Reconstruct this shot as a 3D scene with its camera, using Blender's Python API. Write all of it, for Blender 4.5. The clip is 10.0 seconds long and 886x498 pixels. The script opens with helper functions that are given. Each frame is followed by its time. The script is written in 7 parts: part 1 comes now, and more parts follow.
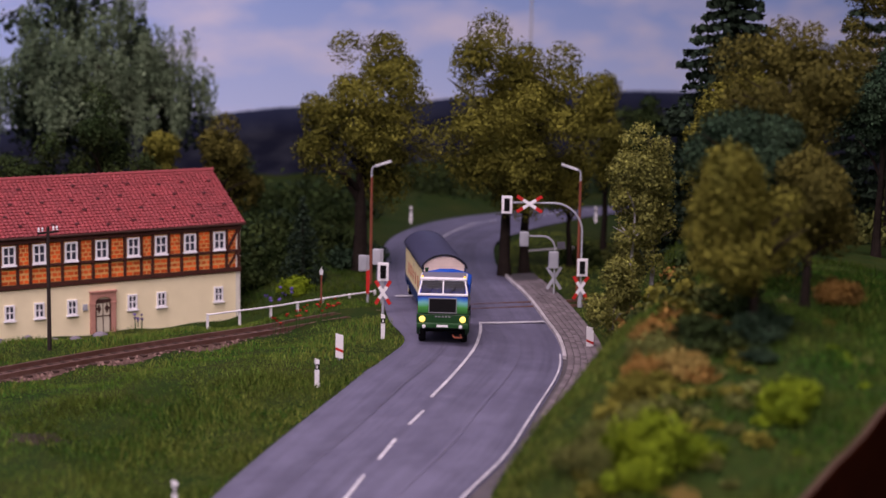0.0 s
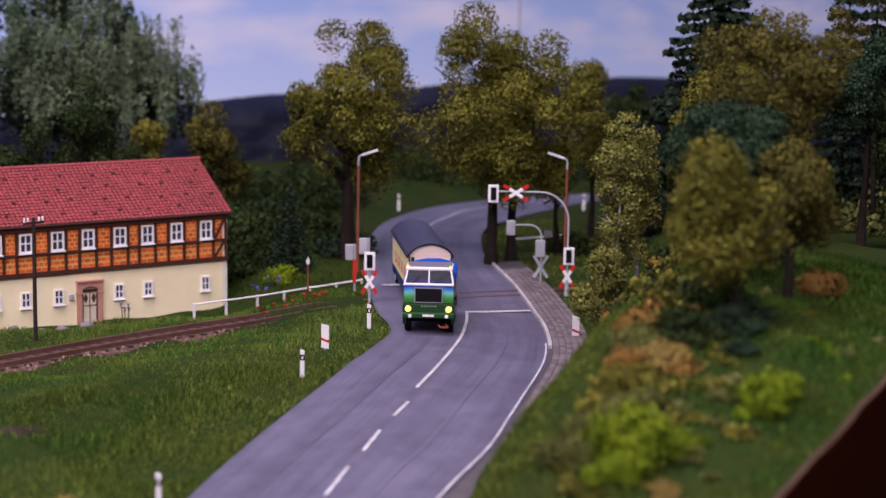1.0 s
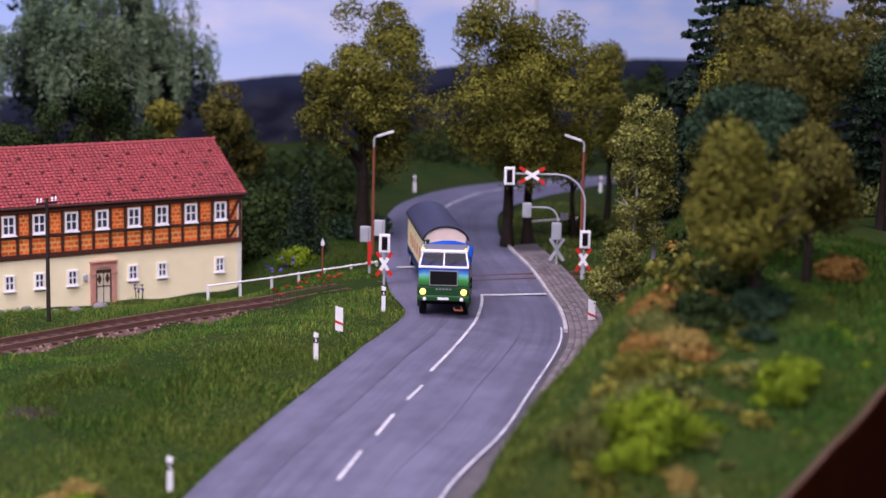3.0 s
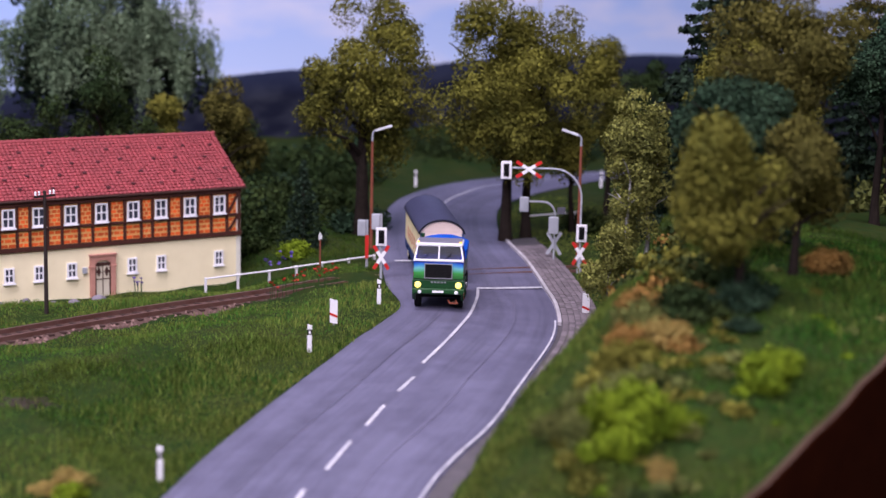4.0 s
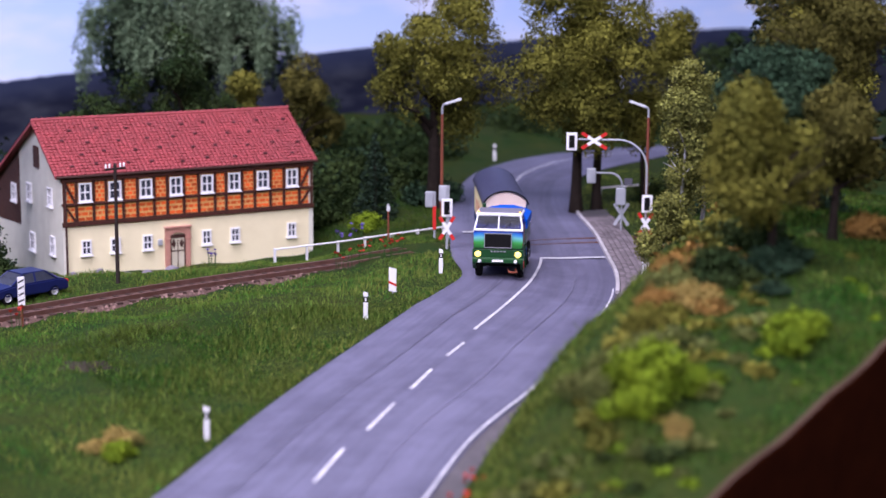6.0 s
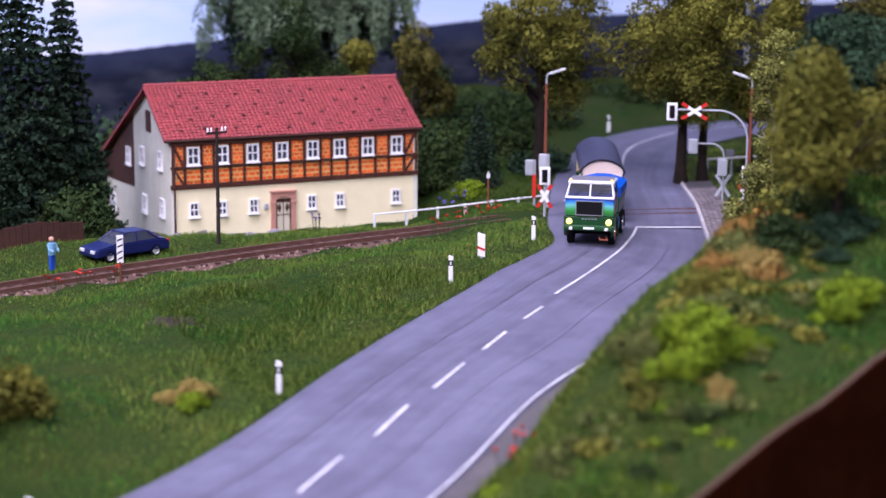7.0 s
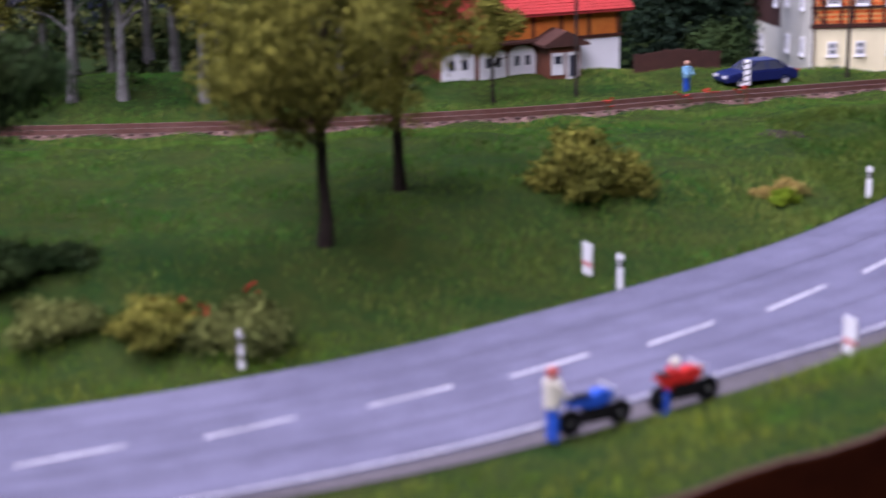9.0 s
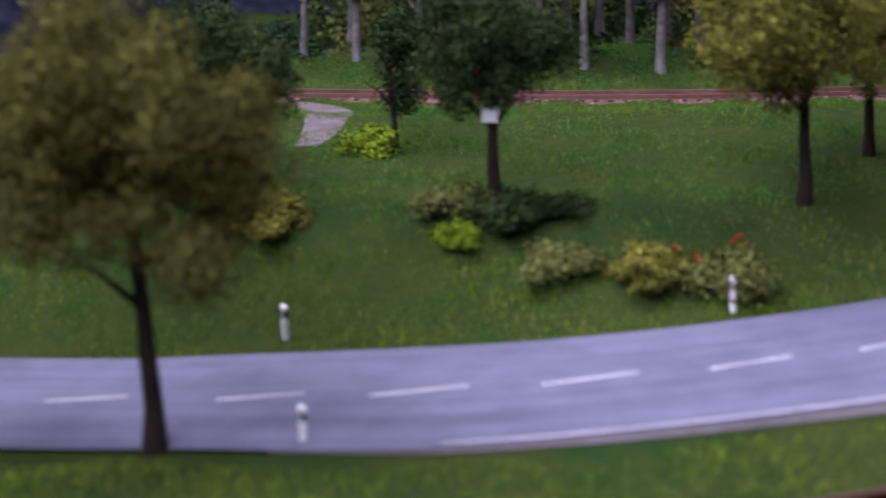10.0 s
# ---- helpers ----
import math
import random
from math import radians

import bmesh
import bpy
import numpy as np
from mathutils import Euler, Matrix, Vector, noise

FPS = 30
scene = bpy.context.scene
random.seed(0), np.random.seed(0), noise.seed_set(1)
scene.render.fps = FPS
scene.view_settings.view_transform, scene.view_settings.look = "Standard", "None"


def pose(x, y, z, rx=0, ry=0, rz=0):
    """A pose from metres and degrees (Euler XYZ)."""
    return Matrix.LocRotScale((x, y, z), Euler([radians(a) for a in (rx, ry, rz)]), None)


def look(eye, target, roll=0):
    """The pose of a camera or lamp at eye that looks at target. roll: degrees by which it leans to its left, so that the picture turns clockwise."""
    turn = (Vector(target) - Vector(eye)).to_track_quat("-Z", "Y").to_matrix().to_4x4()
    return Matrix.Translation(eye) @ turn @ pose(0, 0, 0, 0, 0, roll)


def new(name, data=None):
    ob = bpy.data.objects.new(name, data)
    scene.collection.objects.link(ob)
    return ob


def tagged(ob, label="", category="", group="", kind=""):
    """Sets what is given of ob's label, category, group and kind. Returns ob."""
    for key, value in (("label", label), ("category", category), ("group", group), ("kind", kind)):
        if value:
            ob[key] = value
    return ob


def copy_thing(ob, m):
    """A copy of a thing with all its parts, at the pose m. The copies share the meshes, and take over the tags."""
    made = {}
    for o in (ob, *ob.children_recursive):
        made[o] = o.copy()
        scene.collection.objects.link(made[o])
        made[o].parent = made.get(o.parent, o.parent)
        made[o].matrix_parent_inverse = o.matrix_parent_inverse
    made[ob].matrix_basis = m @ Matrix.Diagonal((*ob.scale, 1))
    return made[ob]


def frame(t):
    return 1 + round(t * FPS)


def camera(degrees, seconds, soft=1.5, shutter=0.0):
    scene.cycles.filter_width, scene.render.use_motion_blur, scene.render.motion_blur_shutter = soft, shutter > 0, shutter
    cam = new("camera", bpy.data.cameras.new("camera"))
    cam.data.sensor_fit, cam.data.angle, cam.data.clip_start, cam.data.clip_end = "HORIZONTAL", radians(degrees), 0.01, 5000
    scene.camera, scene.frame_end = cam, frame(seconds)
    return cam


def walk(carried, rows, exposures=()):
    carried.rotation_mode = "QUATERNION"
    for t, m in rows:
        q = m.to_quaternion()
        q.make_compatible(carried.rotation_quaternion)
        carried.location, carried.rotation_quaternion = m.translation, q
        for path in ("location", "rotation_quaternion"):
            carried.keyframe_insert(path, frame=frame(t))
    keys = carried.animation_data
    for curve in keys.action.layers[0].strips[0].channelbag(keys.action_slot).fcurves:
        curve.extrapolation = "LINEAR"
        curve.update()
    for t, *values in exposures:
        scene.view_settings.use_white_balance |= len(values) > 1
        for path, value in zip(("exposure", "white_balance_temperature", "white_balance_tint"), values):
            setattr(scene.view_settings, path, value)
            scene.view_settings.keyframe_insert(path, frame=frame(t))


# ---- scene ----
# A model railway layout in 1:87. All numbers below are metres of the prototype; S turns them into true metres.
S = 1 / 87.0
cam = camera(28.0, 10.0, shutter=0.25)
cam.data.dof.use_dof = True
cam.data.dof.focus_distance = 0.85
cam.data.dof.aperture_fstop = 13
# seconds, eye x y z, yaw to the left, pitch, roll (degrees)
PATH = [
    (0, -0.486, 1.056, 15.024, -34.276, -8.581, 1.07),
    (0.5, -0.285, 1.048, 15.103, -34.458, -8.813, 1.02),
    (1, -0.280, 0.895, 15.290, -34.538, -9.107, 1.01),
    (1.5, -0.176, 1.210, 15.076, -34.259, -9.311, 1.16),
    (2, 0.020, 1.457, 15.237, -34.066, -9.605, 1.07),
    (2.5, 0.003, 1.456, 15.287, -34.076, -9.695, 1.17),
    (4, 0.389, 0.529, 15.235, -33.618, -9.856, 1.26),
    (4.5, 0.567, 0.287, 15.144, -33.268, -9.961, 1.26),
    (5, 0.666, 0.168, 15.001, -32.810, -10.171, 1.25),
    (6.5, 2.475, -2.871, 15.066, -27.505, -10.888, 0.24),
    (7, 3.475, -3.820, 14.868, -24.838, -11.384, 0.42),
    (7.5, 5.086, -4.812, 14.613, -21.740, -12.053, 0.15),
    (8, 5.577, -6.010, 14.222, -17.011, -13.264, -0.06),
    (8.5, 5.780, -8.437, 14.049, -10.581, -14.392, -0.55),
    (9, 4.898, -10.049, 13.292, -2.206, -14.896, -1.10),
    (9.5, 3.564, -12.154, 13.981, 5.825, -16.071, -1.98),
    (10, 1.719, -14.691, 13.712, 10.119, -15.204, -2.10),
]


def aim(x, y, z, yaw, pitch, roll):
    a, b = radians(yaw), radians(pitch)
    eye = Vector((x, y, z)) * S
    return look(eye, eye + Vector((-math.sin(a) * math.cos(b), math.cos(a) * math.cos(b), math.sin(b))), roll)


EXPOSURE = [(0.0, -0.95, 7100, 38), (0.7, -0.75, 6900, 35), (1.5, -0.62, 6600, 33), (2.5, -0.5, 6450, 31), (5.0, -0.32, 6150, 29), (7.0, -0.12, 5950, 28), (10.0, -0.22, 5950, 28)]
walk(cam, [(t, aim(*p)) for t, *p in PATH], EXPOSURE)

# ---------------------------------------------------------------- light
world = bpy.data.worlds.new("hall")
scene.world = world
world.use_nodes = True
world.node_tree.nodes["Background"].inputs[0].default_value = (0.55, 0.62, 0.9, 1)
world.node_tree.nodes["Background"].inputs[1].default_value = 0.03


def area_lamp(name, eye, target, w, h, power, color):
    data = bpy.data.lights.new(name, "AREA")
    data.shape, data.size, data.size_y, data.energy, data.color = "RECTANGLE", w, h, power, color
    ob = new(name, data)
    ob.matrix_world = look(Vector(eye) * S, Vector(target) * S)
    return ob


area_lamp("hall_lamp", (-25, -95, 120), (25, 62, 0), 1.4, 0.8, 51, (0.97, 0.94, 1.0))
area_lamp("hall_lamp", (12, 54, 112), (20, 64, 0), 0.7, 0.45, 24, (0.97, 0.94, 1.0))
area_lamp("hall_lamp", (-70, 25, 110), (0, 62, 0), 0.9, 0.6, 33, (0.97, 0.94, 1.0))

# ---------------------------------------------------------------- materials
def material(name, c1, c2=None, scale=3.0, rough=0.8, bump=0.0, metal=0.0, detail=8.0, fine=None, random_shift=0.0, spec=0.3, contrast=0.5, island=0.0, emit=0.0):
    m = bpy.data.materials.new(name)
    m.use_nodes = True
    nt = m.node_tree
    bsdf = nt.nodes["Principled BSDF"]
    bsdf.inputs["Roughness"].default_value = rough
    bsdf.inputs["Metallic"].default_value = metal
    bsdf.inputs["Specular IOR Level"].default_value = spec
    c2 = c2 or tuple(0.75 * v for v in c1)
    tc = nt.nodes.new("ShaderNodeTexCoord")
    mp = nt.nodes.new("ShaderNodeMapping")
    mp.inputs["Scale"].default_value = (1 / S, 1 / S, 1 / S)
    nt.links.new(tc.outputs["Object"], mp.inputs["Vector"])

    def tex(sc, det):
        n = nt.nodes.new("ShaderNodeTexNoise")
        n.inputs["Scale"].default_value, n.inputs["Detail"].default_value, n.inputs["Roughness"].default_value = sc, det, 0.6
        nt.links.new(mp.outputs[0], n.inputs["Vector"])
        return n

    big, small = tex(scale * 0.18, 3), tex(scale, detail)
    add = nt.nodes.new("ShaderNodeMath")
    add.operation = "ADD"
    nt.links.new(big.outputs[0], add.inputs[0])
    nt.links.new(small.outputs[0], add.inputs[1])
    ramp = nt.nodes.new("ShaderNodeMapRange")
    ramp.inputs["From Min"].default_value = 1 - 0.5 * contrast
    ramp.inputs["From Max"].default_value = 1 + 0.5 * contrast
    nt.links.new(add.outputs[0], ramp.inputs["Value"])
    mix = nt.nodes.new("ShaderNodeMix")
    mix.data_type = "RGBA"
    mix.inputs["A"].default_value, mix.inputs["B"].default_value = (*c1, 1), (*c2, 1)
    nt.links.new(ramp.outputs[0], mix.inputs["Factor"])
    out = mix.outputs["Result"]
    if random_shift or island:
        hsv = nt.nodes.new("ShaderNodeHueSaturation")
        if island:
            info = nt.nodes.new("ShaderNodeNewGeometry")
            rnd, amount = info.outputs["Random Per Island"], island
        else:
            info = nt.nodes.new("ShaderNodeObjectInfo")
            rnd, amount = info.outputs["Random"], random_shift
        mr = nt.nodes.new("ShaderNodeMapRange")
        mr.inputs["To Min"].default_value, mr.inputs["To Max"].default_value = 1 - amount, 1 + amount
        nt.links.new(rnd, mr.inputs["Value"])
        nt.links.new(mr.outputs[0], hsv.inputs["Value"])
        nt.links.new(out, hsv.inputs["Color"])
        out = hsv.outputs[0]
    nt.links.new(out, bsdf.inputs["Base Color"])
    if bump:
        fn = tex(fine or scale * 4, 4)
        b = nt.nodes.new("ShaderNodeBump")
        b.inputs["Strength"].default_value, b.inputs["Distance"].default_value = bump, 0.05 * S
        nt.links.new(fn.outputs[0], b.inputs["Height"])
        nt.links.new(b.outputs[0], bsdf.inputs["Normal"])
    if emit:
        bsdf.inputs["Emission Color"].default_value = (*c1, 1)
        bsdf.inputs["Emission Strength"].default_value = emit
    return m


M_GRASS = material("meadow_turf", (0.012, 0.032, 0.007), (0.03, 0.04, 0.009), 1.2, 0.95, 0.8, spec=0.05)
M_ROAD = material("asphalt", (0.138, 0.136, 0.206), (0.103, 0.1, 0.156), 0.9, 0.62, 0.5, fine=22, contrast=0.36)


def worn_lanes(m):
    """Long tyre marks and fine scuffs that follow the road, on top of the asphalt's own mottling."""
    nt = m.node_tree
    bsdf = nt.nodes["Principled BSDF"]
    old = bsdf.inputs["Base Color"].links[0].from_socket
    uvn = nt.nodes.new("ShaderNodeUVMap")
    uvn.uv_map = "along"
    total = None
    for sx, sy, lo, hi, amount in ((1.1, 0.02, 0.45, 0.65, 0.2), (4.5, 0.06, 0.48, 0.7, 0.17), (14.0, 0.25, 0.5, 0.72, 0.14)):
        mp = nt.nodes.new("ShaderNodeMapping")
        mp.inputs["Scale"].default_value = (sx, sy, 1)
        nt.links.new(uvn.outputs[0], mp.inputs[0])
        n = nt.nodes.new("ShaderNodeTexNoise")
        n.inputs["Scale"].default_value, n.inputs["Detail"].default_value = 1.0, 3.0
        nt.links.new(mp.outputs[0], n.inputs["Vector"])
        mr = nt.nodes.new("ShaderNodeMapRange")
        mr.inputs["From Min"].default_value, mr.inputs["From Max"].default_value = lo, hi
        mr.inputs["To Min"].default_value, mr.inputs["To Max"].default_value = 1.0, 1.0 - amount
        nt.links.new(n.outputs[0], mr.inputs["Value"])
        if total is None:
            total = mr.outputs[0]
        else:
            k = nt.nodes.new("ShaderNodeMath")
            k.operation = "MULTIPLY"
            nt.links.new(total, k.inputs[0])
            nt.links.new(mr.outputs[0], k.inputs[1])
            total = k.outputs[0]
    hsv = nt.nodes.new("ShaderNodeHueSaturation")
    nt.links.new(old, hsv.inputs["Color"])
    nt.links.new(total, hsv.inputs["Value"])
    nt.links.new(hsv.outputs[0], bsdf.inputs["Base Color"])


worn_lanes(M_ROAD)
M_LINE = material("road_paint", (0.6, 0.6, 0.64), (0.38, 0.38, 0.42), 3.5, 0.7, contrast=0.35)
M_BOARD = material("dark_brown_board", (0.026, 0.0062, 0.0022), (0.017, 0.004, 0.0016), 2, 0.9, spec=0.02)
M_PLASTER = material("cream_plaster", (0.84, 0.76, 0.51), (0.77, 0.69, 0.45), 1.5, 0.9, 0.2, fine=20)
M_PLASTER_GREY = material("grey_plaster", (0.7, 0.69, 0.6), (0.6, 0.59, 0.51), 1.5, 0.9, 0.2, fine=20)
M_BRICK = material("orange_brick", (0.75, 0.17, 0.02), (0.62, 0.10, 0.015), 4, 0.8, 0.3, island=0.3)
M_MORTAR = material("yellow_mortar", (0.78, 0.46, 0.17), (0.68, 0.38, 0.12), 6, 0.9, 0.3)
M_TIMBER = material("dark_timber", (0.07, 0.02, 0.012), (0.045, 0.014, 0.009), 5, 0.7)
M_TILE = material("red_roof_tile", (0.30, 0.055, 0.06), (0.24, 0.05, 0.055), 1.6, 0.75, 0.3, island=0.15, random_shift=0.12)
M_WHITE = material("white_paint", (0.78, 0.78, 0.8), (0.7, 0.7, 0.72), 3, 0.6)
M_RAIL = material("rusty_rail", (0.13, 0.06, 0.045), (0.2, 0.11, 0.09), 3, 0.5, metal=0.4)
M_SLEEPER = material("dark_sleeper", (0.07, 0.041, 0.034), (0.045, 0.027, 0.023), 6, 0.85, 0.4, spec=0.1)
M_BALLAST = material("brown_ballast", (0.13, 0.075, 0.06), (0.07, 0.04, 0.033), 9, 0.95, 1.0, island=0.4)


# ---------------------------------------------------------------- helpers
def finish(name, bm, mat, parent=None, label="", smooth=False, loc=None):
    """Links a bmesh given in prototype metres as one mesh object."""
    bmesh.ops.scale(bm, vec=(S, S, S), verts=bm.verts)
    me = bpy.data.meshes.new(name)
    bm.to_mesh(me)
    bm.free()
    for m in mat if isinstance(mat, (list, tuple)) else (mat,):
        me.materials.append(m)
    if smooth:
        me.polygons.foreach_set("use_smooth", [True] * len(me.polygons))
    ob = new(name, me)
    if loc:
        ob.location = Vector(loc) * S
    if parent:
        ob.parent = parent
    if label:
        ob["label"] = label
    return ob


def part(name, bm, mat, parent, label="", smooth=False, loc=None):
    return finish(name, bm, mat, parent, label, smooth, loc)


def thing(name, x, y, z, rz=0.0, label="", category="", group="", kind=""):
    ob = new(name)
    ob.empty_display_size = 0.005
    ob.matrix_basis = pose(x * S, y * S, z * S, 0, 0, rz)
    return tagged(ob, label, category, group, kind)


def box(bm, x0, x1, y0, y1, z0, z1, bevel=0.0, mi=0, m=None):
    vs = [bm.verts.new((x, y, z)) for x in (x0, x1) for y in (y0, y1) for z in (z0, z1)]
    fs = [bm.faces.new([vs[i] for i in f]) for f in ((0, 1, 3, 2), (4, 6, 7, 5), (0, 4, 5, 1), (2, 3, 7, 6), (0, 2, 6, 4), (1, 5, 7, 3))]
    for f in fs:
        f.material_index = mi
    if bevel:
        es = list({e for f in fs for e in f.edges})
        r = bmesh.ops.bevel(bm, geom=es, offset=bevel, segments=2, affect="EDGES", profile=0.5)
        vs = list({v for f in r["faces"] for v in f.verts} | {v for v in vs if v.is_valid})
    if m is not None:
        bmesh.ops.transform(bm, matrix=m, verts=vs)
    return vs


def tube(bm, a, b, r0, r1=None, n=10, caps=True, mi=0):
    """A tapered round bar from a to b."""
    a, b = Vector(a), Vector(b)
    r1 = r0 if r1 is None else r1
    q = (b - a).to_track_quat("Z", "Y").to_matrix()
    rings = []
    for p, r in ((a, r0), (b, r1)):
        rings.append([bm.verts.new(p + q @ Vector((r * math.cos(k * math.tau / n), r * math.sin(k * math.tau / n), 0))) for k in range(n)])
    for k in range(n):
        bm.faces.new((rings[0][k], rings[0][(k + 1) % n], rings[1][(k + 1) % n], rings[1][k])).material_index = mi
    if caps:
        bm.faces.new(rings[0][::-1]).material_index = mi
        bm.faces.new(rings[1]).material_index = mi
    return rings


def pipe(bm, pts, r, n=8, mi=0):
    """A round bar bent along points; r may be a list."""
    pts = [Vector(p) for p in pts]
    rs = r if isinstance(r, (list, tuple)) else [r] * len(pts)
    prev = None
    for i, p in enumerate(pts):
        d = (pts[min(i + 1, len(pts) - 1)] - pts[max(i - 1, 0)]).normalized()
        q = d.to_track_quat("Z", "Y").to_matrix()
        ring = [bm.verts.new(p + q @ Vector((rs[i] * math.cos(k * math.tau / n), rs[i] * math.sin(k * math.tau / n), 0))) for k in range(n)]
        if prev:
            # match the ring to the one before
            best = min(range(n), key=lambda s: sum((ring[(k + s) % n].co - prev[k].co).length for k in (0, n // 2)))
            ring = ring[best:] + ring[:best]
            for k in range(n):
                bm.faces.new((prev[k], prev[(k + 1) % n], ring[(k + 1) % n], ring[k])).material_index = mi
        else:
            bm.faces.new(ring[::-1]).material_index = mi
        prev = ring
    bm.faces.new(prev).material_index = mi


def lathe(bm, prof, n=20, m=None, mi=0):
    """Turns a profile of (radius, height) round z."""
    rings = [[bm.verts.new((r * math.cos(k * math.tau / n), r * math.sin(k * math.tau / n), z)) for k in range(n)] for r, z in prof]
    for a, b in zip(rings, rings[1:]):
        for k in range(n):
            bm.faces.new((a[k], a[(k + 1) % n], b[(k + 1) % n], b[k])).material_index = mi
    bm.faces.new(rings[0][::-1]).material_index = mi
    bm.faces.new(rings[-1]).material_index = mi
    if m is not None:
        bmesh.ops.transform(bm, matrix=m, verts=[v for r in rings for v in r])


def prism(bm, poly, y0, y1, mi=0, m=None):
    """An x-z outline pushed out along y."""
    a = [bm.verts.new((x, y0, z)) for x, z in poly]
    b = [bm.verts.new((x, y1, z)) for x, z in poly]
    n = len(poly)
    for k in range(n):
        bm.faces.new((a[k], a[(k + 1) % n], b[(k + 1) % n], b[k])).material_index = mi
    bm.faces.new(a[::-1]).material_index = mi
    bm.faces.new(b).material_index = mi
    if m is not None:
        bmesh.ops.transform(bm, matrix=m, verts=a + b)
    bmesh.ops.recalc_face_normals(bm, faces=list({f for v in a + b for f in v.link_faces}))


def catmull(pts, n):
    """n points a span of a smooth curve through pts."""
    p = np.array(pts, float)
    p = np.vstack([2 * p[0] - p[1], p, 2 * p[-1] - p[-2]])
    out = []
    for i in range(1, len(p) - 2):
        for u in np.arange(n) / n:
            out.append(0.5 * (2 * p[i] + (p[i + 1] - p[i - 1]) * u + (2 * p[i - 1] - 5 * p[i] + 4 * p[i + 1] - p[i + 2]) * u * u + (3 * p[i] - p[i - 1] - 3 * p[i + 1] + p[i + 2]) * u**3))
    return np.array(out + [p[-2]])


def smoothstep(a, b, x):
    u = np.clip((np.asarray(x, float) - a) / (b - a), 0, 1)
    return u * u * (3 - 2 * u)


# ---------------------------------------------------------------- the plan
# left and right edge of the road, station by station
ROAD_EDGES = [
    (-45, 33.5, -45, 25.4), (-20, 31.4, -21, 24.5), (-12, 31.4, -13, 24.2), (-4, 32, -4.5, 24.1), (2.6, 33.7, 5.2, 26.5),
    (8.3, 36.3, 12.7, 30), (16.8, 41.5, 20.5, 34.5), (23.6, 47.75, 27.3, 41), (28.6, 52.1, 32, 44.7), (33.1, 55.95, 36.5, 49.1),
    (36.85, 59.4, 41.5, 54.3), (39.2, 62, 45, 59), (41, 66, 47.4, 63.1), (43.5, 70.5, 50.5, 68.7), (46, 75, 53, 73.8),
    (48.9, 79.7, 55.8, 78.6), (52.5, 84.9, 60, 84.2), (57, 90, 64, 87), (63, 93.8, 68, 89), (70, 95, 74, 91.1), (78, 94.2, 80, 90), (95, 91, 95, 87)]
ROAD = catmull(ROAD_EDGES, 10)
ROAD_MID = 0.5 * (ROAD[:, :2] + ROAD[:, 2:])
ROAD_HALF = 0.5 * np.hypot(ROAD[:, 0] - ROAD[:, 2], ROAD[:, 1] - ROAD[:, 3])
TRACK = catmull([(75, 60), (60, 63.8), (50, 66.7), (46, 67.7), (43, 68.2), (39.6, 68.5), (35, 68.1), (30, 67.3), (25.5, 66.3), (18, 64.3), (13.5, 62.9), (8.6, 61.9), (3, 61.2), (-3, 61.0), (-10, 61.2), (-25, 62.5), (-50, 66)], 10)


def road_z(x):
    return np.interp(x, [-45, -15, -5.4, 6.7, 17, 27, 34, 45, 100], [-3.2, -2.28, -1.85, -1.23, -0.59, 0.08, 0.42, 0, 0])


def board_edge(x):
    return np.interp(x, [-60, -20, 4, 9.5, 15.5, 22.3, 25, 27.7, 31, 35.5, 42, 60, 100], [5, 15, 21.8, 22.6, 24.3, 27.0, 28.4, 29.4, 30.4, 32.3, 36.5, 47, 70])


def near(curve, x, y):
    """Distance to a curve and the index of its nearest point."""
    d = np.hypot(np.subtract.outer(x, curve[:, 0]), np.subtract.outer(y, curve[:, 1]))
    return d.min(-1), d.argmin(-1)


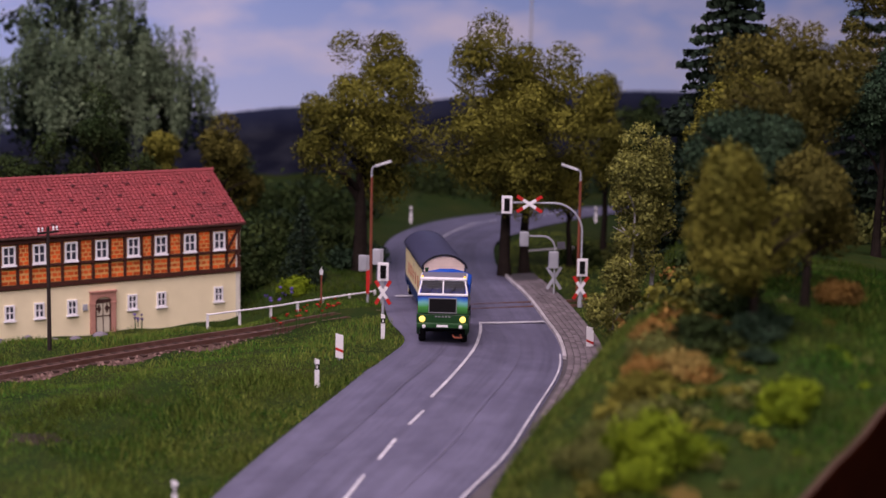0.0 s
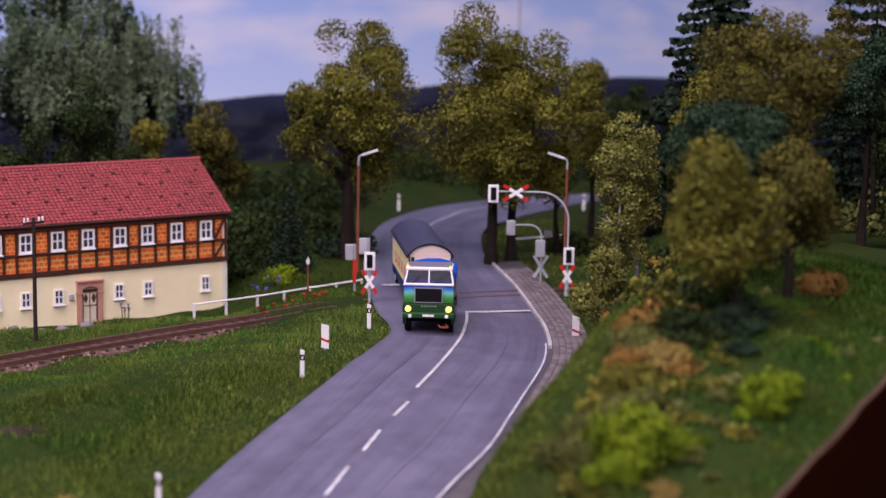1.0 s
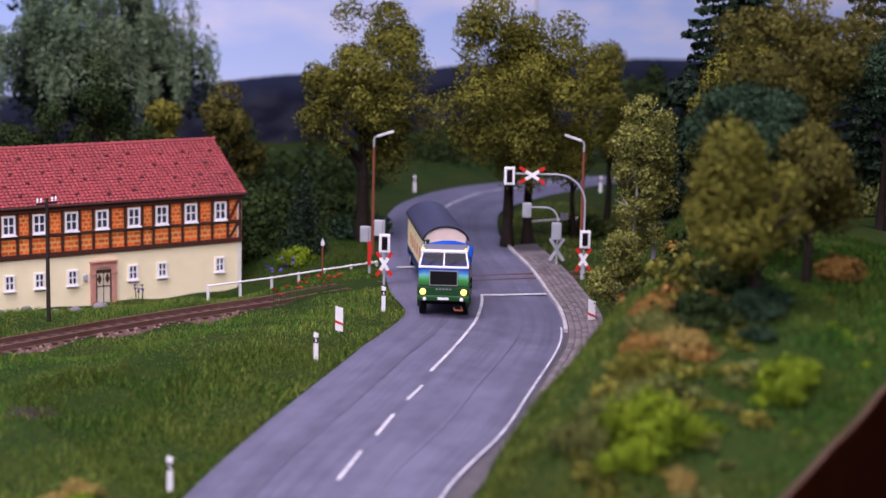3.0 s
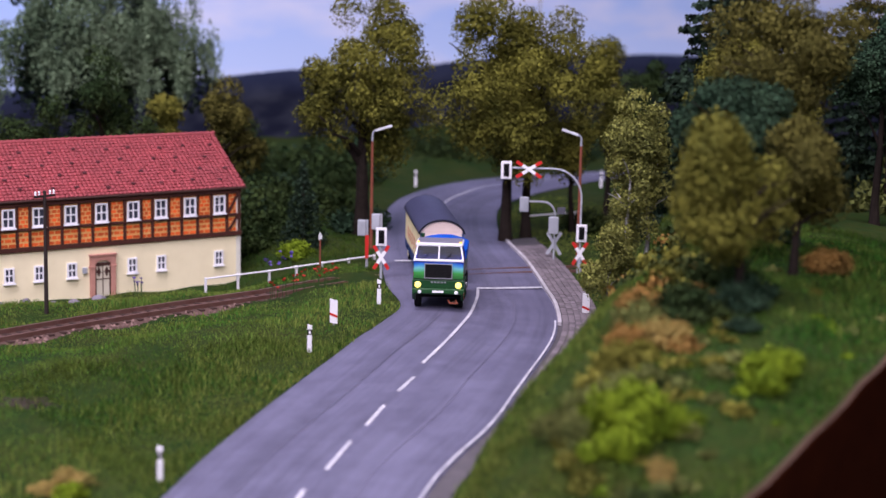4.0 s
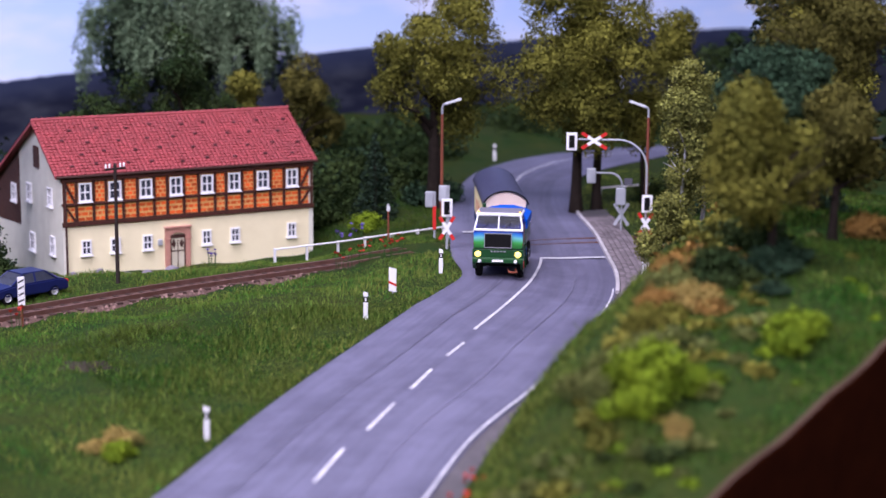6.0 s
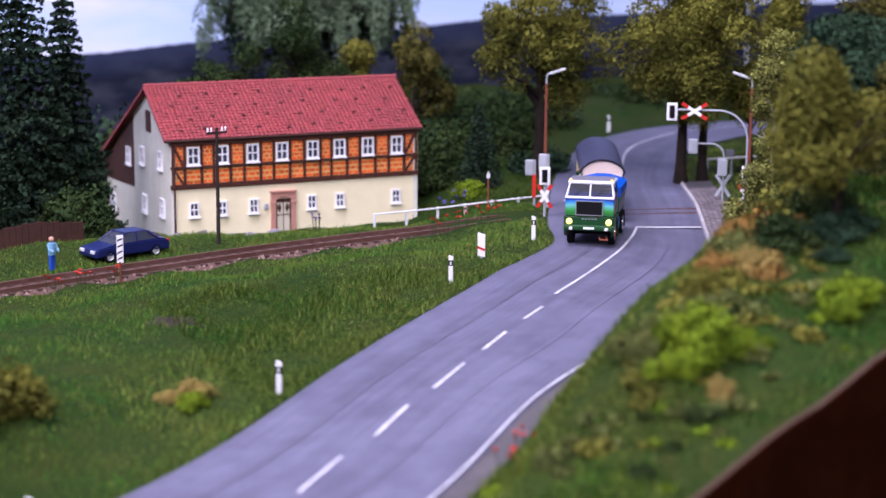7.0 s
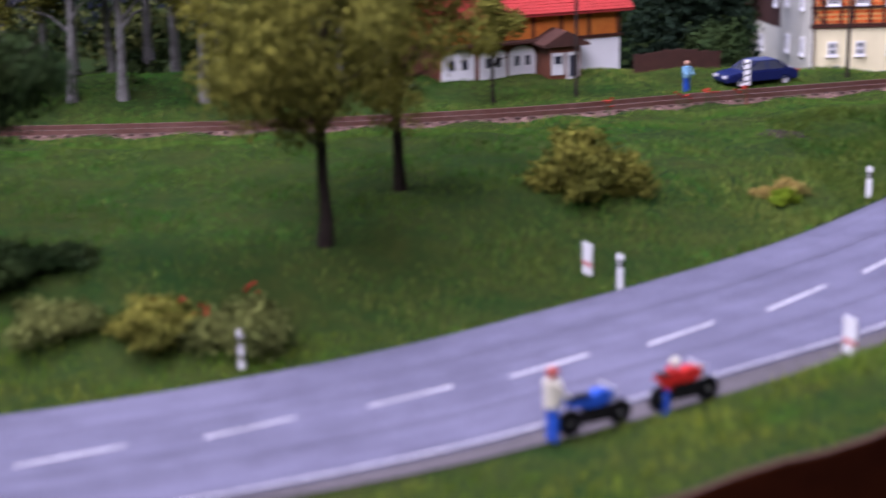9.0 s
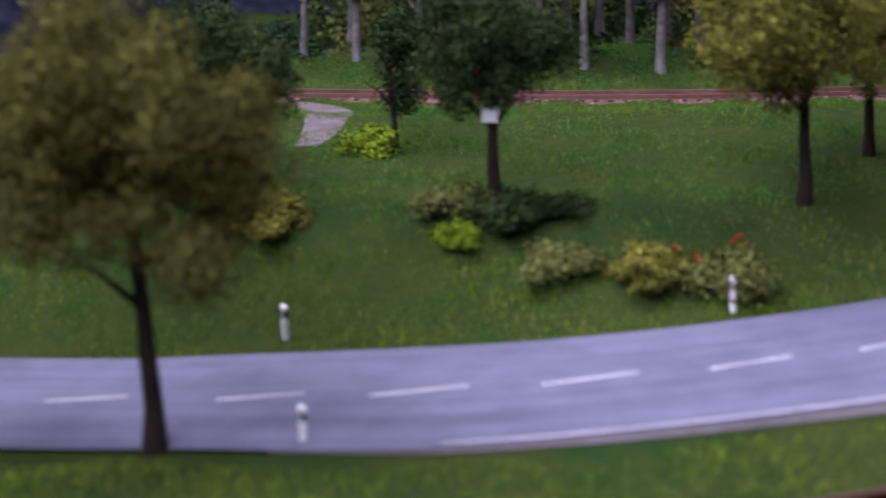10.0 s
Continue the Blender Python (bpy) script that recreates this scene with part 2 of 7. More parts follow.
def ground(x, y):
    """The height of the land."""
    x, y = np.asarray(x, float), np.asarray(y, float)
    d, i = near(ROAD_MID, x, y)
    half = ROAD_HALF[i]
    mid = ROAD_MID[i]
    ahead = ROAD_MID[np.minimum(i + 1, len(ROAD_MID) - 1)] - ROAD_MID[np.maximum(i - 1, 0)]
    side = ahead[..., 0] * (y - mid[..., 1]) - ahead[..., 1] * (x - mid[..., 0])
    zr = road_z(x)
    off = np.maximum(d - half, 0)
    td, _ = near(TRACK, x, y)
    # house side
    meadow = 0.35 + 0.25 * np.sin(0.21 * x + 0.13 * y)
    left = meadow + (-0.35 - meadow) * smoothstep(8, 2, td)
    behind = smoothstep(69.5, 76, y) * smoothstep(46, 38, x)
    left = left * (1 - behind) - (1.65 + 0.13 * np.clip(y - 79, 0, 22)) * behind
    left = zr - 0.05 + (left - zr + 0.05) * smoothstep(0.3, 7, off)
    # bank side
    ye = board_edge(x)
    ze = np.interp(x, [4, 9, 15, 20, 22.3, 25, 27.7, 31, 35.5, 42, 50, 60], [-1.7, -0.9, 0.05, 0.95, 1.35, 1.9, 2.6, 3.6, 4.6, 4.8, 4.0, 2.8])
    top = ze + 0.7 * smoothstep(1, 5, y - ye) * smoothstep(23, 27, x)
    toe = 0.55 + 1.35 * smoothstep(36, 41, x)
    rise = np.clip((off - toe) / np.interp(x, [18, 26, 38], [4.6, 3.4, 4.4]), 0, 1)
    bank = zr + (top - zr) * (1 - (1 - rise) ** 1.8) - 0.13
    far = smoothstep(57, 64, y) 
    bank = bank * (1 - far) + (-0.05) * far
    z = np.where(side > 0, left, bank)
    z = z + 0.06 * np.sin(1.7 * x + np.sin(y)) * smoothstep(0.5, 3, off)
    # under the roadway and the track bed
    z = np.where(d < half - 0.7, zr - 0.3, z)
    return z


def gz(x, y):
    return float(ground(np.array([x]), np.array([y]))[0])


# ---------------------------------------------------------------- ground and road
def grid_mesh(name, X, Y, Z, mat, **tags):
    h, w = X.shape
    co = np.stack([X, Y, Z], -1).reshape(-1, 3) * S
    idx = np.arange(h * w).reshape(h, w)
    f = np.stack([idx[:-1, :-1], idx[:-1, 1:], idx[1:, 1:], idx[1:, :-1]], -1).reshape(-1, 4)
    me = bpy.data.meshes.new(name)
    me.from_pydata(co.tolist(), [], f.tolist())
    me.materials.append(mat)
    me.polygons.foreach_set("use_smooth", [True] * len(me.polygons))
    return tagged(new(name, me), **tags)


gx = np.linspace(-48, 98, 293)
gv = np.linspace(0, 1, 220) ** 1.15
GX = np.repeat(gx[None], len(gv), 0)
GY = board_edge(gx)[None] + gv[:, None] * (128 - board_edge(gx)[None])
GZ = ground(GX.ravel(), GY.ravel()).reshape(GX.shape)
grid_mesh("ground", GX, GY, GZ, M_GRASS, label="green model meadow of grass fibre and turf", category="ground", kind="structure")

bm = bmesh.new()
rows = [[bm.verts.new((float(GX[0, i]), float(GY[0, i]) - dy, float(GZ[0, i]) + dz if dz > -5 else dz)) for i in range(0, len(gx), 2)] for dy, dz in ((0.02, -0.3), (0.02, 0.06), (0.22, 0.06), (0.26, 0.0), (0.26, -40))]
for r_, (p, q) in enumerate(zip(rows, rows[1:])):
    for k in range(len(p) - 1):
        bm.faces.new((p[k], p[k + 1], q[k + 1], q[k])).material_index = 1 if r_ == 1 else 0
M_RIM = material("pale_worn_board_edge", (0.07, 0.04, 0.025), (0.035, 0.018, 0.01), 1.2, 0.8)
tagged(finish("layout_fascia", bm, [M_BOARD, M_RIM]), "dark brown painted fascia board of the layout", "fascia", kind="structure")

# the roadway
us = np.linspace(0, 1, 13)
RX = ROAD[:, 0:1] * (1 - us) + ROAD[:, 2:3] * us
RY = ROAD[:, 1:2] * (1 - us) + ROAD[:, 3:4] * us
RZ = road_z(RX) + 0.05 * np.sin(us * math.pi)[None]
road = grid_mesh("road", RX, RY, RZ, M_ROAD, label="grey worn asphalt country road with tyre tracks", category="road", kind="structure")
uv = road.data.uv_layers.new(name="along")
vi = np.zeros(len(road.data.loops), dtype=np.int32)
road.data.loops.foreach_get("vertex_index", vi)
run = np.r_[0, np.cumsum(np.hypot(*np.diff(ROAD_MID, axis=0).T))]
UV = np.stack([np.tile(us * 8.0, len(ROAD)), np.repeat(run, len(us))], -1)
uv.data.foreach_set("uv", UV[vi].ravel().astype(np.float32))


def road_height(x, y):
    return float(road_z(x)) + 0.05


def ribbon(bm, pts, w, dz=0.02):
    """A flat painted strip, w wide, along points on the road."""
    p = np.array(pts, float)
    t = np.gradient(p, axis=0)
    t /= np.hypot(t[:, :1], t[:, 1:])
    n = np.stack([-t[:, 1], t[:, 0]], -1) * w / 2
    prev = None
    for c, o in zip(p, n):
        pair = [bm.verts.new((*(c + s * o), road_height(*c) + dz)) for s in (1, -1)]
        if prev:
            bm.faces.new((prev[0], prev[1], pair[1], pair[0]))
        prev = pair


DASHES = [((32.57, 50.56), (31.21, 49.39)), ((29.95, 48.24), (28.31, 46.66)), ((27.1, 45.55), (25.21, 43.73)), ((23.88, 42.64), (21.94, 40.58)),
          ((20.52, 39.5), (18.53, 37.54)), ((17.28, 36.68), (15.26, 34.94)), ((13.71, 34.32), (11.75, 32.97)), ((10.19, 32.63), (8.1, 31.47)),
          ((6.67, 31.17), (4.59, 30.2)), ((2.86, 29.84), (0.77, 28.98)), ((-1.02, 28.88), (-3.49, 28.12)), ((-5.39, 28.17), (-7.88, 27.56)),
          ((-9.71, 27.87), (-11.98, 27.45)), ((-14.57, 27.86), (-16.75, 27.53)), ((-18.8, 27.7), (-21, 27.6))]
for a, b in DASHES:
    bm = bmesh.new()
    ribbon(bm, np.linspace(a, b, 4), 0.115)
    tagged(finish("lane_dash", bm, M_LINE), "short white painted dash along the road's middle", "road marking", "middle dashes", "structure")


# the solid lines round the level crossing
def paint(name, pts, w, label):
    bm = bmesh.new()
    ribbon(bm, pts, w)
    return tagged(finish(name, bm, M_LINE), label, "road marking", kind="structure")


paint("solid_line", catmull([(44.6, 64.15), (43.1, 62.05), (40.9, 59.3), (38.8, 57.0), (36.3, 54.4), (33.8, 51.9)], 8), 0.125, "solid white middle line before the crossing")
paint("stop_line", np.linspace((44.45, 64.0), (47.25, 62.92), 4), 0.34, "white stop line before the crossing")
paint("stop_line", np.linspace((44.8, 71.5), (47.5, 70.5), 4), 0.34, "white stop line beyond the crossing")
paint("solid_line", catmull([(47.5, 70.4), (49.2, 73.5), (51.3, 77.1), (53.4, 80.5), (56, 84.5), (58.5, 87.4), (61.8, 90), (64.5, 91.4), (73, 92.9), (82, 92.2)], 6), 0.125, "solid white middle line beyond the crossing")
edge = ROAD[:, 2:] * 0.985 + ROAD[:, :2] * 0.015
paint("edge_line", edge[29:106], 0.075, "white edge line along the bank")


M_GROOVE = material("dark_filled_groove", (0.105, 0.102, 0.15), (0.15, 0.147, 0.215), 2.5, 0.7)
for u in (0.27, 0.735):
    bm = bmesh.new()
    ribbon(bm, (ROAD[:, :2] * (1 - u) + ROAD[:, 2:] * u)[5:190], 0.034, 0.012)
    tagged(finish("guide_groove", bm, M_GROOVE), "thin dark filled groove along the lane", "road marking", kind="structure")


def side_strip(i0, i1, w0, w1, dz, taper=0):
    """Points of a strip outside the road's bank-side edge."""
    out = (ROAD[i0:i1, 2:] - ROAD[i0:i1, :2])
    out /= np.hypot(out[:, :1], out[:, 1:])
    grow = np.clip(np.arange(i1 - i0) / taper, 0.02, 1)[:, None] if taper else 1.0
    return ROAD[i0:i1, 2:] + out * w0, ROAD[i0:i1, 2:] + out * w1 * grow


M_SHOULDER = material("grey_shoulder", (0.1, 0.09, 0.1), (0.065, 0.06, 0.065), 2, 0.9, 0.6)
M_PAVER = material("brown_grey_paver", (0.17, 0.145, 0.155), (0.12, 0.1, 0.11), 5, 0.85, 0.5, random_shift=0.25)
M_KERB = material("pale_kerb_stone", (0.42, 0.40, 0.42), (0.3, 0.28, 0.3), 4, 0.8, 0.4, random_shift=0.15)
a, b = side_strip(24, 131, -0.05, 0.8, 0, 26)
us2 = np.linspace(0, 1, 4)
SX, SY = [a[:, k:k + 1] * (1 - us2) + b[:, k:k + 1] * us2 for k in (0, 1)]
grid_mesh("road_shoulder", SX, SY, road_z(SX) - 0.02 - 0.06 * us2[None], M_SHOULDER, label="dark grey gravelled shoulder beside the road", category="shoulder", kind="structure")

# the paved footway at the crossing, with kerb and single pavers
a, b = side_strip(84, 142, 0.16, 1.75, 0, 22)
PX, PY = [a[:, k:k + 1] * (1 - us2) + b[:, k:k + 1] * us2 for k in (0, 1)]
footway = grid_mesh("pavement", PX, PY, road_z(PX) + 0.06, M_SHOULDER, label="narrow footway of brown-grey pavers beside the crossing", category="pavement", kind="structure")
bm = bmesh.new()
box(bm, -0.235, 0.235, -0.115, 0.115, 0, 0.05, 0.0)
PAVER = bpy.data.meshes.new("paver")
bmesh.ops.scale(bm, vec=(S, S, S), verts=bm.verts)
bm.to_mesh(PAVER)
bm.free()
PAVER.materials.append(M_PAVER)
bm = bmesh.new()
box(bm, -0.48, 0.48, -0.08, 0.08, -0.2, 0.13, 0.02)
KERB = bpy.data.meshes.new("kerb_stone")
bmesh.ops.scale(bm, vec=(S, S, S), verts=bm.verts)
bm.to_mesh(KERB)
bm.free()
KERB.materials.append(M_KERB)


def along(pts, step):
    """Places and headings every step along a polyline."""
    p = np.array(pts, float)
    l = np.r_[0, np.cumsum(np.hypot(*np.diff(p, axis=0).T))]
    for d in np.arange(step / 2, l[-1], step):
        x, y = np.interp(d, l, p[:, 0]), np.interp(d, l, p[:, 1])
        x2, y2 = np.interp(d + 0.05, l, p[:, 0]), np.interp(d + 0.05, l, p[:, 1])
        x1, y1 = np.interp(d - 0.05, l, p[:, 0]), np.interp(d - 0.05, l, p[:, 1])
        yield float(x), float(y), math.degrees(math.atan2(y2 - y1, x2 - x1))


def piece(mesh, name, x, y, z, rz, parent):
    ob = new(name, mesh)
    ob.matrix_basis = pose(x * S, y * S, z * S, 0, 0, rz)
    ob.parent = parent
    return ob


rng = random.Random(5)
for row in range(6):
    w = 0.32 + 0.26 * row
    line, _ = side_strip(88 + 3 * row, 138, w, w, 0)
    for k, (x, y, rz) in enumerate(along(line, 0.5)):
        piece(PAVER, "paver", x, y, float(road_z(x)) + 0.05 + rng.uniform(-0.012, 0.012), rz + rng.uniform(-2, 2), footway)
line, _ = side_strip(104, 143, 0.08, 0.08, 0)
kerb = thing("kerb", 0, 0, 0, 0, "pale stone kerb between road and footway", "kerb", kind="structure")
for x, y, rz in along(line, 1.0):
    piece(KERB, "kerb_stone", x, y, float(road_z(x)), rz + rng.uniform(-1.5, 1.5), kerb)

# ---------------------------------------------------------------- railway
def offset(pts, d):
    t = np.gradient(np.array(pts, float), axis=0)
    t /= np.hypot(t[:, :1], t[:, 1:])
    return pts + np.stack([-t[:, 1], t[:, 0]], -1) * d


def track_z(x):
    return np.interp(x, [-50, 36, 41, 80], [-0.32, -0.25, 0.0, 0.0])


ws = np.array([-1.75, -1.1, -0.65, 0, 0.65, 1.1, 1.75])
hs = np.array([-0.35, 0.0, 0.08, 0.08, 0.08, 0.0, -0.35])
bed = TRACK[TRACK[:, 0] < 40.2]
bx = np.stack([offset(bed, w)[:, 0] for w in ws], 1)
by = np.stack([offset(bed, w)[:, 1] for w in ws], 1)
bz = track_z(bx) - 0.1 + hs[None]
grid_mesh("ballast_bed", bx, by, bz, M_BALLAST, label="brown stone ballast bed of the railway", category="ballast", kind="structure")
railway = thing("railway_track", 0, 0, 0, 0, "single railway line with rusty rails on dark sleepers", "railway track", kind="structure")
for d in (-0.55, 0.55):
    bm = bmesh.new()
    p = offset(TRACK, d)
    prev = None
    for (x, y), (l, r) in zip(p, zip(offset(p, 0.055), offset(p, -0.055))):
        z = float(track_z(x)) + (0.06 if x > 40 else 0.17)
        ring = [bm.verts.new(v) for v in ((*l, z - 0.18), (*l, z), (*r, z), (*r, z - 0.18))]
        if prev:
            for k in range(4):
                bm.faces.new((prev[k], prev[(k + 1) % 4], ring[(k + 1) % 4], ring[k]))
        prev = ring
    bmesh.ops.recalc_face_normals(bm, faces=bm.faces)
    part("rail", bm, M_RAIL, railway)
bm = bmesh.new()
box(bm, -0.12, 0.12, -0.92, 0.92, -0.1, 0.05, 0.015)
SLEEPER = bpy.data.meshes.new("sleeper")
bmesh.ops.scale(bm, vec=(S, S, S), verts=bm.verts)
bm.to_mesh(SLEEPER)
bm.free()
SLEEPER.materials.append(M_SLEEPER)
for x, y, rz in along(bed[bed[:, 0] > -30], 0.62):
    piece(SLEEPER, "sleeper", x, y, float(track_z(x)) - 0.04, rz, railway)


def scatter_mesh(name, base_v, base_f, place, turn, size, mat, **tags):
    """Many small copies of one little shape in a single mesh."""
    n, k = len(place), len(base_v)
    v = base_v[None] * size[:, None, None] if size.ndim == 1 else base_v[None] * size[:, None, :]
    c, s_ = np.cos(turn), np.sin(turn)
    x = v[..., 0] * c[:, None] - v[..., 1] * s_[:, None]
    y = v[..., 0] * s_[:, None] + v[..., 1] * c[:, None]
    co = (np.stack([x, y, v[..., 2]], -1) + place[:, None]).reshape(-1, 3) * S
    f = (base_f[None] + (np.arange(n) * k)[:, None, None]).reshape(-1, base_f.shape[1])
    me = bpy.data.meshes.new(name)
    me.from_pydata(co.tolist(), [], f.tolist())
    me.materials.append(mat)
    return tagged(new(name, me), **tags)


R = np.random.default_rng(3)
n = 7000
ti = R.uniform(0, len(bed) - 1.01, n)
tw = R.choice([-1, 1], n, p=[0.75, 0.25]) * R.uniform(0.7, 2.1, n)
px = np.interp(ti, np.arange(len(bed)), bed[:, 0])
py = np.interp(ti, np.arange(len(bed)), bed[:, 1])
nrm = offset(bed, 1.0) - bed
px, py = px + np.interp(ti, np.arange(len(bed)), nrm[:, 0]) * tw, py + np.interp(ti, np.arange(len(bed)), nrm[:, 1]) * tw
pz = track_z(px) - 0.1 + np.interp(np.abs(tw), [0.65, 1.1, 1.75, 2.1], [0.08, 0.0, -0.25, -0.25]) + 0.02
stone_v = np.array([(-1, -0.7, -0.4), (1, -0.8, -0.5), (0.8, 0.9, -0.4), (-0.9, 0.7, -0.5), (-0.5, -0.4, 0.7), (0.6, -0.3, 0.6), (0.3, 0.5, 0.8)], float)
stone_f = np.array([(0, 1, 5), (0, 5, 4), (1, 2, 6), (1, 6, 5), (2, 3, 6), (3, 4, 6), (3, 0, 4), (4, 5, 6)])
M_STONE = material("ballast_stone", (0.26, 0.165, 0.14), (0.13, 0.08, 0.07), 6, 0.95, island=0.45)
scatter_mesh("ballast_stones", stone_v, stone_f, np.stack([px, py, pz], -1), R.uniform(0, 6.3, n), R.uniform(0.04, 0.085, n), M_STONE, label="loose brown ballast stones beside the rails", category="ballast", kind="stuff")

# ---------------------------------------------------------------- backdrop and hall
def backdrop_material():
    m = bpy.data.materials.new("glowing_sky_and_hills_print")
    m.use_nodes = True
    nt = m.node_tree
    bsdf = nt.nodes["Principled BSDF"]
    bsdf.inputs["Roughness"].default_value = 0.9
    bsdf.inputs["Specular IOR Level"].default_value = 0.1
    N, L = nt.nodes.new, nt.links.new
    tc = N("ShaderNodeTexCoord")
    mp = N("ShaderNodeMapping")
    mp.inputs["Scale"].default_value = (1 / S, 1 / S, 1 / S)
    L(tc.outputs["Object"], mp.inputs[0])
    xyz = N("ShaderNodeSeparateXYZ")
    L(mp.outputs[0], xyz.inputs[0])

    def math_(op, a, b=None):
        n = N("ShaderNodeMath")
        n.operation = op
        for k, v in enumerate((a, b)):
            if v is None:
                continue
            if isinstance(v, (int, float)):
                n.inputs[k].default_value = v
            else:
                L(v, n.inputs[k])
        return n.outputs[0]

    def noise_(sx, sz, scale, detail=4.0, off=0.0):
        k = N("ShaderNodeMapping")
        k.inputs["Scale"].default_value = (sx, 1, sz)
        k.inputs["Location"].default_value = (off, 0, 0)
        L(mp.outputs[0], k.inputs[0])
        n = N("ShaderNodeTexNoise")
        n.inputs["Scale"].default_value, n.inputs["Detail"].default_value = scale, detail
        L(k.outputs[0], n.inputs["Vector"])
        return n.outputs[0]

    def mix_(f, a, b):
        n = N("ShaderNodeMix")
        n.data_type = "RGBA"
        for k, v in (("Factor", f), ("A", a), ("B", b)):
            if isinstance(v, tuple):
                n.inputs[k].default_value = (*v, 1)
            else:
                L(v, n.inputs[k])
        return n.outputs["Result"]

    def step_(v, lo, hi):
        n = N("ShaderNodeMapRange")
        n.inputs["From Min"].default_value, n.inputs["From Max"].default_value = lo, hi
        L(v, n.inputs["Value"])
        return n.outputs[0]

    z = xyz.outputs["Z"]
    sky = mix_(step_(z, 4.0, 17.0), (0.46, 0.57, 0.81), (0.19, 0.34, 0.67))
    cloud = step_(noise_(0.4, 1.2, 0.2, 8.0), 0.45, 0.64)
    sky = mix_(math_("MULTIPLY", cloud, 0.8), sky, (0.61, 0.62, 0.74))
    # far ridge: two swells and a fine tree line
    ridge = math_("ADD", math_("MULTIPLY", noise_(1, 0, 0.035, 2.0, 3.0), 3.0), math_("MULTIPLY", noise_(1, 0, 1.4, 4.0), 0.25))
    rise = step_(xyz.outputs["X"], 30.0, 66.0)
    top = math_("ADD", math_("ADD", math_("MULTIPLY", rise, 2.3), 1.55), ridge)
    hill = step_(math_("SUBTRACT", top, z), -0.05, 0.08)
    mottled = step_(noise_(0.6, 1.4, 0.5, 8.0), 0.42, 0.62)
    wood = mix_(mottled, (0.008, 0.01, 0.022), (0.026, 0.03, 0.045))
    haze = step_(math_("SUBTRACT", top, z), 0.0, 2.0)
    wood = mix_(haze, (0.02, 0.027, 0.06), wood)
    both = mix_(hill, sky, wood)
    L(both, bsdf.inputs["Base Color"])
    # faint glow in the print's own colours, added to brighten the board
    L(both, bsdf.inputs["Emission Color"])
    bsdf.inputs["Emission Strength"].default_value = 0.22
    return m


M_SKY = backdrop_material()
bm = bmesh.new()
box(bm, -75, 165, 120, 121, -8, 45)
tagged(finish("backdrop", bm, M_SKY), "printed backdrop board of cloudy sky and wooded hills with added glow", "backdrop", kind="structure")
M_HALL = material("grey_hall_wall", (0.1, 0.1, 0.11), (0.08, 0.08, 0.09), 0.02, 0.9)
M_FLOOR = material("dark_hall_floor", (0.06, 0.055, 0.05), (0.045, 0.04, 0.04), 0.05, 0.7)
for name, b, mat in (("floor", (-350, 420, -350, 330, -97, -95), M_FLOOR), ("ceiling", (-350, 420, -350, 330, 168, 170), M_HALL), ("wall_north", (-350, 420, 330, 335, -95, 168), M_HALL),
                     ("wall_south", (-350, 420, -355, -350, -95, 168), M_HALL), ("wall_west", (-355, -350, -350, 330, -95, 168), M_HALL), ("wall_east", (420, 425, -350, 330, -95, 168), M_HALL)):
    bm = bmesh.new()
    box(bm, *b)
    tagged(finish(name, bm, mat), "plain grey " + name.split("_")[0] + " of the exhibition hall", name.split("_")[0], kind="structure")

# ---------------------------------------------------------------- farmhouse
M_GLASS = material("dark_window_glass", (0.03, 0.035, 0.05), (0.05, 0.055, 0.08), 4, 0.12, spec=0.6)
M_SAND = material("pink_sandstone", (0.5, 0.25, 0.19), (0.42, 0.2, 0.15), 4, 0.85, 0.3)
M_DOOR = material("cream_door_paint", (0.62, 0.58, 0.45), (0.55, 0.5, 0.38), 3, 0.6)
M_BROWN = material("brown_boards", (0.075, 0.03, 0.022), (0.05, 0.022, 0.017), 3, 0.8, 0.3)
M_GUTTER = material("dark_gutter", (0.06, 0.025, 0.02), None, 3, 0.5)
M_BLACK = material("black_paint", (0.007, 0.007, 0.008), (0.011, 0.011, 0.011), 4, 0.5, spec=0.15)
M_GREYMETAL = material("grey_painted_metal", (0.36, 0.38, 0.42), (0.28, 0.3, 0.33), 3, 0.55, random_shift=0.1)


